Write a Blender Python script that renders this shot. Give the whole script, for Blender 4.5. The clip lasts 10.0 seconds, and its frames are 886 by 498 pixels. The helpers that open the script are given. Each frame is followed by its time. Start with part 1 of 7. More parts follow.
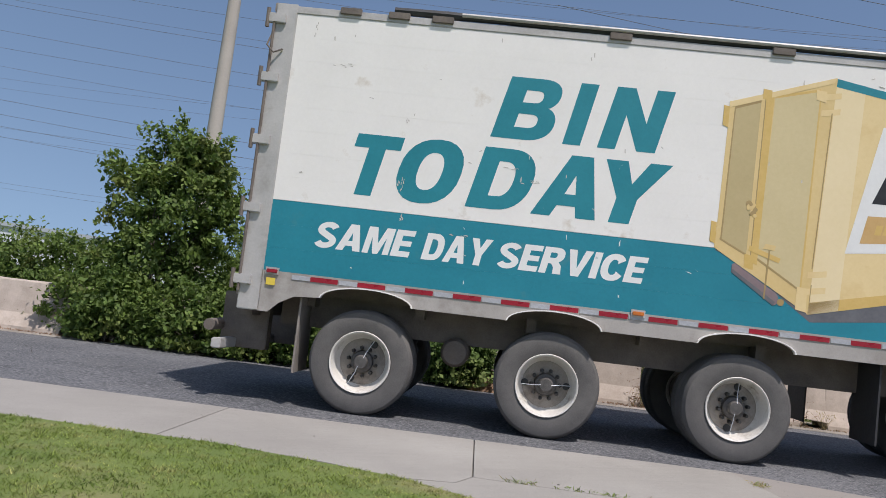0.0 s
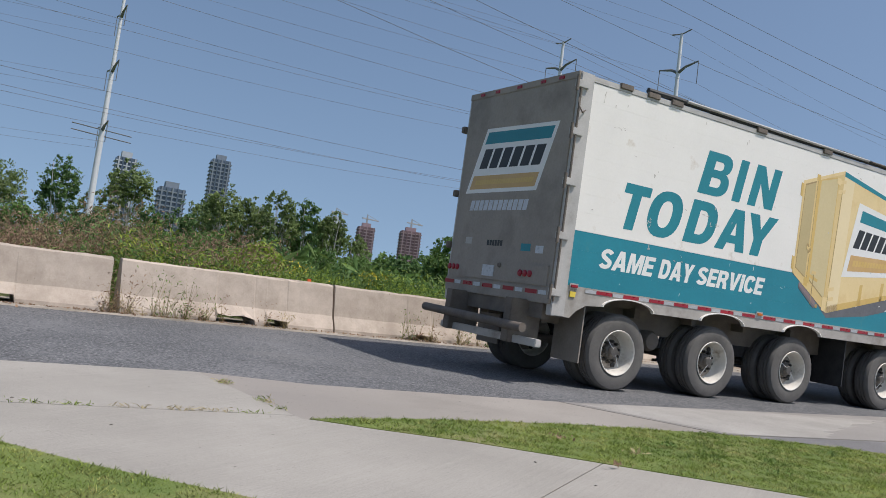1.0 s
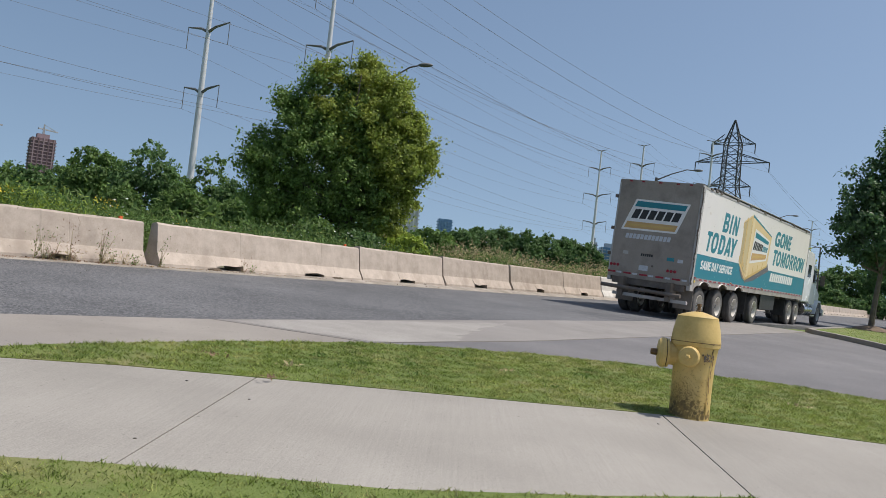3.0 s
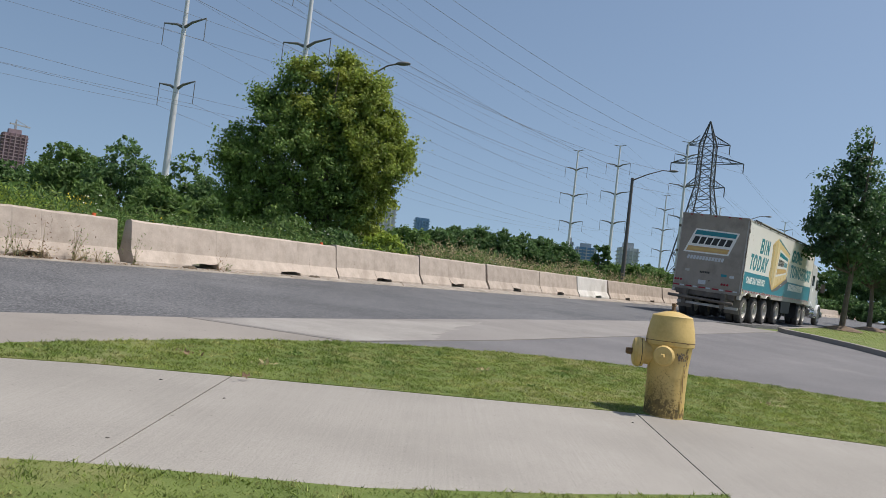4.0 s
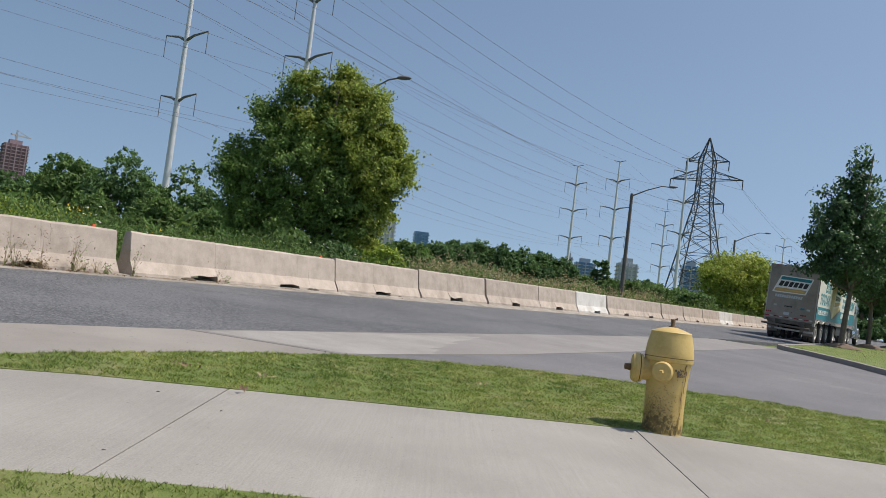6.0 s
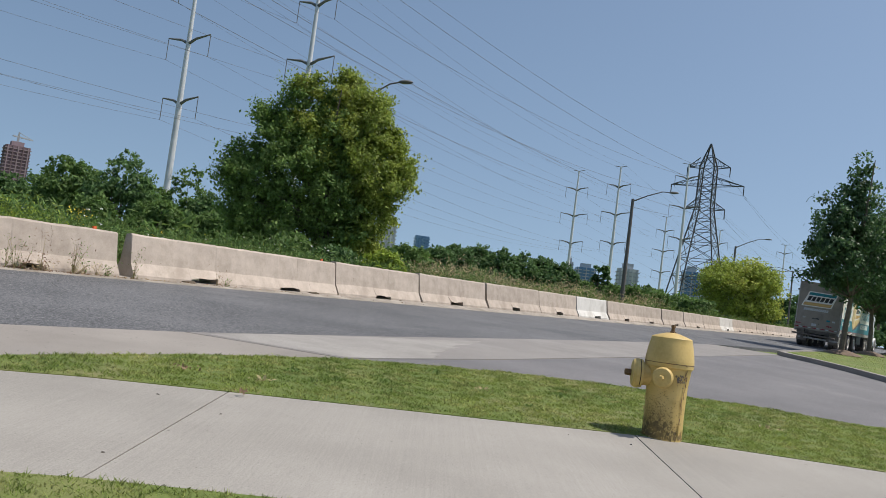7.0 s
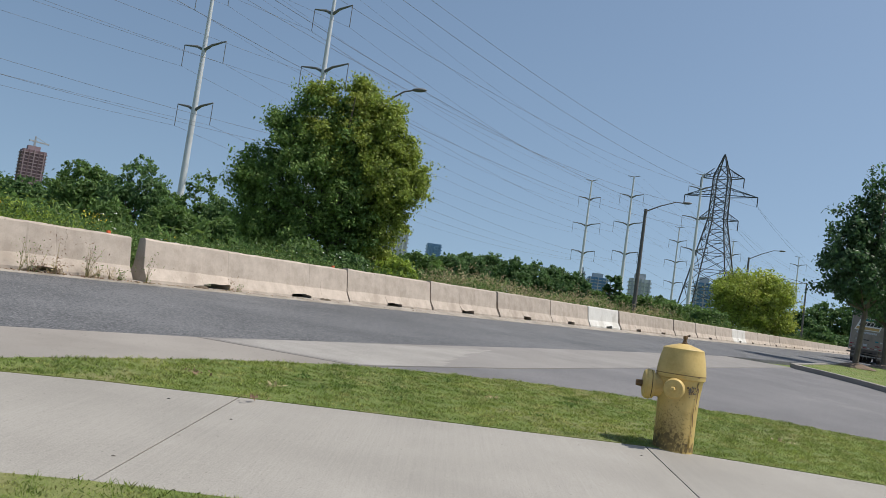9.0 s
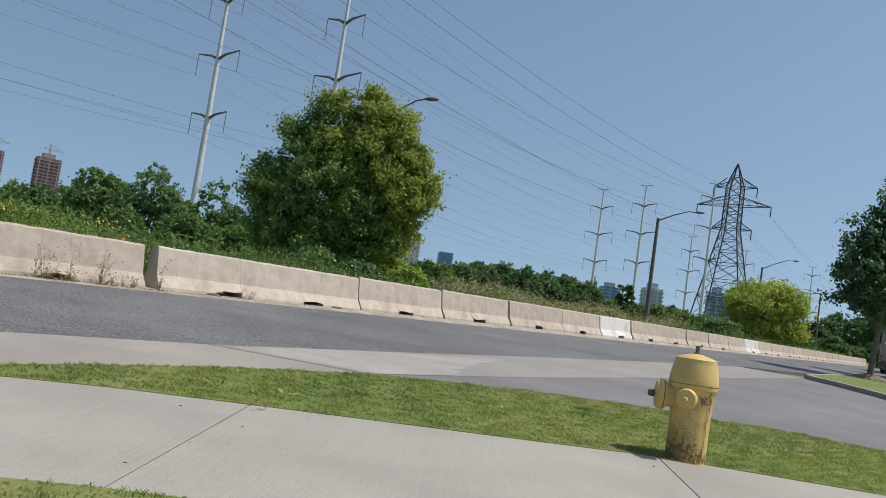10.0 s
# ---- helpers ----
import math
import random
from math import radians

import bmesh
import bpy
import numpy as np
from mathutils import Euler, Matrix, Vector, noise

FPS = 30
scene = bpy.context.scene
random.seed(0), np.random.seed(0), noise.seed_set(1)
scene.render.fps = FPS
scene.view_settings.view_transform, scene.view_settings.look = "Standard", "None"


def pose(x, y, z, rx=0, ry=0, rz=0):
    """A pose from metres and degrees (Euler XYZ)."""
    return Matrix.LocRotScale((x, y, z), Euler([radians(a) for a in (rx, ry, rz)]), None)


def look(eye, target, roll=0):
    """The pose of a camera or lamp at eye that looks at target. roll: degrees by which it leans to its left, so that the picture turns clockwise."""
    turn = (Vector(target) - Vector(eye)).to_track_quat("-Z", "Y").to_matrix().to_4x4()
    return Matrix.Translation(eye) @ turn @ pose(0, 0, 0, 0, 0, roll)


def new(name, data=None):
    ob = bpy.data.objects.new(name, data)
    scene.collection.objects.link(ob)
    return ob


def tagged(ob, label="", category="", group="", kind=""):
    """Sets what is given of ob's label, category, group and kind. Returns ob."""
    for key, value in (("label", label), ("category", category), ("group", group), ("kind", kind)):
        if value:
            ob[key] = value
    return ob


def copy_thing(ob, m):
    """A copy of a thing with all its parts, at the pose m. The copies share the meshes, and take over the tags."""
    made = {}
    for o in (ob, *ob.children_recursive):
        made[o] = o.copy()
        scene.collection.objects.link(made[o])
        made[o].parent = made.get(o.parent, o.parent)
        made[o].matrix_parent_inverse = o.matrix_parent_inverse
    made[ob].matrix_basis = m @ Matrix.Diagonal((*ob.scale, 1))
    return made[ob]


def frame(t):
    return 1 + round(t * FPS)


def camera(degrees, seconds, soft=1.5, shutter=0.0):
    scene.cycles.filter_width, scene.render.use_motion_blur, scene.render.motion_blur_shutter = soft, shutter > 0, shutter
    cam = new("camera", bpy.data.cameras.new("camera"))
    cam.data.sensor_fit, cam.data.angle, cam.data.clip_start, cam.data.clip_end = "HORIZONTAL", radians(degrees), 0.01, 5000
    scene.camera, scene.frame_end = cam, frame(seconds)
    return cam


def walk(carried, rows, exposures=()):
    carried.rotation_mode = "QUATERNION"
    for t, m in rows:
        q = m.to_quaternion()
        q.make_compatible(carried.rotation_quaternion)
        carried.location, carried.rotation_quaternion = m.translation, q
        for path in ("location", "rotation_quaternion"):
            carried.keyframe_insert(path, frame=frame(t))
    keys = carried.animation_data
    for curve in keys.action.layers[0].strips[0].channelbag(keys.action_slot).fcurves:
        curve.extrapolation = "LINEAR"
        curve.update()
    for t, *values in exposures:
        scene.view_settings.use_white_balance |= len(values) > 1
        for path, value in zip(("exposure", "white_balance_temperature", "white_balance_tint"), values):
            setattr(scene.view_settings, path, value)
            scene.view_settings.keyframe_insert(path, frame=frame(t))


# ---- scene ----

# ---- camera ----
cam = camera(56.05, 10.0, soft=0.75, shutter=0.0)
EYE_Z = 1.13
TURNS = [
    (0.0, 2.14, 7.17, -7.94), (0.5, -17.70, 6.52, -7.72), (1.0, -33.09, 5.43, -7.23), (1.5, -42.71, 5.0, -6.78), (2.0, -49.64, 4.11, -6.47),
    (2.5, -53.89, 3.11, -6.42), (3.0, -56.61, 2.48, -6.27), (4.5, -58.39, 2.67, -6.56), (5.0, -58.28, 2.93, -6.87), (5.5, -58.28, 3.28, -6.88),
    (7.0, -58.27, 3.84, -7.29), (7.5, -58.26, 3.88, -7.41), (8.0, -58.11, 3.98, -7.66), (8.5, -57.85, 4.11, -7.87), (9.0, -57.50, 4.29, -7.98),
    (9.5, -57.17, 4.53, -8.08), (10.0, -56.71, 4.77, -8.26)]
walk(cam, [(t, pose(0, 0, EYE_Z, 90 + pitch, roll, yaw)) for t, yaw, pitch, roll in TURNS],
     [(0.0, -0.05, 6350, 15), (1.0, 0.0, 6500, 12), (2.5, 0.0, 6700, 11), (5.0, 0.0, 6700, 11), (10.0, 0.0, 6650, 8)])

# ---- light ----
SUN_TO = Vector((1.2, -1.9, 4.1)).normalized()
world = bpy.data.worlds.new("sky")
scene.world = world
world.use_nodes = True
wn = world.node_tree
sky = wn.nodes.new("ShaderNodeTexSky")
sky.sky_type, sky.sun_disc = "NISHITA", False
sky.sun_elevation, sky.sun_rotation = math.asin(SUN_TO.z), math.atan2(SUN_TO.x, SUN_TO.y)
sky.air_density, sky.dust_density, sky.ozone_density, sky.altitude = 1.0, 1.2, 2.2, 100
geo, lift = wn.nodes.new("ShaderNodeTexCoord"), wn.nodes.new("ShaderNodeMapping")
lift.vector_type = "POINT"
lift.inputs["Location"].default_value = (0, 0, 0.17)
lift.inputs["Scale"].default_value = (1, 1, 0.8)
wn.links.new(geo.outputs["Generated"], lift.inputs[0])
wn.links.new(lift.outputs[0], sky.inputs[0])
haze = wn.nodes.new("ShaderNodeMix")
haze.data_type, haze.blend_type = "RGBA", "MULTIPLY"
haze.inputs[0].default_value = 1.0
haze.inputs[7].default_value = (1.03, 1.0, 0.92, 1)
wn.links.new(sky.outputs[0], haze.inputs[6])
wn.links.new(haze.outputs[2], wn.nodes["Background"].inputs[0])
wn.nodes["Background"].inputs[1].default_value = 0.138
sun = new("sun", bpy.data.lights.new("sun", "SUN"))
sun.data.energy, sun.data.angle, sun.data.color = 4.1, radians(0.5), (1.0, 0.95, 0.885)
sun.matrix_world = look(SUN_TO * 60, (0, 0, 0))

# ---- ground shape: a banked road that climbs along +x and falls towards the eye ----
GX, GY = 0.0183, 0.0506


def gz(x, y):
    return GX * max(-90.0, min(150.0, x)) + GY * max(-14.0, min(14.6, y))


ROAD_UP = Vector((-GX, -GY, 1)).normalized()


def on_road(x, y, heading=0.0, lift=0.0):
    """Pose on the banked plane, with local x along the heading."""
    h = radians(heading)
    ex = Vector((math.cos(h), math.sin(h), GX * math.cos(h) + GY * math.sin(h))).normalized()
    ey = ROAD_UP.cross(ex)
    m = Matrix((ex, ey, ROAD_UP)).transposed().to_4x4()
    m.translation = Vector((x, y, GX * x + GY * y)) + ROAD_UP * lift
    return m


# ---- mesh helpers ----
def part(name, bm, material, parent=None, label="", smooth=False, bevel=0.0):
    if bevel:
        bmesh.ops.bevel(bm, geom=bm.edges[:], offset=bevel, segments=2, affect="EDGES", clamp_overlap=True)
    bmesh.ops.recalc_face_normals(bm, faces=bm.faces[:])
    me = bpy.data.meshes.new(name)
    if smooth:
        for f in bm.faces:
            f.smooth = True
    bm.to_mesh(me)
    bm.free()
    if smooth:
        me.set_sharp_from_angle(angle=radians(35))
    me.materials.append(material)
    ob = new(name, me)
    if parent:
        ob.parent = parent
    if label:
        ob["label"] = label
    return ob


def soup(name, verts, faces, material, parent=None, label="", smooth=False):
    me = bpy.data.meshes.new(name)
    me.from_pydata(verts, [], faces)
    if smooth:
        me.shade_smooth()
    me.materials.append(material)
    ob = new(name, me)
    if parent:
        ob.parent = parent
    if label:
        ob["label"] = label
    return ob


def empty(name, m=None):
    ob = new(name)
    ob.empty_display_size = 0.1
    if m:
        ob.matrix_basis = m
    return ob


def box(x0, x1, y0, y1, z0, z1, bm=None, m=None):
    bm = bm or bmesh.new()
    vs = [bm.verts.new((x, y, z)) for x in (x0, x1) for y in (y0, y1) for z in (z0, z1)]
    for q in ((0, 1, 3, 2), (4, 6, 7, 5), (0, 4, 5, 1), (2, 3, 7, 6), (0, 2, 6, 4), (1, 5, 7, 3)):
        bm.faces.new([vs[i] for i in q])
    if m:
        bmesh.ops.transform(bm, matrix=m, verts=vs)
    return bm


def tube(points, radii, sides=8, bm=None, caps=True):
    """A tube along points; one radius a point."""
    bm = bm or bmesh.new()
    rings = []
    pts = [Vector(p) for p in points]
    if not hasattr(radii, "__len__"):
        radii = [radii] * len(pts)
    for i, p in enumerate(pts):
        d = (pts[min(i + 1, len(pts) - 1)] - pts[max(i - 1, 0)]).normalized()
        a = d.orthogonal().normalized() if i == 0 else (a - d * a.dot(d)).normalized()
        b = d.cross(a)
        rings.append([bm.verts.new(p + (a * math.cos(k * math.tau / sides) + b * math.sin(k * math.tau / sides)) * radii[i]) for k in range(sides)])
    for r, s in zip(rings, rings[1:]):
        for k in range(sides):
            bm.faces.new((r[k], r[(k + 1) % sides], s[(k + 1) % sides], s[k]))
    if caps:
        bm.faces.new(rings[0][::-1])
        bm.faces.new(rings[-1])
    return bm


def lathe(profile, sides=32, bm=None, m=None):
    """Turned about local z from (radius, height) pairs; a zero radius closes it."""
    bm = bm or bmesh.new()
    made, rings = [], []
    for r, z in profile:
        if r < 1e-6:
            rings.append([bm.verts.new((0, 0, z))])
        else:
            rings.append([bm.verts.new((r * math.cos(k * math.tau / sides), r * math.sin(k * math.tau / sides), z)) for k in range(sides)])
        made += rings[-1]
    for a, b in zip(rings, rings[1:]):
        for k in range(sides):
            q = [a[k % len(a)], a[(k + 1) % len(a)], b[(k + 1) % len(b)], b[k % len(b)]]
            q = list(dict.fromkeys(q))
            if len(q) > 2:
                bm.faces.new(q)
    if m:
        bmesh.ops.transform(bm, matrix=m, verts=made)
    return bm


def prism(outline, y0, y1, bm=None):
    """An outline of (x, z) pairs pulled from y0 to y1."""
    bm = bm or bmesh.new()
    a = [bm.verts.new((x, y0, z)) for x, z in outline]
    b = [bm.verts.new((x, y1, z)) for x, z in outline]
    n = len(outline)
    bm.faces.new(a)
    bm.faces.new(b[::-1])
    for i in range(n):
        bm.faces.new((a[i], b[i], b[(i + 1) % n], a[(i + 1) % n]))
    return bm


def slab(outline, top, depth, bm=None):
    """A plan outline on the banked ground, its top at gz + top, with a skirt going down."""
    bm = bm or bmesh.new()
    a = [bm.verts.new((x, y, gz(x, y) + top)) for x, y in outline]
    b = [bm.verts.new((x, y, gz(x, y) + top - depth)) for x, y in outline]
    n = len(outline)
    bm.faces.new(a)
    for i in range(n):
        bm.faces.new((a[i], b[i], b[(i + 1) % n], a[(i + 1) % n]))
    return bm


# ---- materials ----
def surf(name, c1, c2, scale=3.0, rough=0.7, bump=0.1, fine=40.0, c3=None, scale3=0.6, amount3=0.5, metal=0.0, island=0.0, per_object=0.0, dist=0.01, grain=0.6):
    """Two colours mixed by noise, broken by finer grain, a third colour as stains, bump from the grain."""
    mat = bpy.data.materials.new(name)
    mat.use_nodes = True
    n, l = mat.node_tree.nodes, mat.node_tree.links
    bsdf = n["Principled BSDF"]
    co = n.new("ShaderNodeTexCoord")
    def noise_node(s, detail, rough_=0.6):
        t = n.new("ShaderNodeTexNoise")
        t.inputs["Scale"].default_value, t.inputs["Detail"].default_value, t.inputs["Roughness"].default_value = s, detail, rough_
        l.new(co.outputs["Object"], t.inputs["Vector"])
        return t
    def ramp(src, lo, hi):
        r = n.new("ShaderNodeMapRange")
        r.inputs[1].default_value, r.inputs[2].default_value = lo, hi
        l.new(src, r.inputs[0])
        return r.outputs[0]
    def mix(fac, a, b):
        m = n.new("ShaderNodeMix")
        m.data_type = "RGBA"
        for sock, val in ((m.inputs[0], fac), (m.inputs[6], a), (m.inputs[7], b)):
            if isinstance(val, (tuple, list)):
                sock.default_value = (*val, 1)
            elif isinstance(val, float):
                sock.default_value = val
            else:
                l.new(val, sock)
        return m.outputs[2]
    big, small = noise_node(scale, 5), noise_node(fine, 4, 0.7)
    add = n.new("ShaderNodeMath")
    add.operation = "MULTIPLY_ADD"
    l.new(small.outputs[0], add.inputs[0])
    add.inputs[1].default_value = grain
    l.new(big.outputs[0], add.inputs[2])
    col = mix(ramp(add.outputs[0], 0.25 + grain * 0.5, 0.75 + grain * 0.5), c1, c2)
    if c3:
        col = mix(ramp(noise_node(scale3, 6, 0.65).outputs[0], 0.62 - amount3 * 0.3, 0.75), col, c3)
    if island or per_object:
        src = n.new("ShaderNodeNewGeometry").outputs["Random Per Island"] if island else n.new("ShaderNodeObjectInfo").outputs["Random"]
        k = island or per_object
        hsv = n.new("ShaderNodeHueSaturation")
        r = n.new("ShaderNodeMapRange")
        r.inputs[3].default_value, r.inputs[4].default_value = 1 - k, 1 + k
        l.new(src, r.inputs[0])
        l.new(r.outputs[0], hsv.inputs["Value"])
        l.new(col, hsv.inputs["Color"])
        col = hsv.outputs[0]
    l.new(col, bsdf.inputs["Base Color"])
    rr = n.new("ShaderNodeMapRange")
    rr.inputs[3].default_value, rr.inputs[4].default_value = max(0.03, rough - 0.12), min(1, rough + 0.12)
    l.new(big.outputs[0], rr.inputs[0])
    l.new(rr.outputs[0], bsdf.inputs["Roughness"])
    bsdf.inputs["Metallic"].default_value = metal
    if bump:
        b = n.new("ShaderNodeBump")
        b.inputs["Strength"].default_value, b.inputs["Distance"].default_value = bump, dist
        l.new(small.outputs[0], b.inputs["Height"])
        l.new(b.outputs[0], bsdf.inputs["Normal"])
    return mat


def leaf(name, c1, c2, c3=None, amount3=0.4, scale3=0.5, shine=0.7, vary=0.38):
    """Leaf surface: colour varies from leaf to leaf and over the crown; some light passes through."""
    mat = surf(name, c1, c2, 1.2, shine, 0.0, 9.0, c3, scale3, amount3, island=vary)
    n, l = mat.node_tree.nodes, mat.node_tree.links
    bsdf = n["Principled BSDF"]
    tr = n.new("ShaderNodeBsdfTranslucent")
    l.new(bsdf.inputs["Base Color"].links[0].from_socket, tr.inputs[0])
    ms = n.new("ShaderNodeMixShader")
    ms.inputs[0].default_value = 0.42
    l.new(bsdf.outputs[0], ms.inputs[1])
    l.new(tr.outputs[0], ms.inputs[2])
    l.new(ms.outputs[0], n["Material Output"].inputs[0])
    return mat


def brush(mat, angle, amount):
    """Fine broomed lines across a concrete surface, in colour and relief."""
    n, l = mat.node_tree.nodes, mat.node_tree.links
    bsdf = n["Principled BSDF"]
    co, mp, t = n.new("ShaderNodeTexCoord"), n.new("ShaderNodeMapping"), n.new("ShaderNodeTexNoise")
    mp.vector_type = "TEXTURE"
    mp.inputs["Rotation"].default_value = (0, 0, radians(angle))
    mp.inputs["Scale"].default_value = (0.9, 0.012, 1)
    t.inputs["Scale"].default_value, t.inputs["Detail"].default_value = 1.0, 4
    l.new(co.outputs["Object"], mp.inputs[0])
    l.new(mp.outputs[0], t.inputs["Vector"])
    hsv, r = n.new("ShaderNodeHueSaturation"), n.new("ShaderNodeMapRange")
    r.inputs[1].default_value, r.inputs[2].default_value, r.inputs[3].default_value, r.inputs[4].default_value = 0.3, 0.7, 1 - amount, 1 + amount
    l.new(t.outputs[0], r.inputs[0])
    l.new(bsdf.inputs["Base Color"].links[0].from_socket, hsv.inputs["Color"])
    l.new(r.outputs[0], hsv.inputs["Value"])
    l.new(hsv.outputs[0], bsdf.inputs["Base Color"])


def specks(mat, scale, keep, colour, fade=0.03):
    """Scattered small marks of another colour: aggregate, pits, spots of dirt."""
    n, l = mat.node_tree.nodes, mat.node_tree.links
    bsdf = n["Principled BSDF"]
    co, t, r, m = n.new("ShaderNodeTexCoord"), n.new("ShaderNodeTexNoise"), n.new("ShaderNodeMapRange"), n.new("ShaderNodeMix")
    t.inputs["Scale"].default_value, t.inputs["Detail"].default_value = scale, 2
    r.inputs[1].default_value, r.inputs[2].default_value = keep, keep + fade
    m.data_type = "RGBA"
    m.inputs[7].default_value = (*colour, 1)
    l.new(co.outputs["Object"], t.inputs["Vector"])
    l.new(t.outputs[0], r.inputs[0])
    l.new(r.outputs[0], m.inputs[0])
    l.new(bsdf.inputs["Base Color"].links[0].from_socket, m.inputs[6])
    l.new(m.outputs[2], bsdf.inputs["Base Color"])


M_ASPHALT = surf("asphalt", (0.055, 0.057, 0.062), (0.168, 0.169, 0.175), 0.5, 0.92, 0.35, 30, (0.14, 0.138, 0.136), 0.35, 0.1, dist=0.006, grain=2.4)
specks(M_ASPHALT, 34, 0.61, (0.235, 0.235, 0.235))
specks(M_ASPHALT, 16, 0.64, (0.055, 0.056, 0.06))
M_APRON = surf("apron concrete", (0.225, 0.203, 0.18), (0.325, 0.298, 0.268), 1.0, 0.85, 0.3, 70, (0.22, 0.20, 0.185), 0.5, 0.4, dist=0.004)
M_DRIVE = surf("driveway asphalt", (0.118, 0.114, 0.117), (0.192, 0.185, 0.188), 0.6, 0.85, 0.3, 60, (0.215, 0.207, 0.203), 0.3, 0.2, dist=0.004, grain=1.6)
specks(M_DRIVE, 30, 0.66, (0.10, 0.097, 0.098))
M_WALK = surf("sidewalk concrete", (0.25, 0.233, 0.208), (0.352, 0.332, 0.30), 0.7, 0.88, 0.3, 120, (0.295, 0.277, 0.246), 0.5, 0.2, per_object=0.04, dist=0.003, grain=1.6)
specks(M_WALK, 75, 0.71, (0.16, 0.147, 0.13))
specks(M_WALK, 22, 0.745, (0.17, 0.155, 0.135), 0.015)
specks(M_APRON, 26, 0.70, (0.15, 0.14, 0.125))
brush(M_WALK, 32.5, 0.05)
M_APRON_PALE = surf("grey worn apron concrete", (0.195, 0.18, 0.168), (0.275, 0.258, 0.242), 0.7, 0.85, 0.3, 60, (0.30, 0.285, 0.268), 0.4, 0.3, dist=0.004, grain=1.2)
M_APRON_DUST = surf("dusty pale apron concrete", (0.235, 0.22, 0.202), (0.36, 0.342, 0.318), 1.2, 0.88, 0.3, 60, (0.25, 0.235, 0.215), 0.9, 0.3, dist=0.004, grain=1.2)
M_SEAM = surf("thin slab seam", (0.16, 0.147, 0.133), (0.24, 0.222, 0.20), 8, 0.95, 0.2, 60)
M_JOINT = surf("joint filler", (0.10, 0.09, 0.08), (0.2, 0.18, 0.16), 8, 0.95, 0.2, 60)
M_SOIL = surf("meadow soil", (0.08, 0.13, 0.03), (0.16, 0.20, 0.06), 0.4, 0.95, 0.5, 8, (0.2, 0.17, 0.08), 0.08, 0.4, dist=0.05)
M_LAWN = surf("lawn soil", (0.09, 0.14, 0.025), (0.17, 0.21, 0.05), 1.5, 0.95, 0.5, 60, (0.26, 0.22, 0.11), 0.9, 0.4, dist=0.02)
M_GRASS = leaf("grass blade", (0.095, 0.162, 0.027), (0.295, 0.35, 0.08), (0.46, 0.41, 0.18), 0.45, 5.0, 0.75, 0.6)
M_BARRIER = surf("barrier concrete", (0.365, 0.303, 0.25), (0.55, 0.472, 0.402), 3.2, 0.92, 0.25, 40, (0.33, 0.275, 0.225), 1.3, 0.25, per_object=0.07, dist=0.004, grain=0.4)
specks(M_BARRIER, 14, 0.74, (0.27, 0.225, 0.18))
M_BARRIER_NEW = surf("newer pale barrier concrete", (0.58, 0.56, 0.52), (0.70, 0.68, 0.64), 1.6, 0.9, 0.3, 45, (0.45, 0.42, 0.37), 1.1, 0.3)
M_DARK = surf("dark gap", (0.02, 0.018, 0.015), (0.04, 0.035, 0.03), 5, 0.95, 0.2, 40)

# ---- ground ----
def ground():
    xs = [-2500, -900, -300] + list(range(-100, 0, 10)) + list(range(0, 160, 10)) + [200, 350, 700, 1400, 2600]
    ys = [-900, -300, -80, -30, -14, -8, -4, 0, 4, 8, 11, 14.6, 17, 24, 40, 80, 200, 600, 1400, 2600]
    verts = [(x, y, gz(x, y) - 0.10 if y <= 14.6 else gz(x, y) - 0.02) for y in ys for x in xs]
    w = len(xs)
    faces = [(j * w + i, j * w + i + 1, (j + 1) * w + i + 1, (j + 1) * w + i) for j in range(len(ys) - 1) for i in range(w - 1)]
    g = soup("ground", verts, faces, M_SOIL)
    tagged(g, "rough green meadow soil running to the horizon", "ground", kind="structure")


EDGE = [(-90, 8.2), (-4.5, 7.93), (-2.2, 7.83), (0.1, 7.76), (2.4, 7.76), (3.4, 7.38), (6.5, 7.12), (10, 7.2), (15, 7.4), (26, 7.6), (31, 7.5), (38, 6.4), (60, 5.3), (90, 3.9), (150, 2.0)]


def foot_lift(x):
    """How far the strip under the barriers stands above the banked plane."""
    return max(0.0, min(0.07, (x - 8) * 0.0045))


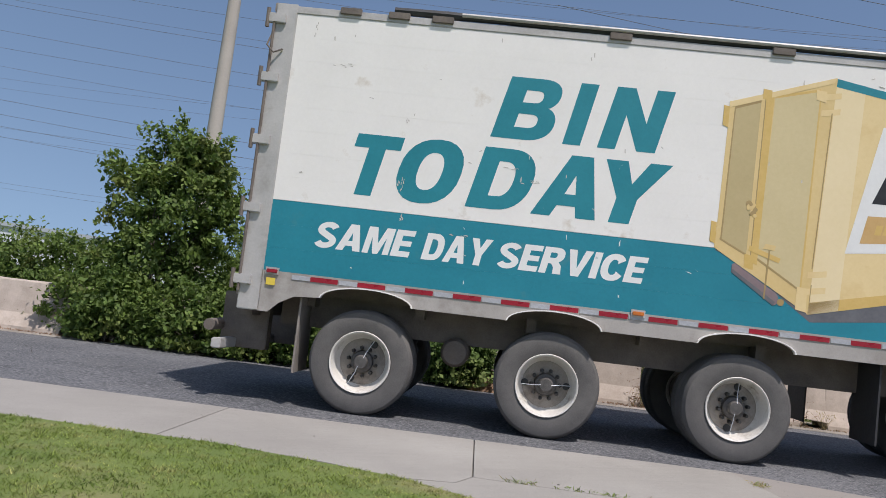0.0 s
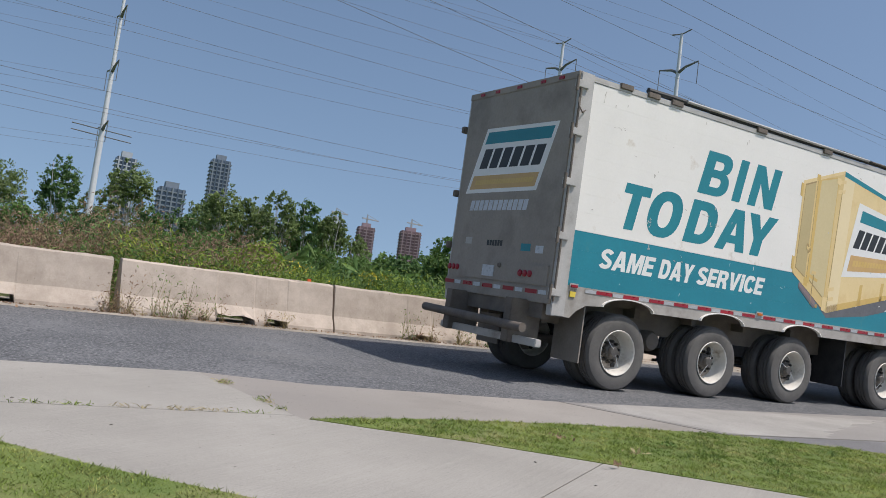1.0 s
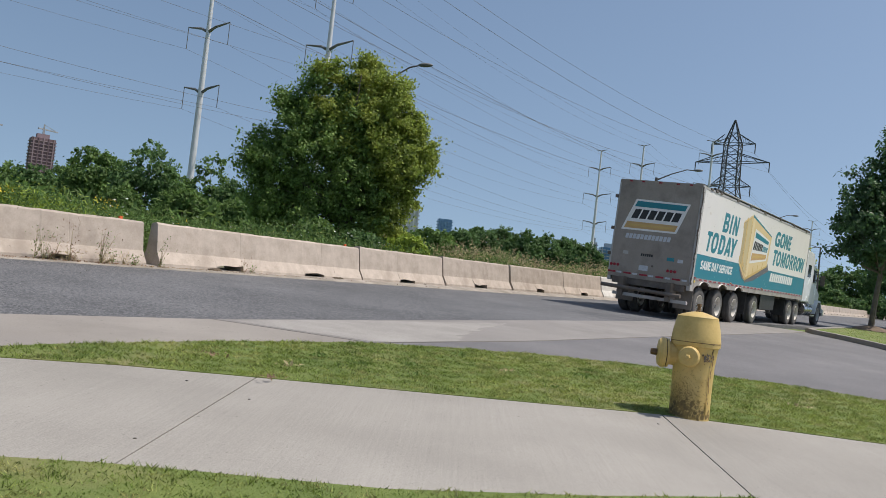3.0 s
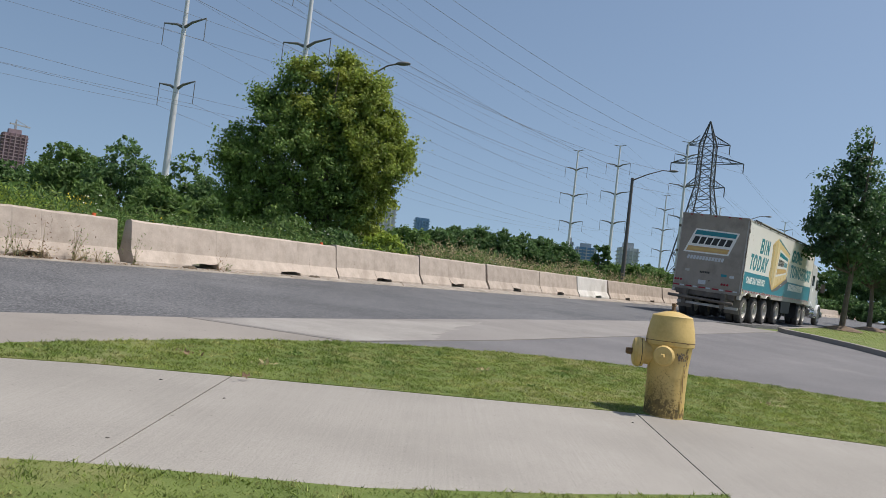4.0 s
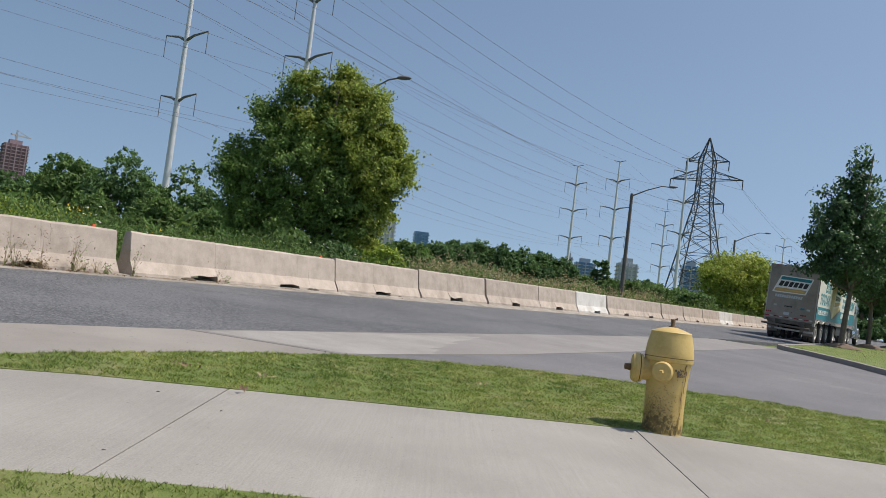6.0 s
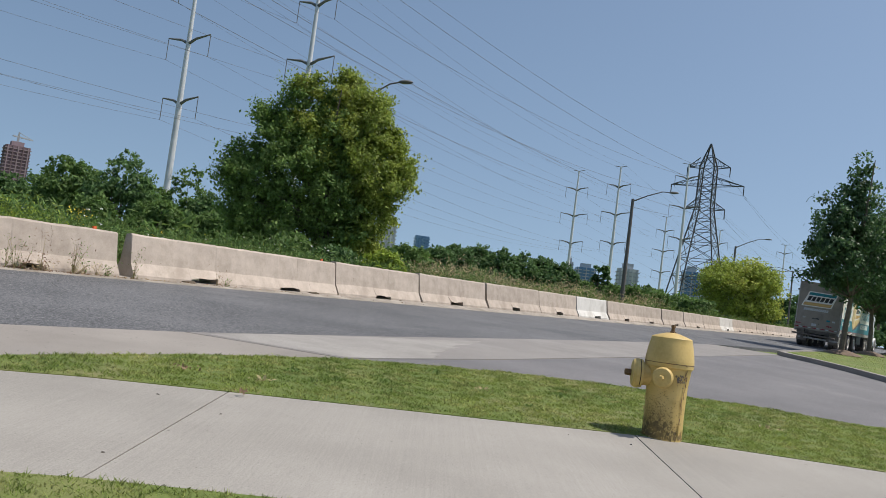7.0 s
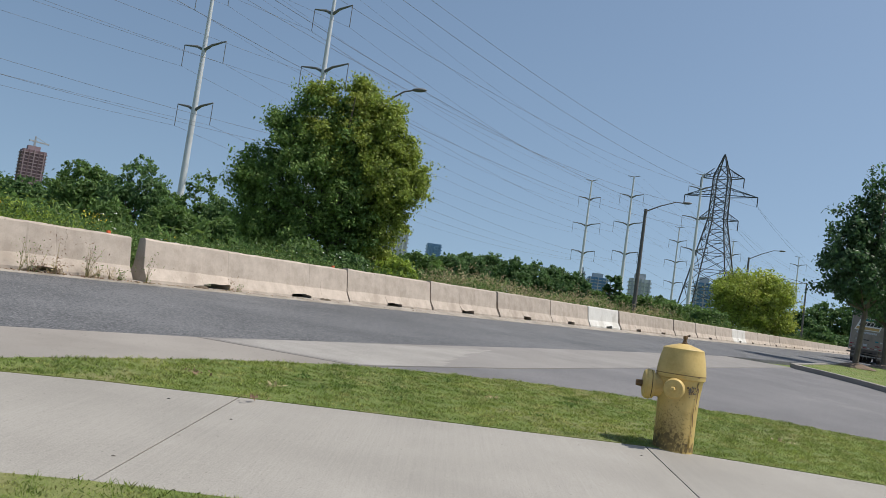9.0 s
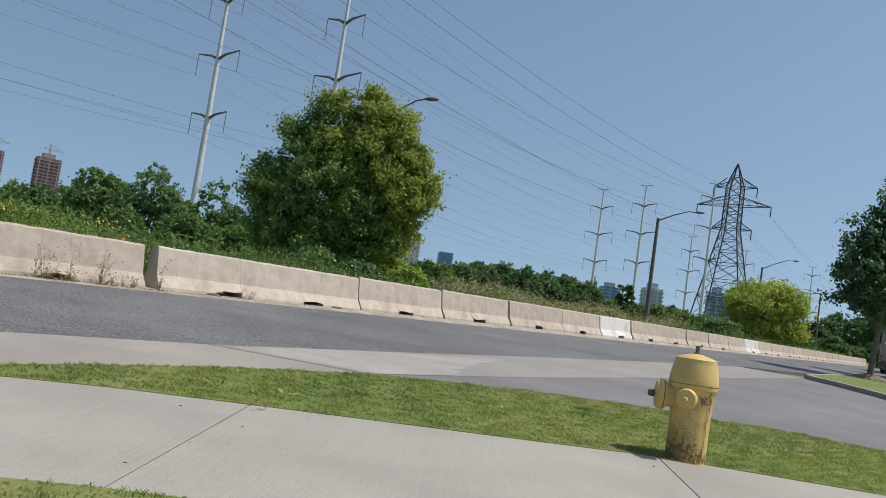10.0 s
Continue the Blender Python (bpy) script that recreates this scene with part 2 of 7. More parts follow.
def paving():
    road = part("road", slab(EDGE + [(150, 13.6), (-90, 13.6)], 0.0, 0.3), M_ASPHALT)
    tagged(road, "worn grey asphalt road, banked and cracked", "road", kind="structure")
    rng = random.Random(19)
    for k in range(24):
        x, y = rng.uniform(-8, 16), rng.uniform(8.2, 12.9)
        a = rng.choice((0.0, 0.15, -0.1, 1.4)) + rng.uniform(-0.3, 0.3)
        bm, prev = bmesh.new(), None
        for j in range(rng.randint(5, 16)):
            w = rng.uniform(0.002, 0.006)
            nx, ny = -math.sin(a) * w, math.cos(a) * w
            cur = [bm.verts.new((x + nx, y + ny, gz(x + nx, y + ny) + 0.004)), bm.verts.new((x - nx, y - ny, gz(x - nx, y - ny) + 0.004))]
            if prev:
                bm.faces.new((prev[0], prev[1], cur[1], cur[0]))
            prev = cur
            x, y, a = x + math.cos(a) * 0.13, min(13.0, max(8.0, y + math.sin(a) * 0.13)), a + rng.uniform(-0.35, 0.35)
        part("crack", bm, M_DARK, road)
    bm, prev = bmesh.new(), None
    for x in [-90, -40, 0, 10, 16, 22, 30, 60, 150]:
        up = foot_lift(x)
        cur = [bm.verts.new((x, y, GX * x + GY * y + z)) for y, z in ((12.98, 0.004), (13.14, 0.010 + up * 0.5), (13.34, 0.014 + up), (14.4, 0.014 + up))]
        for k in range(3) if prev else ():
            bm.faces.new((prev[k], cur[k], cur[k + 1], prev[k + 1]))
        prev = cur
    sh = part("road_shoulder", bm, M_SHOULDER)
    tagged(sh, "dusty gravel strip along the foot of the concrete barriers", "shoulder", kind="structure")
    ap = part("concrete_apron", slab([p for p in EDGE if 2.4 <= p[0] <= 31] + [(32.5, 5.5), (20, 5.5), (10.7, 5.45), (7.1, 5.62), (5.3, 5.85), (3.6, 5.85), (2.606, 5.70)], 0.004, 0.3), M_APRON)
    tagged(ap, "pale worn concrete driveway apron beside the road", "pavement", kind="structure")
    pale = part("concrete_apron", slab([(6.32, 7.13), (6.47, 6.87), (6.845, 6.23), (7.22, 5.61), (10.7, 5.455), (20, 5.505), (32.45, 5.505), (31, 7.49), (26, 7.59), (15, 7.39), (10, 7.19), (6.5, 7.125)], 0.0065, 0.05), M_APRON_PALE)
    tagged(pale, "paler worn concrete section of the driveway apron", "pavement", kind="structure")
    seam = [(6.30, 7.13), (6.45, 6.87), (6.825, 6.23), (7.20, 5.59)]
    part("seam", slab(seam + [(x + 0.003, y + 0.004) for x, y in seam[::-1]], 0.007, 0.03), M_SEAM, pale)
    ring = [(6.75, 6.55), (6.50, 7.02), (7.6, 7.13), (9.0, 7.12), (10.4, 7.05), (12.6, 6.92), (11.2, 6.55), (10.6, 6.20), (9.4, 5.85), (8.9, 5.56), (7.6, 5.60), (7.28, 5.70), (7.0, 6.12)]
    ragged = []
    for (ax, ay), (bx, by) in zip(ring, ring[1:] + ring[:1]):
        for k in range(6):
            far = max(0.0, min(1.0, (ax - 8.0) / 2.0))
            ragged.append((ax + (bx - ax) * k / 6 + rng.uniform(-0.28, 0.28) * far, min(7.14, ay + (by - ay) * k / 6 + rng.uniform(-0.05, 0.05) * far)))
    part("dusty_patch", slab(ragged, 0.0085, 0.03), M_APRON_DUST, pale, "pale dust spread over the apron")
    kb = part("island_kerb", slab([(46, 5.85), (32.6, 5.62), (31.6, 5.2), (30.6, 4.2), (28.6, 2.85), (26.1, 1.6), (23.7, 0.2), (25.5, -6), (25.8, -6), (24.0, 0.25), (26.3, 1.42), (28.8, 2.66), (30.9, 4.0), (32.0, 5.0), (32.8, 5.40), (46, 5.62)], 0.15, 0.4), M_APRON)
    tagged(kb, "pale concrete kerb round the lawn island", "kerb", kind="structure")
    pt = part("asphalt_patch", slab([(30.5, 7.55), (38.5, 6.42), (60, 5.36), (60, 5.6), (39, 6.66), (31, 7.65)], 0.006, 0.1), M_PATCH)
    tagged(pt, "dark repaired asphalt strip at the road edge", "asphalt", kind="structure")
    dr = part("driveway", slab([(7.1, 5.61), (10.7, 5.44), (20, 5.49), (32.5, 5.49), (33, 5.45), (34, -14), (12.6, -14), (12.9, 0.2), (12.0, 1.1), (10.9, 3.0), (9.3, 4.6), (8.1, 5.2)], -0.002, 0.3), M_DRIVE)
    tagged(dr, "smooth grey driveway surface crossing to the road", "driveway", kind="structure")


M_PATCH = surf("fresh asphalt", (0.035, 0.036, 0.038), (0.07, 0.07, 0.073), 2, 0.9, 0.4, 40)
M_MULCH = surf("wood mulch", (0.12, 0.085, 0.06), (0.22, 0.16, 0.11), 6, 0.95, 0.6, 40)
M_SHOULDER = surf("gravel shoulder", (0.26, 0.23, 0.20), (0.40, 0.36, 0.31), 3, 0.95, 0.6, 60, (0.16, 0.14, 0.11), 1.2, 0.5)
ground()
paving()

# Sidewalk slabs: the kerbside run, then the run that bends away from the road
NEAR = [(-0.4, 5.6), (0.35, 5.05), (0.9, 4.35), (1.6, 3.66), (2.27, 3.08), (3.1, 2.2), (4.0, 1.55), (4.88, 1.0), (6.6, -0.9), (8.3, -2.8), (10.0, -4.7)]
FAR = [(1.6, 6.0), (2.62, 5.70), (3.05, 5.45), (3.7, 5.05), (4.43, 4.45), (5.35, 3.68), (6.2, 2.95), (7.0, 2.27), (8.2, 0.65), (9.6, -1.3), (11.0, -3.3)]


def sidewalk():
    walkway = part("sidewalk", slab([(-60, 6.35), (-4, 6.05), (-1.7, 5.96)] + NEAR + FAR[::-1][:-1] + [(2.35, 7.72), (0.1, 7.74), (-60, 8.0)], -0.012, 0.3), M_JOINT)
    tagged(walkway, "pale concrete sidewalk of large slabs with dark joints", "sidewalk", kind="structure")
    slabs = []
    xs = [-16, -13, -10, -7, -4.5, -2.2, 0.1]
    for a, b in zip(xs[:-1], xs[1:-1]):
        slabs.append([(a + 0.006, 6.02 - a * 0.005), (b - 0.005, 6.02 - b * 0.005), (b - 0.005, 7.74 - b * 0.03), (a + 0.006, 7.74 - a * 0.03)])
    slabs.append([(-2.194, 6.03), (-1.68, 5.98), (-0.95, 5.85), (-0.40, 5.64), (-0.02, 5.72), (0.094, 5.98), (0.094, 7.74), (-2.194, 7.806)])
    slabs.append([(0.106, 5.985), (2.585, 5.835), (2.41, 7.75), (0.106, 7.74)])
    slabs.append([(-0.38, 5.62), (0.35, 5.06), (0.9, 4.36), (1.6, 3.67), (2.262, 3.088), (4.418, 4.453), (3.7, 5.06), (3.05, 5.46), (2.60, 5.72), (2.59, 5.825), (0.10, 5.975), (-0.01, 5.71)])
    slabs.append([(2.268, 3.082), (3.1, 2.2), (4.0, 1.55), (4.87, 1.01), (6.99, 2.28), (6.2, 2.96), (5.35, 3.69), (4.428, 4.445)])
    slabs.append([(4.878, 1.003), (6.59, -0.89), (8.9, 0.0), (8.2, 0.66), (7.0, 2.271)][:2] + [(9.55, -1.25), (8.2, 0.66), (7.0, 2.271)])
    slabs.append([(6.61, -0.91), (8.29, -2.79), (10.95, -3.25), (9.57, -1.28)])
    for o in slabs:
        part("slab", slab(o, 0.006, 0.05), M_WALK, walkway)


sidewalk()


def lawns():
    def patch(name, outline, label, n, seed, tall=0.020, lift=0.0, x0=-99.0):
        ob = part(name, slab(outline, 0.012 + lift, 0.15), M_LAWN)
        tagged(ob, label, "lawn", kind="structure")
        rng = np.random.default_rng(seed)
        o = np.array(outline)
        lo, hi = o.min(0), o.max(0)
        lo[0] = max(lo[0], x0)
        p = rng.uniform(lo, hi, (n * 3, 2))
        inside = np.zeros(len(p), bool)
        for (x0, y0), (x1, y1) in zip(o, np.roll(o, -1, 0)):
            cross = ((y0 > p[:, 1]) != (y1 > p[:, 1])) & (p[:, 0] < (x1 - x0) * (p[:, 1] - y0) / (y1 - y0 + 1e-12) + x0)
            inside ^= cross
        p = p[inside][:n]
        k = len(p)
        z = GX * p[:, 0] + GY * np.clip(p[:, 1], -14, 14.6) + 0.01 + lift
        a = rng.uniform(0, math.tau, k)
        tuft = np.zeros(k)
        for wave in (0.09, 0.13, 0.22, 0.37, 0.7):
            b = rng.uniform(0, math.tau)
            c = rng.uniform(0, math.tau)
            tuft += np.sin((p[:, 0] * math.cos(b) + p[:, 1] * math.sin(b)) * math.tau / wave + c) * np.sin((p[:, 0] * math.sin(b + 0.4) - p[:, 1] * math.cos(b + 0.4)) * math.tau / wave)
        h = rng.uniform(0.5, 1.3, k) * tall * np.clip(0.85 + 0.42 * tuft, 0.25, 1.9)
        lean = rng.normal(0, 0.9, (k, 2)) * h[:, None]
        w = rng.uniform(0.0022, 0.005, k)
        base = np.stack([p[:, 0], p[:, 1], z], 1)
        side = np.stack([np.cos(a) * w, np.sin(a) * w, 0 * a], 1)
        tip = base + np.stack([lean[:, 0], lean[:, 1], h], 1)
        v = np.stack([base - side, base + side, tip], 1).reshape(-1, 3)
        g = soup("grass", v.tolist(), np.arange(3 * k).reshape(-1, 3).tolist(), M_GRASS)
        tagged(g, "short mown green grass with a few dry blades", "grass", kind="stuff")
    patch("lawn_boulevard", [(2.65, 5.70), (3.6, 5.83), (5.3, 5.83), (7.05, 5.6), (8.1, 5.18), (9.3, 4.58), (10.4, 3.7), (10.95, 2.8), (11.6, 2.2), (12.0, 1.1), (12.9, 0.2), (12.6, -3.3), (11.02, -3.3), (9.58, -1.31), (8.18, 0.64), (6.98, 2.25), (6.17, 2.93), (5.32, 3.66), (4.40, 4.43), (3.67, 5.03), (3.02, 5.43)],
          "mown green lawn wedge between the sidewalk and the driveway", 225000, 3)
    patch("lawn_near", [(-14, 6.12), (-4, 6.08), (-1.68, 5.99), (-0.38, 5.63), (0.37, 5.08), (0.92, 4.38), (1.62, 3.69), (2.29, 3.11), (3.12, 2.23), (4.02, 1.58), (4.9, 1.03), (3.5, 0.2), (-14, 1.5)],
          "mown green lawn beside the sidewalk", 190000, 4, 0.018, 0.0, -4.5)
    patch("lawn_island", [(46, 5.61), (32.8, 5.38), (32.0, 4.98), (30.9, 3.98), (28.8, 2.64), (26.3, 1.40), (24.02, 0.24), (25.82, -6), (90, -6), (90, 3.5), (60, 4.9)],
          "green lawn island with young trees inside a kerb", 40000, 5, 0.06, 0.12)


lawns()


def crack_tufts():
    """Grass and grit that grow in the sidewalk's joints."""
    rng = np.random.default_rng(77)
    for k in range(16):
        f = rng.random()
        x, y = (0.12 + f * 2.4, 5.98 - f * 0.145) if k < 10 else (2.6 - f * 0.18, 5.83 + f * 1.9)
        n = int(rng.integers(12, 50))
        p = np.stack([rng.normal(0, 0.08 if k < 10 else 0.03, n), rng.normal(0, 0.015 if k < 10 else 0.05, n), abs(rng.normal(0, 0.012, n)) + 0.004], 1)
        w = leaf_soup("crack_weed", p, 0.05, 0.006, rng, M_GRASS if k % 2 else M_STRAW)
        w.matrix_basis = pose(x, y, gz(x, y) + 0.004)
        tagged(w, "small dry grass tuft growing in a sidewalk joint", "weed", kind="stuff")
    for k, (x, y) in enumerate(((4.95, 4.62), (5.6, 4.9), (6.3, 4.4), (7.2, 3.9), (6.9, 3.2), (8.0, 3.4), (8.6, 2.6), (5.9, 4.0), (7.6, 4.7), (9.3, 1.6), (4.36, 4.28), (4.58, 5.14))):
        n = int(rng.integers(8, 26))
        p = np.stack([rng.normal(0, 0.05, n), rng.normal(0, 0.05, n), abs(rng.normal(0, 0.012, n)) + 0.025], 1)
        w = leaf_soup("lawn_weed", p, 0.05, 0.02, rng, M_STRAW if k % 3 == 0 else M_DRY if k > 9 else M_WEED, up=1.0)
        w.matrix_basis = pose(x, y, gz(x, y) + 0.012)
        tagged(w, "small flat broad-leaved weed in the lawn", "weed", kind="stuff")
    for k in range(60):
        x, y = rng.uniform(-3, 9), rng.uniform(1.5, 7.2)
        if 2.7 < x and y > 3.0 + (6.5 - x) * 0.7:
            continue
        if y < 4.2 - x * 0.62 or (x > 5 and y > 2.3 + (7 - x)):
            continue
        bm = bmesh.new()
        bmesh.ops.create_icosphere(bm, subdivisions=1, radius=rng.uniform(0.004, 0.009))
        bmesh.ops.transform(bm, matrix=pose(0, 0, 0, rng.uniform(0, 90), 0, rng.uniform(0, 180)) @ Matrix.Diagonal((1.6, 0.8, 0.35, 1)), verts=bm.verts[:])
        o = tagged(part("pebble", bm, M_JOINT), "small dark bit of dirt lying on the concrete", "pebble", "bits on the sidewalk")
        o.matrix_basis = pose(x, y, gz(x, y) + 0.008)


# ---- concrete barriers ----
M_REFLECT = surf("orange reflector", (0.62, 0.10, 0.03), (0.74, 0.16, 0.05), 10, 0.4, 0.02, 50)
B_HALF = [(0.30, 0.0), (0.295, 0.07), (0.17, 0.30), (0.10, 0.815), (0.078, 0.85)]


def barrier_mesh(seed, L, slots):
    """One jersey barrier, its length along x, with drain slots in the foot and worn edges."""
    rng = random.Random(seed)
    cuts = sorted({0.0, L, *(v for a, b in slots for v in (a - 0.03, a, b, b + 0.03) if 0 < v < L)})
    stations = []
    for a, b in zip(cuts, cuts[1:]):
        n = max(1, int((b - a) / 0.2))
        stations += [a + (b - a) * k / n for k in range(n)]
    stations.append(L)
    bm = bmesh.new()
    rings = []
    for x in stations:
        open_foot = any(a - 1e-6 <= x <= b + 1e-6 for a, b in slots)
        rim = rng.uniform(0.09, 0.15) if open_foot else 0.0
        ring = [(y, max(z, rim)) for y, z in B_HALF]
        ring += [(-y, z) for y, z in ring[::-1]]
        wear = 0.010 if 0 < x < L else 0.022
        rings.append([bm.verts.new((x + (rng.uniform(0, wear) if x == 0 else rng.uniform(-wear, 0) if x == L else 0), y + rng.uniform(-.006, .006), z + rng.uniform(-wear, wear * 0.5) * (z > 0.2))) for y, z in ring])
    for p, q in zip(rings, rings[1:]):
        n = len(p)
        for i in range(n):
            bm.faces.new((p[i], q[i], q[(i + 1) % n], p[(i + 1) % n]))
    bm.faces.new(rings[0])
    bm.faces.new(rings[-1][::-1])
    bmesh.ops.recalc_face_normals(bm, faces=bm.faces[:])
    me = bpy.data.meshes.new("concrete_barrier")
    bm.to_mesh(me)
    bm.free()
    return me


def barrier_crack(ob, x, z0, z1, rng, width=0.005):
    """A dark crack that wanders down the road-side face."""
    bm, prev, z = bmesh.new(), None, z0
    while z > z1:
        y = float(np.interp(z, [0.07, 0.30, 0.815], [0.295, 0.17, 0.10])) + 0.011
        w = width * rng.uniform(0.4, 1.2)
        cur = [bm.verts.new((x - w, -y, z)), bm.verts.new((x + w, -y, z))]
        if prev:
            bm.faces.new((prev[0], prev[1], cur[1], cur[0]))
        prev = cur
        x, z = x + rng.uniform(-0.025, 0.025), z - rng.uniform(0.03, 0.07)
    part("crack", bm, M_CRACK, ob)


M_CRACK = surf("crack in the concrete", (0.13, 0.11, 0.09), (0.22, 0.18, 0.15), 9, 0.95, 0.2, 60)
SLOTS = [(0.75, 1.35), (4.34, 4.97), (5.2, 5.55), (8.0, 8.5), (11.8, 12.5), (14.45, 15.1), (18.2, 18.85), (22.05, 22.75), (26.3, 26.85), (30.1, 30.7), (34.1, 34.75), (37.9, 38.45), (41.7, 42.3), (46.1, 46.7), (50.6, 51.2)]


def barriers():
    runs = [(2.79 - 3.7 * k + 0.03, 2.79 - 3.7 * (k - 1) - 0.03) for k in range(13, 0, -1)]
    runs[-1] = (-0.88, 2.68)
    runs += [(2.80, 6.435), (6.455, 10.06), (10.36, 16.55), (16.57, 20.40), (20.42, 24.40), (24.56, 28.65), (28.70, 32.28), (32.33, 35.76), (35.92, 39.82), (39.87, 44.0), (44.05, 48.12), (48.2, 52.4), (52.45, 56.65), (56.7, 60.45)]
    while runs[-1][1] < 150:
        runs.append((runs[-1][1] + 0.05, runs[-1][1] + 4.05))
    rng = random.Random(11)
    for k, (a, b) in enumerate(runs):
        slots = [(u - a, v - a) for u, v in SLOTS if a < u < b]
        if not slots and not -0.9 < a < 56:
            c = (b - a) / 2 + rng.uniform(-.2, .2)
            slots = [(c - 0.28, c + 0.28)]
        me = barrier_mesh(k, b - a, slots)
        fresh = 32 < a < 33 or 56.6 < a < 57
        me.materials.append(M_BARRIER_NEW if fresh else M_BARRIER)
        ob = new("concrete_barrier", me)
        ob.matrix_basis = pose(a, 13.66 + rng.uniform(-.015, .015), GX * a + GY * 13.66 + foot_lift(a) - 0.012, 0, -math.degrees(math.atan(GX)), rng.uniform(-0.15, 0.15))
        tagged(ob, "newer pale grey concrete traffic barrier beside the road" if fresh else "weathered beige concrete traffic barrier with stained foot and drain slot", "barrier", "barriers along the road")
        if -8 < a < 30:
            for j in range(rng.randint(1, 3)):
                x = rng.uniform(0.15, 0.9) * (b - a)
                if not any(u - 0.1 < x < v + 0.1 for u, v in slots):
                    barrier_crack(ob, x, rng.choice((0.83, 0.80, 0.5)), rng.uniform(0.1, 0.45), rng, 0.003)
        if 2 < a < 12:
            part("reflector", box(-0.035, 0.035, -0.025, 0.025, 0.0, 0.06, m=pose(b - a - 0.45, 0, 0.842)), M_REFLECT, ob, "small orange reflector on the top edge", bevel=0.008)


barriers()

# ---- trailer ----
M_WHITE = surf("trailer white paint", (0.785, 0.755, 0.705), (0.845, 0.815, 0.765), 1.3, 0.42, 0.03, 30, (0.62, 0.55, 0.46), 2.6, 0.02)
M_TEAL = surf("trailer teal paint", (0.011, 0.185, 0.245), (0.016, 0.235, 0.305), 1.3, 0.42, 0.03, 30, (0.06, 0.22, 0.25), 3.0, 0.10)
M_TEALT = surf("teal lettering", (0.011, 0.19, 0.235), (0.016, 0.235, 0.29), 2.3, 0.45, 0.03, 30, (0.55, 0.55, 0.5), 6.0, -0.15)
M_WHITET = surf("white lettering", (0.74, 0.73, 0.70), (0.82, 0.81, 0.78), 2.3, 0.45, 0.03, 30, (0.2, 0.35, 0.36), 7.0, -0.12)
M_ALU = surf("trailer aluminium", (0.40, 0.385, 0.365), (0.53, 0.51, 0.485), 3, 0.55, 0.1, 60, (0.27, 0.24, 0.21), 2.0, 0.3, metal=0.15)
M_RAIL = surf("dusty aluminium rail", (0.33, 0.305, 0.275), (0.45, 0.42, 0.385), 3, 0.6, 0.1, 60, (0.23, 0.20, 0.17), 2.0, 0.35, metal=0.1)
M_REAR = surf("dusty rear door", (0.26, 0.228, 0.195), (0.36, 0.315, 0.27), 1.0, 0.65, 0.05, 25, (0.19, 0.165, 0.145), 1.5, 0.4)
M_FRAME = surf("grimy steel frame", (0.10, 0.084, 0.072), (0.20, 0.168, 0.14), 4, 0.8, 0.2, 60, (0.15, 0.12, 0.09), 3, 0.3)
M_RUBBER = surf("tyre rubber", (0.085, 0.080, 0.075), (0.145, 0.137, 0.128), 4, 0.85, 0.25, 80, (0.14, 0.13, 0.12), 2.5, 0.3)
M_RIM = surf("white painted rim", (0.60, 0.57, 0.51), (0.76, 0.73, 0.67), 6, 0.5, 0.15, 60, (0.30, 0.25, 0.19), 6, 0.35)
M_SCUFF = surf("scraped paint", (0.44, 0.40, 0.35), (0.62, 0.58, 0.53), 25, 0.7, 0.1, 80)
M_DISC = surf("grimy wheel disc", (0.25, 0.22, 0.19), (0.37, 0.335, 0.29), 6, 0.6, 0.15, 60, (0.14, 0.11, 0.09), 7, 0.5)
M_HUB = surf("oily hub", (0.05, 0.047, 0.043), (0.13, 0.12, 0.11), 12, 0.6, 0.2, 80)
M_NUT = surf("dark greasy nut", (0.02, 0.019, 0.017), (0.05, 0.046, 0.042), 12, 0.6, 0.2, 80)
M_CHROME = surf("bright steel", (0.55, 0.55, 0.55), (0.7, 0.7, 0.7), 5, 0.25, 0.02, 50, metal=1.0)
M_RED = surf("red lens", (0.25, 0.008, 0.020), (0.34, 0.014, 0.030), 10, 0.3, 0.02, 50)
M_AMBER = surf("amber lens", (0.50, 0.13, 0.02), (0.60, 0.18, 0.03), 10, 0.3, 0.02, 50)
M_YELLOW = surf("yellow sticker", (0.70, 0.52, 0.06), (0.80, 0.62, 0.10), 10, 0.5, 0.02, 50)
M_TAPEW = surf("white tape", (0.46, 0.48, 0.51), (0.58, 0.60, 0.63), 20, 0.3, 0.02, 70)
M_TAPEG = surf("dull white tape", (0.30, 0.31, 0.33), (0.50, 0.51, 0.53), 9, 0.4, 0.02, 70)
M_FLAP = surf("dusty mud flap", (0.20, 0.175, 0.15), (0.30, 0.265, 0.23), 3, 0.8, 0.1, 40)
M_TARP = surf("rolled black tarp", (0.02, 0.02, 0.022), (0.05, 0.05, 0.05), 5, 0.6, 0.3, 30)
M_PBIN = surf("painted yellow bin front", (0.74, 0.56, 0.27), (0.81, 0.63, 0.33), 1.2, 0.42, 0.02, 25, (0.68, 0.48, 0.20), 2, 0.3)
M_PFACE = surf("painted pale yellow corner", (0.78, 0.63, 0.36), (0.83, 0.68, 0.42), 1.2, 0.42, 0.02, 25)
M_PFRAME = surf("painted yellow frame", (0.66, 0.48, 0.20), (0.73, 0.55, 0.26), 1.2, 0.42, 0.02, 25)
M_PBIND = surf("painted khaki door", (0.47, 0.37, 0.18), (0.54, 0.43, 0.22), 0.8, 0.42, 0.02, 25)
M_PPANEL = surf("painted pale khaki door", (0.58, 0.47, 0.245), (0.65, 0.535, 0.30), 0.8, 0.42, 0.02, 25)
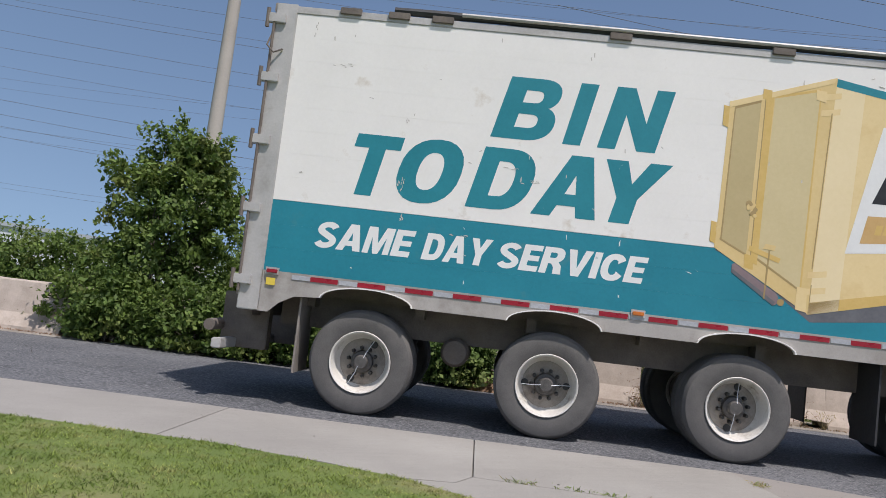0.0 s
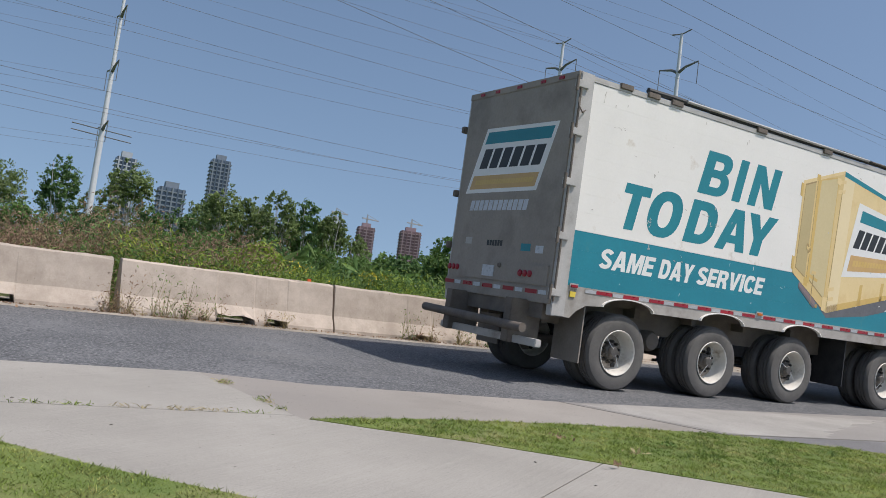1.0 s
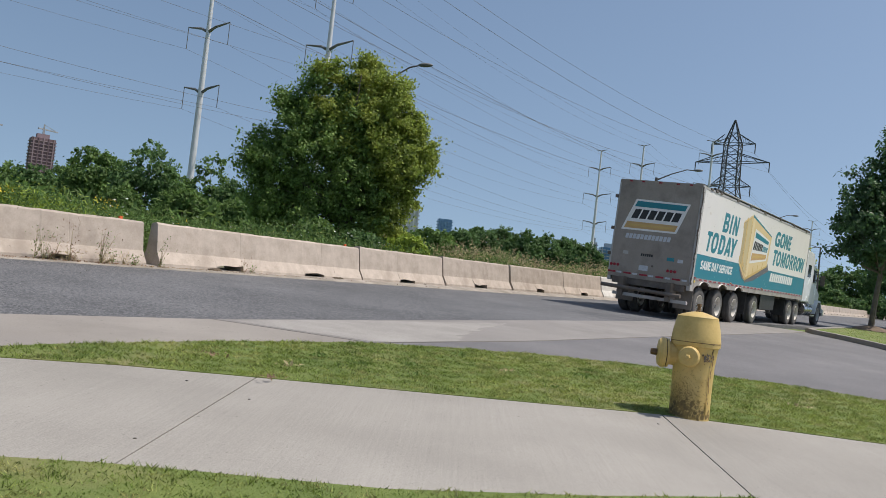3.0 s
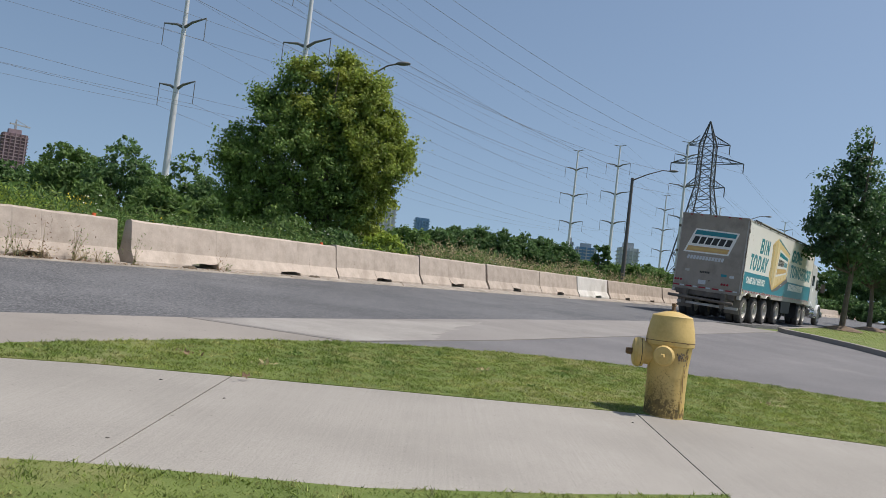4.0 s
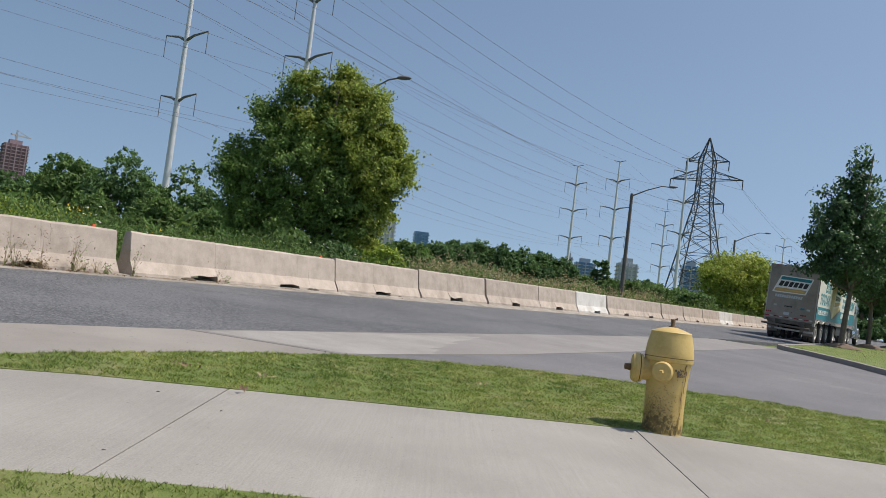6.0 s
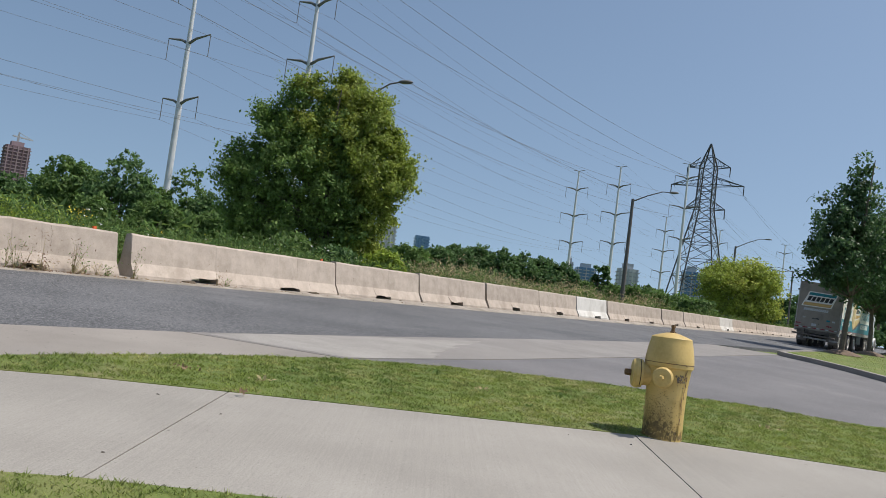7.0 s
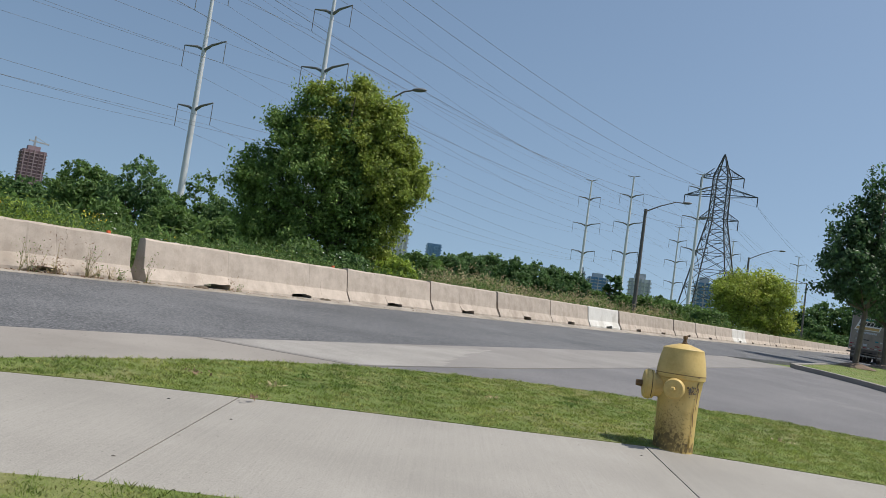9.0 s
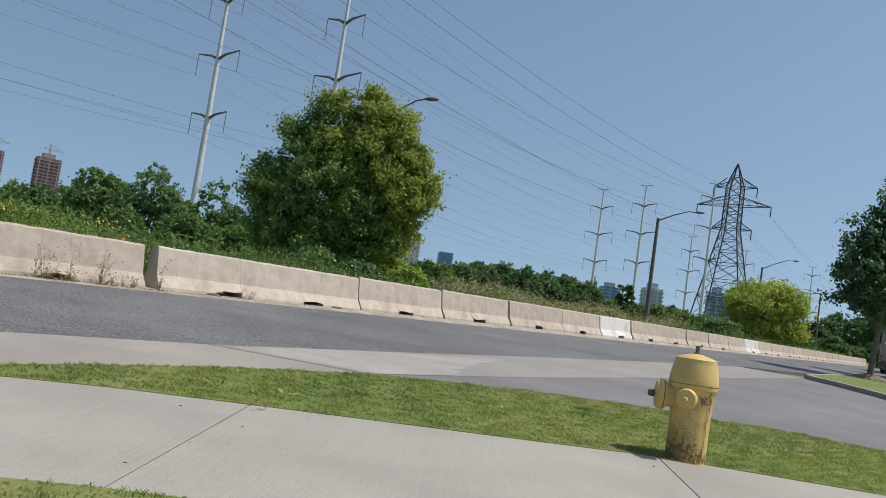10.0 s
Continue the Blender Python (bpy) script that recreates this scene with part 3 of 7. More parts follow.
M_PDARK = surf("painted brown line", (0.33, 0.23, 0.09), (0.42, 0.30, 0.13), 5, 0.45, 0.02, 25)
M_PPIPE = surf("painted brown pipe", (0.20, 0.145, 0.15), (0.27, 0.20, 0.20), 4, 0.45, 0.02, 25)
M_PRIB = surf("painted yellow rib", (0.60, 0.40, 0.11), (0.68, 0.47, 0.16), 3, 0.42, 0.02, 25)
M_PSHADE = surf("painted grey shade", (0.10, 0.10, 0.11), (0.16, 0.16, 0.17), 3, 0.45, 0.02, 25)
M_TAN = surf("tan band", (0.55, 0.34, 0.12), (0.62, 0.40, 0.17), 3, 0.45, 0.02, 25)
M_INK = surf("black lettering", (0.012, 0.012, 0.013), (0.03, 0.03, 0.03), 5, 0.45, 0.02, 25)
M_CAB = surf("white cab paint", (0.74, 0.75, 0.76), (0.80, 0.81, 0.82), 1, 0.25, 0.0, 30)
M_GLASS = surf("dark cab glass", (0.012, 0.015, 0.018), (0.02, 0.024, 0.028), 1, 0.08, 0.0, 30)


def bow(cx, cy, rx, ry, a0, a1, n=14, power=0.86):
    """Points along a slightly squared arc, in degrees."""
    out = []
    for k in range(n + 1):
        a = radians(a0 + (a1 - a0) * k / n)
        c, s_ = math.cos(a), math.sin(a)
        out.append((cx + rx * math.copysign(abs(c) ** power, c), cy + ry * math.copysign(abs(s_) ** power, s_)))
    return out


def stroke(path, half):
    """A band of even width round a line."""
    left, right = [], []
    for i, p in enumerate(path):
        a, b = path[max(i - 1, 0)], path[min(i + 1, len(path) - 1)]
        d = math.hypot(b[0] - a[0], b[1] - a[1])
        nx, ny = -(b[1] - a[1]) / d * half, (b[0] - a[0]) / d * half
        left.append((p[0] + nx * 1.25, p[1] + ny))
        right.append((p[0] - nx * 1.25, p[1] - ny))
    return left + right[::-1]


def glyph(c):
    """A heavy sans capital, one unit tall: its closed outlines, inner ones as holes, and its width."""
    if c == "I":
        return [[(0, 0), (0.28, 0), (0.28, 1), (0, 1)]], 0.28
    if c == "T":
        return [[(0.25, 0), (0.53, 0), (0.53, 0.78), (0.78, 0.78), (0.78, 1), (0, 1), (0, 0.78), (0.25, 0.78)]], 0.78
    if c == "E":
        return [[(0, 0), (0.70, 0), (0.70, 0.21), (0.27, 0.21), (0.27, 0.40), (0.66, 0.40), (0.66, 0.60), (0.27, 0.60), (0.27, 0.79), (0.70, 0.79), (0.70, 1), (0, 1)]], 0.70
    if c == "N":
        return [[(0, 0), (0.25, 0), (0.25, 0.56), (0.55, 0), (0.81, 0), (0.81, 1), (0.56, 1), (0.56, 0.45), (0.26, 1), (0, 1)]], 0.81
    if c == "M":
        return [[(0, 0), (0.23, 0), (0.23, 0.62), (0.40, 0), (0.60, 0), (0.77, 0.62), (0.77, 0), (1.0, 0), (1.0, 1), (0.67, 1), (0.50, 0.40), (0.33, 1), (0, 1)]], 1.0
    if c == "A":
        return [[(0, 0), (0.28, 0), (0.335, 0.18), (0.60, 0.18), (0.655, 0), (0.94, 0), (0.63, 1), (0.31, 1)], [(0.39, 0.37), (0.47, 0.68), (0.55, 0.37)]], 0.94
    if c == "V":
        return [[(0.31, 0), (0.60, 0), (0.91, 1), (0.62, 1), (0.455, 0.30), (0.29, 1), (0, 1)]], 0.91
    if c == "Y":
        return [[(0.31, 0), (0.59, 0), (0.59, 0.40), (0.90, 1), (0.60, 1), (0.45, 0.64), (0.30, 1), (0, 1), (0.31, 0.40)]], 0.90
    if c == "W":
        return [[(0.20, 0), (0.47, 0), (0.62, 0.58), (0.77, 0), (1.04, 0), (1.24, 1), (0.98, 1), (0.90, 0.40), (0.75, 1), (0.49, 1), (0.34, 0.40), (0.26, 1), (0, 1)]], 1.24
    if c == "D":
        return [[(0, 0), (0.40, 0)] + bow(0.40, 0.5, 0.44, 0.5, -90, 90) + [(0.40, 1), (0, 1)], [(0.27, 0.215), (0.38, 0.215)] + bow(0.38, 0.5, 0.18, 0.285, -90, 90) + [(0.38, 0.785), (0.27, 0.785)]], 0.84
    if c == "O":
        return [bow(0.45, 0.5, 0.45, 0.515, 0, 345, 23), bow(0.45, 0.5, 0.175, 0.30, 0, 345, 23)], 0.90
    if c in "BR":
        top = [(0.45, 1), (0, 1)]
        eye = [(0.27, 0.60), (0.43, 0.60)] + bow(0.43, 0.70, 0.10, 0.10, -90, 90, 8) + [(0.43, 0.80), (0.27, 0.80)]
        if c == "B":
            return [[(0, 0), (0.46, 0)] + bow(0.46, 0.285, 0.34, 0.285, -90, 62) + bow(0.45, 0.745, 0.31, 0.255, -50, 90) + top,
                    eye, [(0.27, 0.195), (0.45, 0.195)] + bow(0.45, 0.305, 0.11, 0.11, -90, 90, 8) + [(0.45, 0.415), (0.27, 0.415)]], 0.80
        return [[(0, 0), (0.27, 0), (0.27, 0.38), (0.38, 0.38), (0.50, 0.25), (0.53, 0), (0.84, 0), (0.77, 0.32), (0.64, 0.46)] + bow(0.45, 0.715, 0.36, 0.285, -50, 90) + top, eye], 0.84
    if c == "C":
        return [bow(0.45, 0.5, 0.45, 0.515, 32, 328, 22) + [(0.58, 0.36)] + bow(0.45, 0.5, 0.175, 0.29, 310, 50, 16) + [(0.58, 0.64)]], 0.86
    if c == "G":
        return [bow(0.45, 0.5, 0.45, 0.515, 32, 305, 20) + [(0.70, 0.0), (0.88, 0.0), (0.88, 0.54), (0.48, 0.54), (0.48, 0.36), (0.63, 0.36), (0.60, 0.27)] + bow(0.45, 0.5, 0.175, 0.29, 290, 50, 16) + [(0.60, 0.66)]], 0.90
    path = bow(0.40, 0.72, 0.27, 0.175, 18, 235, 14, 1.0) + bow(0.40, 0.28, 0.28, 0.175, 62, -162, 14, 1.0)
    return [stroke(path, 0.105)], 0.80


def lettering(name, text, rect, put, material, parent, shear=0.21, thick=0.003, gap=0.04):
    """Heavy slanted capitals fitted into rect = (u0, u1, v0, v1); put(u, v, d) gives the place."""
    cu = bpy.data.curves.new("text", "CURVE")
    cu.dimensions, cu.fill_mode, cu.extrude = "2D", "BOTH", 0.5
    x = 0.0
    for c in text:
        loops, w = glyph(c)
        for loop in loops:
            sp = cu.splines.new("POLY")
            sp.points.add(len(loop) - 1)
            for p, (u, v) in zip(sp.points, loop):
                p.co = (x + u + shear * v, v, 0, 1)
            sp.use_cyclic_u = True
        x += w + gap
    tmp = bpy.data.objects.new("text", cu)
    scene.collection.objects.link(tmp)
    me = bpy.data.meshes.new_from_object(tmp.evaluated_get(bpy.context.evaluated_depsgraph_get()))
    bpy.data.objects.remove(tmp)
    co = np.array([v.co[:] for v in me.vertices])
    lo, hi = co.min(0), co.max(0)
    u0, u1, v0, v1 = rect
    for v, c in zip(me.vertices, co):
        a, b = (c[0] - lo[0]) / (hi[0] - lo[0]), (c[1] - lo[1]) / (hi[1] - lo[1])
        v.co = put(u0 + a * (u1 - u0), v0 + b * (v1 - v0), thick * (c[2] - lo[2]) / (hi[2] - lo[2]))
    me.materials.clear()
    me.materials.append(material)
    me.name = name
    ob = new(name, me)
    ob.parent = parent
    return ob


def flat(outline, put, thick, bm=None, base=0.0):
    """A thin plate from (u, v) corners on a painted face."""
    bm = bm or bmesh.new()
    a = [bm.verts.new(put(u, v, base)) for u, v in outline]
    b = [bm.verts.new(put(u, v, thick)) for u, v in outline]
    n = len(outline)
    bm.faces.new(b)
    for i in range(n):
        bm.faces.new((a[i], b[i], b[(i + 1) % n], a[(i + 1) % n]))
    return bm


def side_put(u, v, d):
    return (u, -0.012 - d * 0.45, v)


def rear_put(u, v, d):
    return (-0.035 - d * 0.5, u, v)


def quad_map(c):
    (x0, y0), (x1, y1), (x2, y2), (x3, y3) = c
    return lambda u, v: ((1 - u) * (1 - v) * x0 + u * (1 - v) * x1 + u * v * x2 + (1 - u) * v * x3,
                         (1 - u) * (1 - v) * y0 + u * (1 - v) * y1 + u * v * y2 + (1 - u) * v * y3)


def word_bars(name, q, u0, u1, v0, v1, n, put, thick, slant, material, parent, label=""):
    """A row of n upright bars that stands for a name."""
    w = (u1 - u0) / n
    for i in range(n):
        a, b = u0 + i * w, u0 + (i + 0.80) * w
        part(name, flat([q(a, v0), q(b, v0), q(b + slant, v1), q(a + slant, v1)], put, thick), material, parent, label)


def make_wheel(name="wheel"):
    """A tyre with rim, hub and nuts; axle along local y, outside at -y; origin at the hub."""
    R = 0.525
    turn = pose(0, 0, 0, 90, 0, 0)
    prof = [(0.30, -0.12), (0.33, -0.135), (0.44, -0.142), (0.495, -0.128), (0.515, -0.10), (R, -0.085)]
    for z in (-0.055, 0.0, 0.055):
        prof += [(R, z - 0.008), (R - 0.012, z - 0.006), (R - 0.012, z + 0.006), (R, z + 0.008)]
    prof += [(R, 0.085), (0.515, 0.10), (0.495, 0.128), (0.44, 0.142), (0.33, 0.135), (0.30, 0.12)]
    tyre = part(name, lathe(prof, 40, m=turn), M_RUBBER, smooth=True)
    rim = lathe([(0.304, 0.122), (0.312, 0.140), (0.306, 0.147), (0.294, 0.140), (0.286, 0.115), (0.276, 0.06), (0.268, 0.0), (0.246, -0.052), (0.232, -0.062), (0.232, -0.09), (0.29, -0.09), (0.304, 0.10)], 40, m=turn)
    part("wheel_disc", lathe([(0.236, -0.058), (0.215, -0.050), (0.19, -0.052), (0.165, -0.045), (0.10, -0.043), (0.0, -0.043), (0, -0.09), (0.236, -0.09)], 36, m=turn), M_DISC, tyre, "dull grimy wheel disc", smooth=True)
    part("rim", rim, M_RIM, tyre, "white painted steel rim, rusty and chipped", smooth=True)
    hub = lathe([(0.0, 0.085), (0.06, 0.085), (0.072, 0.07), (0.075, 0.03), (0.105, 0.015), (0.115, -0.01), (0.115, -0.05)], 20, m=turn)
    part("hub", hub, M_HUB, tyre, "dark oily hub cap", smooth=True)
    for k in range(10):
        a = k * math.tau / 10
        part("wheel_nut", lathe([(0, 0.025), (0.016, 0.025), (0.021, -0.01), (0.021, -0.045)], 6, m=pose(0.143 * math.cos(a), 0, 0.143 * math.sin(a)) @ turn), M_NUT, tyre)
    for k in range(2):
        a = 0.6 + k * math.pi
        part("hand_hole", lathe([(0, -0.035), (0.036, -0.035), (0.038, -0.05)], 12, m=pose(0.208 * math.cos(a), 0, 0.208 * math.sin(a)) @ turn), M_INK, tyre)
        part("air_hose", tube([(0.05 * math.cos(a), -0.085, 0.05 * math.sin(a)), (0.12 * math.cos(a + 0.1), -0.06, 0.12 * math.sin(a + 0.1)), (0.25 * math.cos(a + 0.06), -0.03, 0.25 * math.sin(a + 0.06))], 0.0045, 6), M_TAPEW, tyre, "pale air hose", smooth=True)
    return tyre


SPIN = []  # wheels that turn: (object, rest pose, radius, side)


def mount_wheel(proto, parent, x, y, r, outside, scale=1.0):
    rest = pose(x, y, r, 0, 0, 0 if outside < 0 else 180) @ pose(0, 0, 0, 0, {1.28: -26, 3.15: 34, 5.0: -46}.get(x, x * 37 % 80), 0)
    w = copy_thing(proto, rest)
    w.parent = parent
    SPIN.append((w, rest, r, outside))
    return w


TL, TW, TH = 14.86, 2.60, 4.10


def trailer():
    t = empty("semi_trailer")
    tagged(t, "white and teal waste haulage semi trailer with slogan sides", "trailer")
    part("body", box(0.16, TL - 0.03, 0.012, TW - 0.012, 1.30, 3.98), M_WHITE, t)
    part("underfloor", box(0.17, TL - 0.04, 0.06, TW - 0.06, 1.285, 1.298), M_FRAME, t)
    # side boards, white over teal
    def boards(y0, y1):
        rows = [1.335, 1.57, 1.81, 2.055]
        for a, b in zip(rows, rows[1:]):
            part("side_board", box(0.20, TL - 0.06, y0, y1, a + 0.0003, b - 0.0003), M_TEAL, t, "teal painted side board")
        rows = [2.058 + i * 0.242 for i in range(9)]
        for a, b in zip(rows, rows[1:]):
            part("side_board", box(0.20, TL - 0.06, y0, y1, a + 0.0003, b - 0.0003), M_WHITE, t, "white painted side board")
    boards(-0.012, 0.014)
    boards(TW - 0.014, TW + 0.012)
    for y0, y1 in ((-0.02, 0.08), (TW - 0.08, TW + 0.02)):
        part("top_rail", box(0.14, TL, y0, y1, 3.995, 4.075), M_ALU, t, "dented aluminium top rail", bevel=0.008)
        out = [(0.14, 0.92), (0.30, 0.92), (0.40, 1.02), (0.55, 1.10)]
        for ax in (1.28, 3.15, 5.0):
            out += [(ax + 0.46 * math.cos(a), 1.118 + 0.135 * math.sin(a)) for a in np.linspace(math.pi, 0, 13)]
        out += [(7.0, 1.118), (TL, 1.118), (TL, 1.335), (0.14, 1.335)]
        part("side_rail", prism(out, y0 + 0.004, y0 + 0.03 if y0 < 1 else y1), M_RAIL, t, "grey aluminium lower rail with wheel arches")
        for ax in (1.28, 3.15, 5.0):
            arc = [(ax + 0.472 * math.cos(a), 1.116 + 0.147 * math.sin(a)) for a in np.linspace(math.pi, 0, 15)]
            arc2 = [(ax + 0.458 * math.cos(a), 1.116 + 0.134 * math.sin(a)) for a in np.linspace(0, math.pi, 15)]
            part("arch_trim", prism(arc + arc2, y0 - 0.035, y0 + 0.02) if y0 < 1 else prism(arc + arc2, y1 - 0.02, y1 + 0.012), M_WHITE, t, "pale arch lip over the wheel")
        part("corner_post", box(-0.02, 0.205, y0 - 0.006, y1 + 0.006, 0.92, 4.09), M_ALU, t, "scuffed aluminium rear corner post", bevel=0.01)
        part("front_post", box(TL - 0.07, TL + 0.02, y0 - 0.004, y1 + 0.004, 1.14, 4.09), M_ALU, t, bevel=0.01)
    part("front_wall", box(TL - 0.03, TL + 0.02, 0.02, TW - 0.02, 1.2, 4.05), M_ALU, t)
    part("roof_tarp", box(0.1, TL - 0.02, 0.10, TW - 0.10, 3.96, 4.03), M_TARP, t, "black roof tarp")
    roll = [(x, 0.03 + 0.012 * math.sin(x * 2.1), 4.125 + 0.012 * math.sin(x * 1.3)) for x in np.linspace(1.2, TL - 0.1, 26)]
    part("tarp_roll", tube(roll, [0.04 + 0.006 * math.sin(i * 1.7) for i in range(26)], 8), M_TARP, t, "rolled black tarp along the roof edge", smooth=True)
    part("tarp_bar", tube([(1.9, -0.025, 4.135), (6.2, -0.03, 4.13)], 0.022, 8), M_ALU, t, smooth=True)
    part("tarp_bar", tube([(6.3, -0.025, 4.13), (TL - 0.4, -0.025, 4.13)], 0.018, 8), M_FRAME, t, smooth=True)
    for x in (0.65, 1.15, 1.6, 3.4, 5.0, 6.9, 9.2, 11.5, 13.8):
        part("tarp_bracket", box(x, x + 0.22, -0.045, 0.0, 4.03, 4.10), M_FRAME, t, bevel=0.006)
    # reflective tape, side and rear
    tape_red, tape_white = None, None
    for i in range(34):
        x = 0.60 + i * 0.48
        if tape_red is None:
            tape_red = part("reflective_tape", box(-0.140, 0.140, -0.024, -0.02, 1.268, 1.315), M_RED, t)
            tape_white = part("reflective_tape", box(-0.094, 0.094, -0.023, -0.02, 1.269, 1.314), M_TAPEG, t)
            tape_red.matrix_basis, tape_white.matrix_basis = pose(x + 0.235, 0, 0), pose(x, 0, 0)
            continue
        for src, dx in ((tape_red, 0.235), (tape_white, 0.0)):
            if x + dx < TL - 0.2:
                c = new("reflective_tape", src.data)
                c.parent, c.matrix_basis = t, pose(x + dx, 0, 0)
    for x, mat in ((0.30, M_RED), (3.95, M_AMBER), (7.9, M_AMBER)):
        part("marker_lamp", box(x - 0.055, x + 0.055, -0.05, -0.018, 1.312, 1.350), mat, t, bevel=0.006)
        part("lamp_base", box(x - 0.068, x + 0.068, -0.032, -0.018, 1.295, 1.368), M_ALU, t)
    part("sticker", box(0.25, 0.34, -0.032, -0.018, 1.19, 1.262), M_YELLOW, t, "yellow sticker")
    # slogans
    for c, u0, u1 in (("B", 2.32, 2.99), ("I", 3.04, 3.35), ("N", 3.385, 4.105)):
        lettering("letter_" + c.lower(), c, (u0, u1, 2.925, 3.56), side_put, M_TEALT, t)
    for c, u0, u1 in (("T", 0.965, 1.47), ("O", 1.43, 2.09), ("D", 2.145, 2.81), ("A", 2.80, 3.44), ("Y", 3.495, 4.15)):
        lettering("letter_" + c.lower(), c, (u0, u1, 2.195 if c != "O" else 2.175, 2.82 if c != "O" else 2.84), side_put, M_TEALT, t)
    for c, u0, u1 in (("SAME", 0.685, 1.70), ("DAY", 1.77, 2.475), ("SERVICE", 2.53, 4.005)):
        lettering("word_" + c.lower(), c, (u0, u1, 1.62, 1.89), side_put, M_WHITET, t, gap=0.07)
    for c, u0, u1 in (("G", 8.97, 9.78), ("O", 9.78, 10.50), ("N", 10.44, 11.22), ("E", 11.16, 11.62)):
        lettering("letter_" + c.lower(), c, (u0, u1, 3.03, 3.62), side_put, M_TEALT, t)
    for c, u0, u1 in (("T", 9.02, 9.62), ("O", 9.55, 10.22), ("M", 10.24, 11.05), ("O", 11.06, 11.72), ("R", 11.74, 12.34), ("R", 12.36, 12.96), ("O", 12.97, 13.62), ("W", 13.58, 14.42)):
        lettering("letter_" + c.lower(), c, (u0, u1, 2.29, 2.90), side_put, M_TEALT, t)
    one = lambda u, v: (u, v)
    word_bars("web_bar", one, 8.92, 12.6, 1.66, 1.98, 12, side_put, 0.004, 0.08, M_WHITET, t, "white bar")
    rng = random.Random(8)
    for k in range(70):
        u, v = rng.uniform(0.3, 8.5), rng.uniform(2.1, 3.9) if k % 3 else rng.uniform(1.4, 2.0)
        du, dv = (rng.uniform(0.006, 0.014), rng.uniform(0.015, 0.06)) if k % 2 else (rng.uniform(0.015, 0.05), rng.uniform(0.005, 0.012))
        tilt = rng.uniform(-0.02, 0.02)
        part("scuff", flat([(u, v), (u + du, v + tilt), (u + du * 0.8, v + dv + tilt), (u - du * 0.2, v + dv * 0.8)], side_put, 0.0035 if k % 5 else 0.0095), M_SCUFF if v > 2.06 else M_WHITET, t)
    for u, v, du, dv, n in ((2.42, 2.62, 0.22, 0.02, 5), (2.62, 2.50, 0.25, 0.03, 6), (1.44, 2.25, 0.07, 0.16, 14), (1.44, 2.95, 0.05, 0.05, 6), (1.50, 1.94, 0.04, 0.10, 8), (2.0, 1.90, 0.25, 0.015, 7), (0.62, 3.50, 0.25, 0.03, 6), (0.40, 3.75, 0.03, 0.16, 6)):
        for j in range(n):
            p, w = u + du * rng.random(), v + dv * rng.random() - 0.1 * du * rng.random()
            a, b = (rng.uniform(0.02, 0.05), rng.uniform(0.003, 0.008)) if du > dv else (rng.uniform(0.005, 0.013), rng.uniform(0.012, 0.035))
            part("scuff", flat([(p, w), (p + a, w - 0.1 * a), (p + a * 0.9, w + b * 0.6), (p + a * 0.25, w + b)], side_put, 0.0045), M_SCUFF, t, "scraped bare fleck")
    # painted yellow bin
    part("painted_bin_shadow", flat([(4.62, 2.04), (4.95, 1.90), (5.35, 1.60), (5.58, 1.44), (6.6, 1.56), (8.6, 2.02), (8.3, 2.3)], side_put, 0.002), M_PSHADE, t, "painted grey shade under the yellow bin")
    part("painted_bin_end", flat([(4.62, 2.09), (5.47, 1.59), (5.55, 1.51), (5.65, 3.85), (4.64, 3.50)], side_put, 0.004), M_PFRAME, t, "painted end frame of a yellow waste bin")
    part("painted_bin_front", flat([(5.55, 1.51), (8.24, 2.16), (8.43, 3.34), (5.65, 3.85)], side_put, 0.004), M_PBIN, t, "painted front of a yellow waste bin")
    part("painted_panel", flat([(4.67, 2.15), (4.93, 2.02), (4.94, 3.55), (4.69, 3.46)], side_put, 0.0055), M_PBIND, t, "painted khaki door leaf of the bin")
    part("painted_panel", flat([(5.03, 2.00), (5.46, 1.74), (5.50, 3.71), (5.07, 3.60)], side_put, 0.0055), M_PPANEL, t, "painted khaki door leaf of the bin")
    part("painted_shadow_line", flat([(5.455, 1.75), (5.472, 1.74), (5.512, 3.715), (5.497, 3.71)], side_put, 0.0062), M_PRIB, t)
    part("painted_shadow_line", flat([(4.665, 2.14), (4.68, 2.135), (4.70, 3.46), (4.688, 3.455)], side_put, 0.0062), M_PDARK, t)
    part("painted_shadow_line", flat([(4.66, 2.145), (4.93, 2.01), (4.93, 2.03), (4.66, 2.165)], side_put, 0.0064), M_PDARK, t)
    part("painted_shadow_line", flat([(5.02, 1.99), (5.46, 1.725), (5.46, 1.745), (5.02, 2.015)], side_put, 0.0064), M_PDARK, t)
    part("painted_shadow_line", flat([(4.69, 3.45), (4.94, 3.54), (4.94, 3.565), (4.69, 3.475)], side_put, 0.0064), M_PDARK, t)
    part("painted_shadow_line", flat([(5.07, 3.595), (5.50, 3.705), (5.50, 3.73), (5.07, 3.62)], side_put, 0.0064), M_PRIB, t)
    part("painted_post", flat([(4.925, 1.99), (4.965, 1.965), (4.975, 3.63), (4.94, 3.615)], side_put, 0.0075), M_PFRAME, t, "painted lock post of the bin")
    part("painted_post", flat([(4.970, 1.96), (5.035, 1.93), (5.06, 3.65), (4.985, 3.635)], side_put, 0.0075), M_PRIB, t, "painted yellow lock post of the bin")
    part("painted_shadow_line", flat([(4.962, 1.97), (4.972, 1.965), (4.985, 3.63), (4.975, 3.63)], side_put, 0.0085), M_PDARK, t)
    part("painted_top_edge", flat([(4.635, 3.46), (5.62, 3.80), (5.65, 3.86), (4.635, 3.52)], side_put, 0.0085), M_PBIN, t)
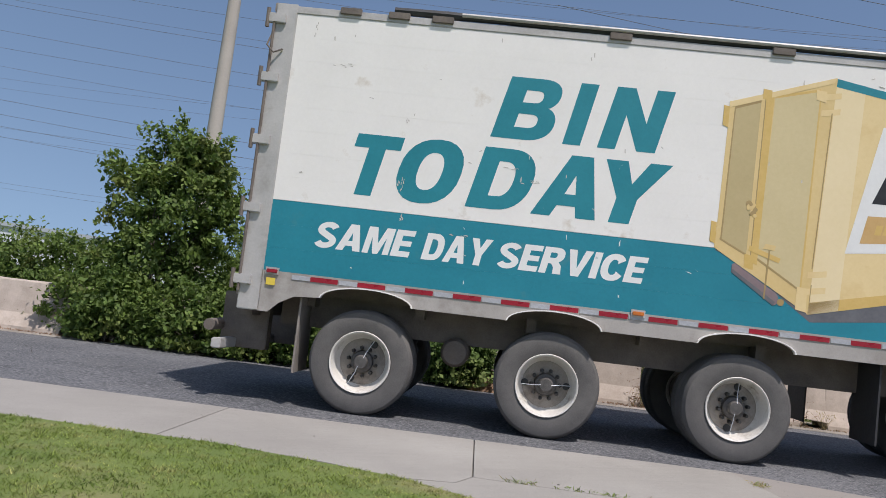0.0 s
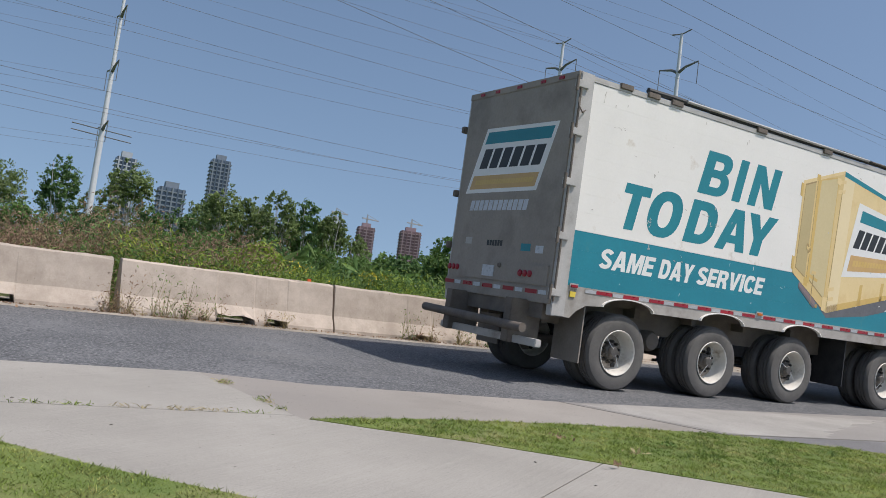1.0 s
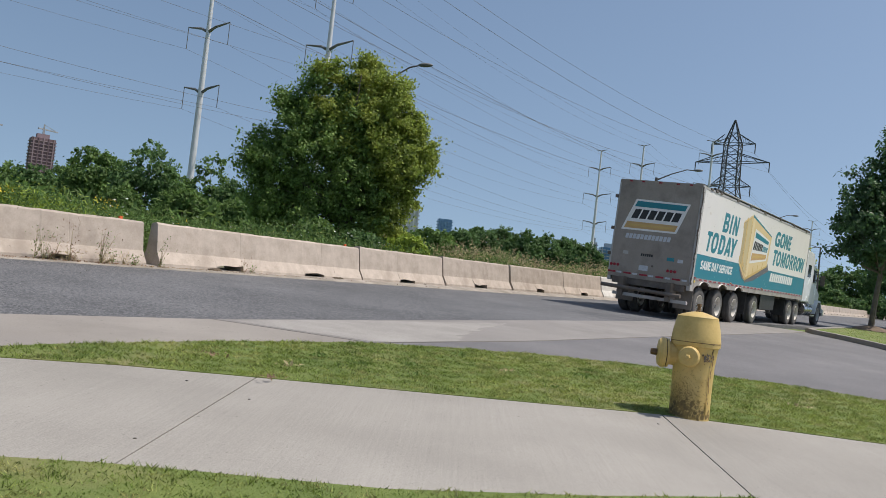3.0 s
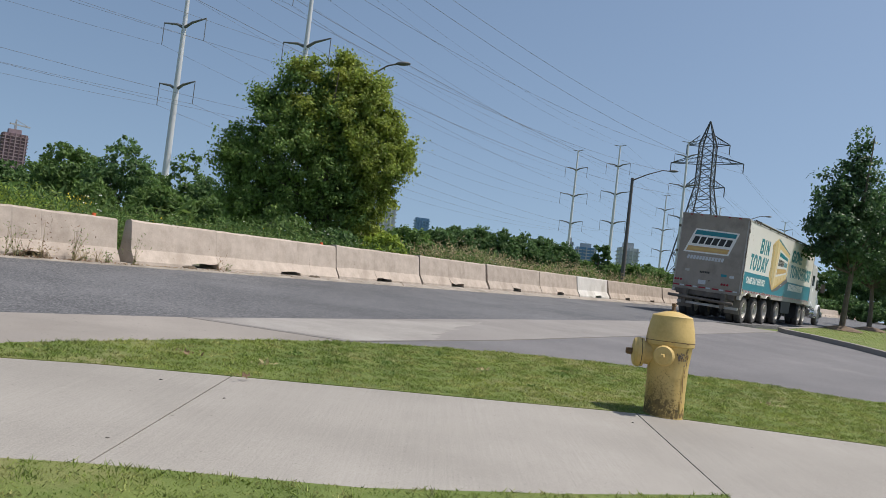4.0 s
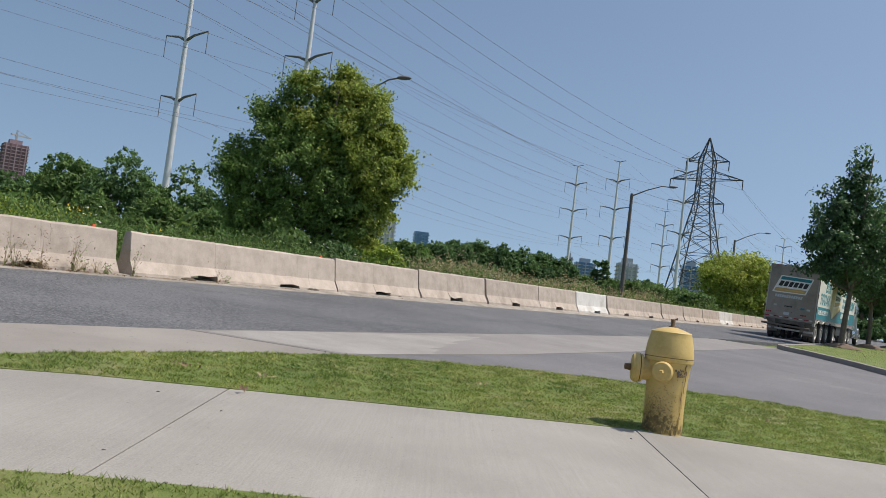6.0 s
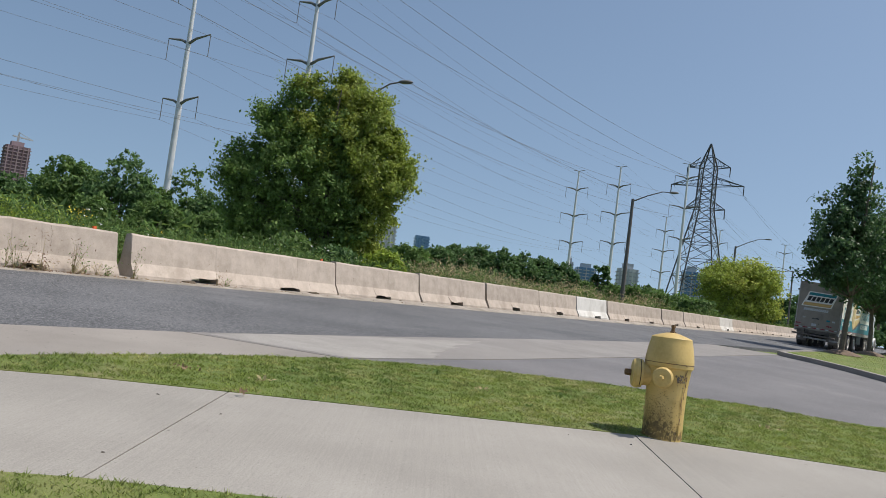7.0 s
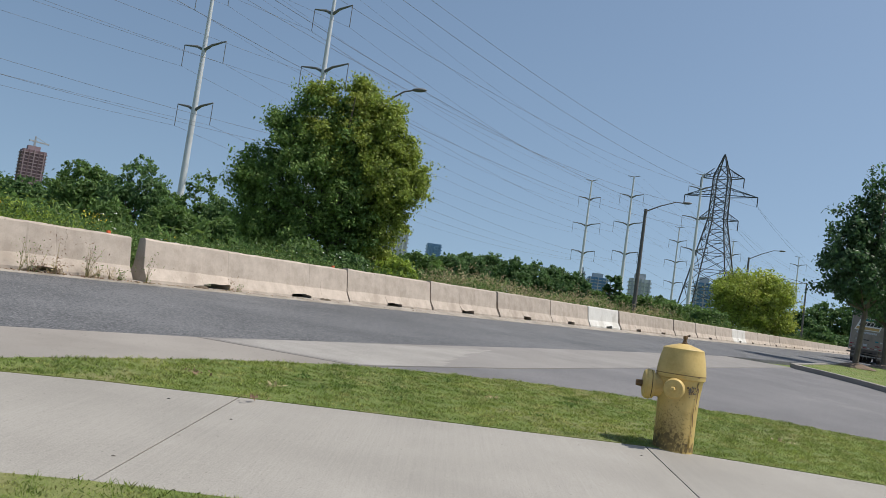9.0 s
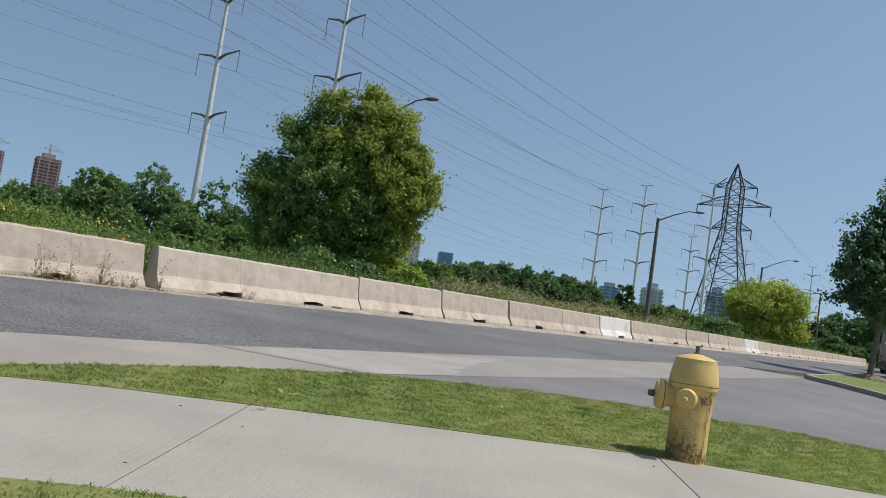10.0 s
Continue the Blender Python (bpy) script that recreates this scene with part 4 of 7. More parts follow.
    part("painted_foot_edge", flat([(4.615, 2.06), (5.48, 1.555), (5.48, 1.61), (4.615, 2.12)], side_put, 0.0085), M_PFRAME, t)
    for u, v, du, dv in ((4.585, 3.28, 0.055, 0.20), (4.565, 2.12, 0.055, 0.20), (4.95, 3.58, 0.085, 0.10), (4.91, 1.90, 0.09, 0.13), (5.46, 3.62, 0.10, 0.10), (5.43, 1.55, 0.10, 0.22)):
        part("painted_hinge", flat([(u, v), (u + du, v - 0.02), (u + du, v + dv - 0.01), (u, v + dv)], side_put, 0.010), M_PRIB if u < 5.3 else M_PBIN, t, "painted yellow hinge")
    for k in range(9):
        a = k * 0.7
        cx, cz, r = 4.94 + 0.035 * math.cos(a * 1.9), 2.47 + 0.06 * math.sin(a * 1.3), 0.022 + 0.008 * math.sin(a)
        ring = [(cx + r * math.cos(j * math.tau / 10), cz + r * math.sin(j * math.tau / 10)) for j in range(10)]
        part("painted_chain_link", flat(ring, side_put, 0.0105 + 0.0006 * k), M_PFRAME if k % 2 else M_PDARK, t)
    part("painted_latch", flat([(4.94, 2.07), (5.24, 1.975), (5.255, 2.02), (4.95, 2.12)], side_put, 0.0105), M_PRIB, t, "painted latch bar")
    part("painted_latch", flat([(5.12, 1.62), (5.135, 1.61), (5.15, 2.08), (5.135, 2.09)], side_put, 0.0112), M_PDARK, t)
    part("painted_latch", flat([(5.08, 2.10), (5.19, 2.09), (5.20, 2.14), (5.10, 2.15)], side_put, 0.0112), M_PFRAME, t)
    part("painted_pipe", flat([(4.80, 1.84), (5.22, 1.56), (5.255, 1.58), (5.265, 1.65), (5.235, 1.685), (4.83, 1.93), (4.80, 1.92)], side_put, 0.008), M_PPIPE, t, "painted brown roller pipe")
    part("painted_pipe", flat([(4.80, 1.84), (5.22, 1.56), (5.24, 1.595), (4.81, 1.87)], side_put, 0.0095), M_PSHADE, t)
    part("painted_roller", flat([(5.29 + 0.035 * math.cos(j * 0.6), 1.60 + 0.035 * math.sin(j * 0.6)) for j in range(10)], side_put, 0.0095), M_PDARK, t)
    q = quad_map([(5.55, 1.51), (8.24, 2.16), (8.43, 3.34), (5.65, 3.85)])
    part("painted_stripe", flat([q(0, .965), q(1, .965), q(1, 1), q(0, 1)], side_put, 0.007), M_TEALT, t, "teal painted stripe along the bin's top")
    part("painted_rib", flat([q(0, 0), q(1, 0), q(1, .05), q(0, .05)], side_put, 0.006), M_PRIB, t)
    part("painted_rib", flat([q(0, 0), q(.105, 0), q(.10, 1), q(0, 1)], side_put, 0.006), M_PFACE, t)
    part("painted_seam", flat([(5.553, 1.96), (5.563, 1.96), (5.628, 3.50), (5.618, 3.50)], side_put, 0.0078), M_PDARK, t)
    part("painted_seam", flat([(5.555, 1.63), (5.562, 1.63), (5.568, 1.80), (5.560, 1.80)], side_put, 0.0078), M_PDARK, t)
    for v in (1.70, 1.86, 3.46, 3.62):
        part("painted_hinge", flat([(5.52, v), (5.70, v + 0.03), (5.70, v + 0.09), (5.52, v + 0.06)], side_put, 0.0072), M_PBIN, t)
    for u in (0.3, 0.52, 0.74):
        part("painted_rib", flat([q(u, 0.0), q(u + .03, 0), q(u + .03, .18), q(u, .18)], side_put, 0.006), M_PRIB, t)
    sg = quad_map([(5.85, 2.14), (8.04, 2.38), (8.2, 3.15), (6.12, 3.41)])
    part("painted_sign", flat([sg(0, 0), sg(1, 0), sg(1, 1), sg(0, 1)], side_put, 0.008), M_WHITET, t, "white painted sign panel")
    part("sign_band", flat([sg(.06, .76), sg(.95, .76), sg(.95, .92), sg(.06, .92)], side_put, 0.0105), M_TEALT, t, "teal band")
    part("sign_band", flat([sg(.05, .08), sg(.94, .08), sg(.94, .30), sg(.05, .30)], side_put, 0.0105), M_TAN, t, "tan band")
    word_bars("sign_bar", sg, .05, .62, .40, .66, 6, side_put, 0.0105, 0.03, M_INK, t, "black bar")
    word_bars("sign_bar", sg, .63, .95, .40, .63, 5, side_put, 0.0105, 0.03, M_TEALT, t, "teal bar")
    word_bars("sign_print_bar", sg, .10, .90, .15, .23, 22, side_put, 0.0125, 0.0, M_PRIB, t)
    # rear door
    part("rear_door", box(-0.035, 0.16, 0.03, TW - 0.03, 1.08, 4.06), M_REAR, t, "dusty grey full-height rear door", bevel=0.006)
    part("door_header", box(-0.045, 0.1, 0.0, TW, 4.0, 4.10), M_REAR, t, bevel=0.008)
    for y in (0.35, 0.75, 1.3, 1.85, 2.25):
        part("header_lamp", box(-0.06, -0.04, y - 0.05, y + 0.05, 4.03, 4.07), M_RED, t)
    q = quad_map([(2.385, 2.54), (0.61, 2.55), (0.28, 3.47), (2.00, 3.51)])
    part("door_sign", flat([q(0, 0), q(1, 0), q(1, 1), q(0, 1)], rear_put, 0.003), M_WHITET, t, "white slanted sign panel, dusty")
    part("sign_band", flat([q(.04, .76), q(.96, .76), q(.96, .94), q(.04, .94)], rear_put, 0.0055), M_TEALT, t, "teal band")
    part("sign_band", flat([q(.04, .06), q(.96, .06), q(.96, .27), q(.04, .27)], rear_put, 0.0055), M_TAN, t, "tan band")
    word_bars("sign_bar", q, .08, .96, .38, .68, 6, rear_put, 0.0055, 0.0, M_INK, t, "black bar")
    word_bars("sign_print_bar", q, .10, .92, .13, .20, 24, rear_put, 0.0075, 0.0, M_PRIB, t)
    word_bars("web_bar", one, 2.21, 0.75, 2.28, 2.43, 12, rear_put, 0.003, -0.03, M_TAPEW, t, "pale bar")
    word_bars("mark_bar", one, 1.62, 1.22, 1.77, 1.85, 6, rear_put, 0.003, 0.0, M_INK, t)
    for a, b, z in ((2.2, 2.03, 1.78), (0.78, 0.56, 1.72), (0.45, 0.28, 1.70)):
        part("sticker", flat([(a, z), (b, z), (b, z + .1), (a, z + .1)], rear_put, 0.003), M_ALU if z > 1.75 else M_TEALT if z > 1.71 else M_TAPEW, t)
    part("door_rail", box(-0.05, 0.0, 0.10, TW - 0.05, 1.28, 1.55), M_REAR, t, bevel=0.006)
    for y in (2.53, 2.42, 2.31, 0.70, 0.59, 0.48):
        part("tail_lamp", lathe([(0, 0.02), (0.03, 0.018), (0.045, 0.01), (0.048, -0.02)], 16, m=pose(-0.055, y, 1.42, 0, -90, 0)), M_RED, t, "round red tail lamp", smooth=True)
    part("number_plate", box(-0.06, -0.05, 1.33, 1.62, 1.33, 1.49), M_TAPEW, t, "blank pale plate", bevel=0.003)
    part("door_knob", lathe([(0, 0.03), (0.03, 0.025), (0.035, 0)], 12, m=pose(-0.05, 1.2, 1.50, 0, -90, 0)), M_FRAME, t)
    for i in range(5):
        y = 2.5 - i * 0.52
        part("reflective_tape", box(-0.056, -0.048, y - 0.14, y + 0.11, 1.17, 1.225), M_RED, t)
        part("reflective_tape", box(-0.056, -0.048, y - 0.34, y - 0.18, 1.17, 1.225), M_TAPEW, t)
    part("door_sill", box(-0.05, 0.15, 0.0, TW, 1.06, 1.26), M_REAR, t, bevel=0.008)
    part("lock_rod", tube([(-0.02, -0.045, 1.1), (-0.02, -0.045, 3.95)], 0.016, 8), M_FRAME, t, smooth=True)
    for z in (1.22, 1.95, 2.65, 3.30, 3.92):
        part("hinge", box(-0.10, 0.10, -0.065, -0.005, z - 0.05, z + 0.05), M_ALU, t, "grey door hinge", bevel=0.008)
        part("hinge_pin", tube([(-0.09, -0.05, z - 0.10), (-0.09, -0.05, z + 0.10)], 0.022, 8), M_FRAME, t, smooth=True)
    for z in (1.75, 2.55, 3.55):
        part("door_latch", box(-0.08, 0.03, TW + 0.01, TW + 0.10, z - 0.05, z + 0.05), M_FRAME, t, bevel=0.01)
    part("cable", tube([(-0.03, -0.04, 3.75), (-0.05, -0.09, 3.62), (0.02, -0.08, 3.55), (0.10, -0.04, 3.60)], 0.01, 6), M_FRAME, t, smooth=True)
    # under frame
    for y in (0.55, 1.85):
        part("frame_beam", box(0.3, 13.8, y, y + 0.2, 0.80, 1.15), M_FRAME, t)
    for i in range(12):
        part("cross_member", box(0.6 + i * 1.15, 0.7 + i * 1.15, 0.32, TW - 0.32, 1.02, 1.16), M_FRAME, t)
    part("floor", box(0.16, TL, 0.40, TW - 0.40, 1.14, 1.295), M_FRAME, t)
    for ax in (1.28, 3.15, 5.0, 7.55):
        part("axle", tube([(ax, 0.2, 0.53), (ax, TW - 0.2, 0.53)], 0.065, 10), M_FRAME, t, smooth=True)
        for y in (0.75, 1.7):
            part("air_bag", lathe([(0.0, 0.0), (0.12, 0.0), (0.15, 0.08), (0.12, 0.16), (0.15, 0.24), (0.12, 0.3), (0, 0.3)], 14, m=pose(ax + 0.28, y, 0.55)), M_TARP, t, smooth=True)
    part("air_tank", lathe([(0, -0.4), (0.12, -0.39), (0.15, -0.34), (0.15, 0.34), (0.12, 0.39), (0, 0.4)], 18, m=pose(2.2, 0.75, 0.72, 90, 0, 0)), M_FRAME, t, smooth=True)
    part("bumper_beam", tube([(-0.32, 0.12, 0.72), (-0.32, TW + 0.05, 0.76)], 0.06, 12), M_FRAME, t, "thick rusty round rear bumper bar", smooth=True)
    part("bumper_beam", box(-0.22, -0.12, -0.05, TW - 0.3, 0.50, 0.60), M_ALU, t, "grey square underride bar", bevel=0.01)
    for y in (0.45, 1.95):
        part("bumper_strut", box(-0.30, 0.20, y, y + 0.16, 0.50, 1.08), M_FRAME, t, bevel=0.01)
    part("rear_apron", box(-0.02, 0.10, 0.15, TW - 0.15, 0.86, 1.08), M_FRAME, t)
    for y in (0.06, TW - 0.66):
        part("mud_flap", box(0.60, 0.62, y, y + 0.58, 0.34, 1.12), M_FLAP, t, "dusty grey-brown mud flap")
        part("mud_flap", box(6.30, 6.32, y, y + 0.58, 0.34, 1.12), M_TARP, t)
    part("tool_box", box(8.4, 9.3, 0.15, 0.7, 0.55, 1.12), M_FRAME, t, bevel=0.02)
    for y in (0.35, 2.1):
        part("landing_leg", box(11.0, 11.14, y, y + 0.14, 0.42, 1.14), M_FRAME, t)
        part("landing_foot", box(10.95, 11.19, y - 0.04, y + 0.18, 0.40, 0.43), M_FRAME, t)
    # added black sheet that fills the dark see-through gap under the trailer
    part("side_panel", box(8.3, 10.4, 0.06, 0.08, 0.55, 1.12), M_TARP, t)
    proto = make_wheel()
    for ax in (1.28, 3.15, 5.0, 7.55):
        for y, o in ((0.20, -1), (0.52, 1), (TW - 0.52, -1), (TW - 0.20, 1)):
            mount_wheel(proto, t, ax, y, 0.525, o)
    return t, proto


TRAILER, WHEEL_PROTO = trailer()


def tractor():
    """White highway tractor; local frame shared with the trailer."""
    t = empty("truck_tractor")
    tagged(t, "white long-nose highway tractor with sleeper cab", "truck")
    for y in (0.85, 1.6):
        part("chassis_rail", box(12.3, 20.3, y, y + 0.12, 0.70, 0.98), M_FRAME, t)
    part("fifth_wheel", box(13.2, 14.3, 0.75, 1.85, 0.98, 1.13), M_FRAME, t, bevel=0.02)
    sl = [(15.35, 1.05), (17.2, 1.05), (17.2, 3.02), (16.9, 3.33), (15.5, 3.40), (15.35, 3.28)]
    part("sleeper", prism(sl, 0.10, 2.50), M_CAB, t, "white sleeper cab", bevel=0.05)
    cb = [(17.2, 0.95), (18.45, 0.95), (18.45, 1.95), (18.1, 2.72), (17.2, 2.85)]
    part("cab", prism(cb, 0.16, 2.44), M_CAB, t, "white driver's cab", bevel=0.04)
    bn = [(18.4, 1.0), (20.1, 1.0), (20.45, 1.15), (20.4, 1.55), (19.6, 1.78), (18.4, 1.93)]
    part("bonnet", prism(bn, 0.38, 2.22), M_CAB, t, "white sloping bonnet", bevel=0.07)
    part("side_window", prism([(17.3, 2.0), (18.25, 2.0), (18.02, 2.55), (17.3, 2.62)], 0.145, 0.17), M_GLASS, t)
    part("side_window", prism([(15.9, 2.2), (16.5, 2.2), (16.5, 2.75), (15.9, 2.75)], 0.085, 0.11), M_GLASS, t, "sleeper window", bevel=0.01)
    part("windscreen", prism([(18.40, 2.0), (18.46, 2.0), (18.14, 2.64), (18.08, 2.64)], 0.3, 2.3), M_GLASS, t)
    part("grille", box(20.38, 20.47, 0.7, 1.9, 0.8, 1.5), M_CHROME, t, bevel=0.02)
    part("bumper", box(20.25, 20.6, 0.1, 2.5, 0.45, 0.82), M_CHROME, t, bevel=0.05)
    for y in (0.12, 2.12):
        arc = [(19.4 + 0.68 * math.cos(a), 0.53 + 0.68 * math.sin(a)) for a in np.linspace(math.pi, 0.15, 11)]
        arc2 = [(19.4 + 0.60 * math.cos(a), 0.53 + 0.60 * math.sin(a)) for a in np.linspace(0.15, math.pi, 11)]
        part("front_fender", prism(arc + arc2, y, y + 0.40), M_CAB, t, "white front fender")
        part("fuel_tank", lathe([(0, -0.75), (0.27, -0.74), (0.30, -0.70), (0.30, 0.70), (0.27, 0.74), (0, 0.75)], 24, m=pose(16.9, y + 0.22, 0.72, 0, 90, 0)), M_CHROME, t, "polished round fuel tank", smooth=True)
        part("step", box(17.8, 18.6, y, y + 0.3, 0.42, 0.50), M_CHROME, t, bevel=0.01)
        part("exhaust_stack", tube([(15.22, y + 0.13, 1.0), (15.22, y + 0.13, 3.55)], 0.075, 12), M_FRAME, t, "dark exhaust stack", smooth=True)
        part("mirror", box(18.35, 18.45, -0.18 if y < 1 else 2.58, 0.02 if y < 1 else 2.78, 1.9, 2.4), M_FRAME, t, bevel=0.02)
        part("mirror_arm", tube([(18.4, 0.2 if y < 1 else 2.4, 2.15), (18.4, -0.08 if y < 1 else 2.68, 2.15)], 0.015, 6), M_FRAME, t)
        part("headlight", box(20.2, 20.44, y + 0.16, y + 0.38, 0.98, 1.2), M_TAPEW, t, bevel=0.03)
        part("quarter_fender", prism([(12.5, 1.06), (15.0, 1.06), (15.0, 1.09), (12.5, 1.09)], y, y + 0.5), M_FRAME, t)
        part("mud_flap", box(12.42, 12.44, y, y + 0.55, 0.35, 1.05), M_TARP, t)
    part("roof_fairing", prism([(15.5, 3.36), (17.0, 3.28), (16.4, 3.46), (15.6, 3.50)], 0.35, 2.25), M_CAB, t, bevel=0.03)
    for ax in (13.12, 14.4):
        part("axle", tube([(ax, 0.2, 0.53), (ax, TW - 0.2, 0.53)], 0.08, 10), M_FRAME, t, smooth=True)
        for y, o in ((0.20, -1), (0.52, 1), (TW - 0.52, -1), (TW - 0.20, 1)):
            mount_wheel(WHEEL_PROTO, t, ax, y, 0.525, o)
    part("axle", tube([(19.4, 0.3, 0.53), (19.4, TW - 0.3, 0.53)], 0.06, 10), M_FRAME, t, smooth=True)
    mount_wheel(WHEEL_PROTO, t, 19.4, 0.27, 0.525, -1)
    mount_wheel(WHEEL_PROTO, t, 19.4, TW - 0.27, 0.525, 1)
    return t


TRACTOR = tractor()
for o in (*WHEEL_PROTO.children, WHEEL_PROTO):
    bpy.data.objects.remove(o)

# ---- fire hydrant ----
M_HYD = surf("hydrant yellow paint", (0.55, 0.385, 0.125), (0.65, 0.475, 0.18), 5, 0.5, 0.12, 50, (0.45, 0.305, 0.095), 6, 0.35)
M_RUST = surf("bare rusty iron", (0.10, 0.065, 0.035), (0.20, 0.12, 0.06), 14, 0.85, 0.4, 60)
M_GRIME = surf("hydrant grimy foot paint", (0.13, 0.09, 0.035), (0.44, 0.30, 0.085), 14, 0.7, 0.2, 60, (0.035, 0.03, 0.023), 11, 0.75)


def hydrant():
    x, y = 7.2, 2.10
    h = empty("fire_hydrant", pose(x, y, GX * x + GY * y))
    tagged(h, "yellow painted iron fire hydrant, chipped and rusty, on the lawn edge", "fire hydrant")
    part("barrel", lathe([(0, -0.05), (0.168, -0.05), (0.168, 0.0), (0.166, 0.22), (0.172, 0.44), (0.190, 0.60), (0.196, 0.612)], 48), M_HYD, h, "yellow tapered barrel, stained dark at the foot", smooth=True)
    rng = random.Random(5)
    part("flange", lathe([(0.190, 0.600), (0.204, 0.610), (0.207, 0.640), (0.205, 0.672), (0.190, 0.678)], 48), M_HYD, h, smooth=True)
    part("flange_joint", lathe([(0.196, 0.640), (0.2085, 0.642), (0.2085, 0.647), (0.196, 0.649)], 48), M_RUST, h)
    part("bonnet", lathe([(0.205, 0.670), (0.197, 0.735), (0.182, 0.81), (0.171, 0.850), (0.172, 0.858), (0.166, 0.864), (0.10, 0.887), (0.045, 0.903), (0.0, 0.905)], 48), M_HYD, h, "yellow bonnet", smooth=True)
    part("operating_nut", lathe([(0.032, 0.895), (0.030, 0.912), (0.018, 0.916), (0.016, 0.948), (0.022, 0.951), (0.020, 0.972), (0, 0.975)], 5), M_RUST, h, "rusty operating nut")
    def outlet(m, r, length, name):
        o = part(name, lathe([(r * 0.92, -0.10), (r * 0.92, length * 0.35), (r * 1.12, length * 0.38), (r * 1.14, length * 0.52)], 28, m=m), M_HYD, h, smooth=True)
        part("cap", lathe([(r * 1.14, length * 0.56), (r * 1.18, length * 0.60), (r * 1.18, length * 0.80), (r * 1.02, length * 0.98), (r * 0.6, length * 1.05), (0, length * 1.06)], 28, m=m), M_HYD, o, "yellow outlet cap", smooth=True)
        part("gasket", lathe([(r * 1.06, length * 0.50), (r * 1.06, length * 0.58)], 28, m=m), M_INK, o, "black gasket ring")
        part("cap_nut", lathe([(r * 0.30, length * 1.0), (r * 0.27, length * 1.42), (r * 0.2, length * 1.46), (0, length * 1.46)], 5, m=m), M_RUST if r > 0.09 else M_HYD, o)
    up = 0.525
    to_eye = math.degrees(math.atan2(-y, -x))
    def out(angle, r0):
        return pose(r0 * math.cos(radians(angle)), r0 * math.sin(radians(angle)), up) @ pose(0, 0, 0, 0, 90, angle)
    outlet(out(to_eye - 80, 0.172), 0.108, 0.135, "pumper_outlet")
    outlet(out(to_eye - 9, 0.176), 0.074, 0.125, "hose_outlet")
    outlet(out(to_eye + 165, 0.172), 0.080, 0.105, "hose_outlet")
    def chip(ang, z, w, tall, mat, name):
        r = (0.1672 + 0.024 * max(0.0, z - 0.22) / 0.38 + 0.0012) if z < 0.6 else 0.2085 - 0.04 * (z - 0.64) / 0.2
        bm = bmesh.new()
        n = 7
        vs = []
        for j in range(n):
            t = j * math.tau / n
            k = rng.uniform(0.6, 1.2)
            aa = ang + w * k * math.cos(t) / r
            vs.append(bm.verts.new((r * math.cos(aa), r * math.sin(aa), z + tall * k * math.sin(t))))
        bm.faces.new(vs)
        part(name, bm, mat, h)
    right = radians(to_eye + 52)
    z = 0.04
    while z < 0.60:
        chip(right + rng.uniform(-0.07, 0.07), z, rng.uniform(0.003, 0.008), rng.uniform(0.015, 0.032), M_RUST, "rust_streak")
        z += rng.uniform(0.022, 0.04)
    for k in range(40):
        chip(radians(to_eye + 34) + rng.gauss(0, 0.13), 0.52 + rng.gauss(0, 0.035), rng.uniform(0.004, 0.011), rng.uniform(0.004, 0.012), M_FRAME if k % 3 else M_RUST, "paint_chip")
    bm = bmesh.new()
    for k in range(3200):
        big = k < 220
        z = abs(rng.gauss(0, 0.06 if big else 0.15)) + 0.01
        if z > 0.5:
            continue
        ang = radians(to_eye - 30) + rng.gauss(0, 0.55 + 0.5 * (z < 0.08))
        w = rng.uniform(0.006, 0.018) if big else rng.uniform(0.001, 0.004)
        r = 0.1675 + 0.024 * max(0.0, z - 0.22) / 0.38 + 0.0008 + 0.0006 * rng.random()
        vs = []
        for j in range(8):
            a, q = j * math.tau / 8, rng.uniform(0.5, 1.25)
            aa = ang + w * q * math.cos(a) / r
            vs.append(bm.verts.new((r * math.cos(aa), r * math.sin(aa), max(-0.02, z + w * 1.1 * q * math.sin(a)))))
        bm.faces.new(vs)
    part("grime", bm, M_GRIME, h, "mottled black grime specks on the lower barrel")["kind"] = "stuff"
    for k in range(5):
        chip(radians(to_eye + 35 + k * 2.5), 0.655 + 0.012 * k * (1 if k < 3 else -0.4), 0.006, 0.006, M_RUST, "rust_crack")
    part("drip", box(-0.014, 0.014, -0.008, 0.008, 0.05, 0.14, m=pose(0.171 * math.cos(radians(to_eye + 50)), 0.171 * math.sin(radians(to_eye + 50)), 0, 0, 0, to_eye + 140)), M_HYD, h, bevel=0.005)


hydrant()

# ---- plants ----
M_BARK = surf("bark", (0.10, 0.08, 0.06), (0.18, 0.15, 0.12), 6, 0.9, 0.5, 40)
M_PALEBARK = surf("pale aspen bark", (0.42, 0.40, 0.36), (0.58, 0.56, 0.52), 3, 0.8, 0.3, 30, (0.12, 0.11, 0.10), 4, 0.2)
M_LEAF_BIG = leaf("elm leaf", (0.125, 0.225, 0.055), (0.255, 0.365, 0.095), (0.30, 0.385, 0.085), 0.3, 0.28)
# yellower, lighter copy of the elm leaf; sunlight is put into its colour
M_LEAF_SUNSIDE = leaf("yellowing sun-side elm leaf", (0.205, 0.285, 0.052), (0.345, 0.405, 0.08), (0.43, 0.425, 0.08), 0.4, 0.35)
M_LEAF_BUSH = leaf("bush leaf", (0.085, 0.15, 0.030), (0.185, 0.255, 0.055), (0.26, 0.26, 0.07), 0.3, 0.8)
M_LEAF_DARK = leaf("dark leaf", (0.072, 0.15, 0.05), (0.135, 0.23, 0.075), (0.17, 0.25, 0.077), 0.3, 0.3)
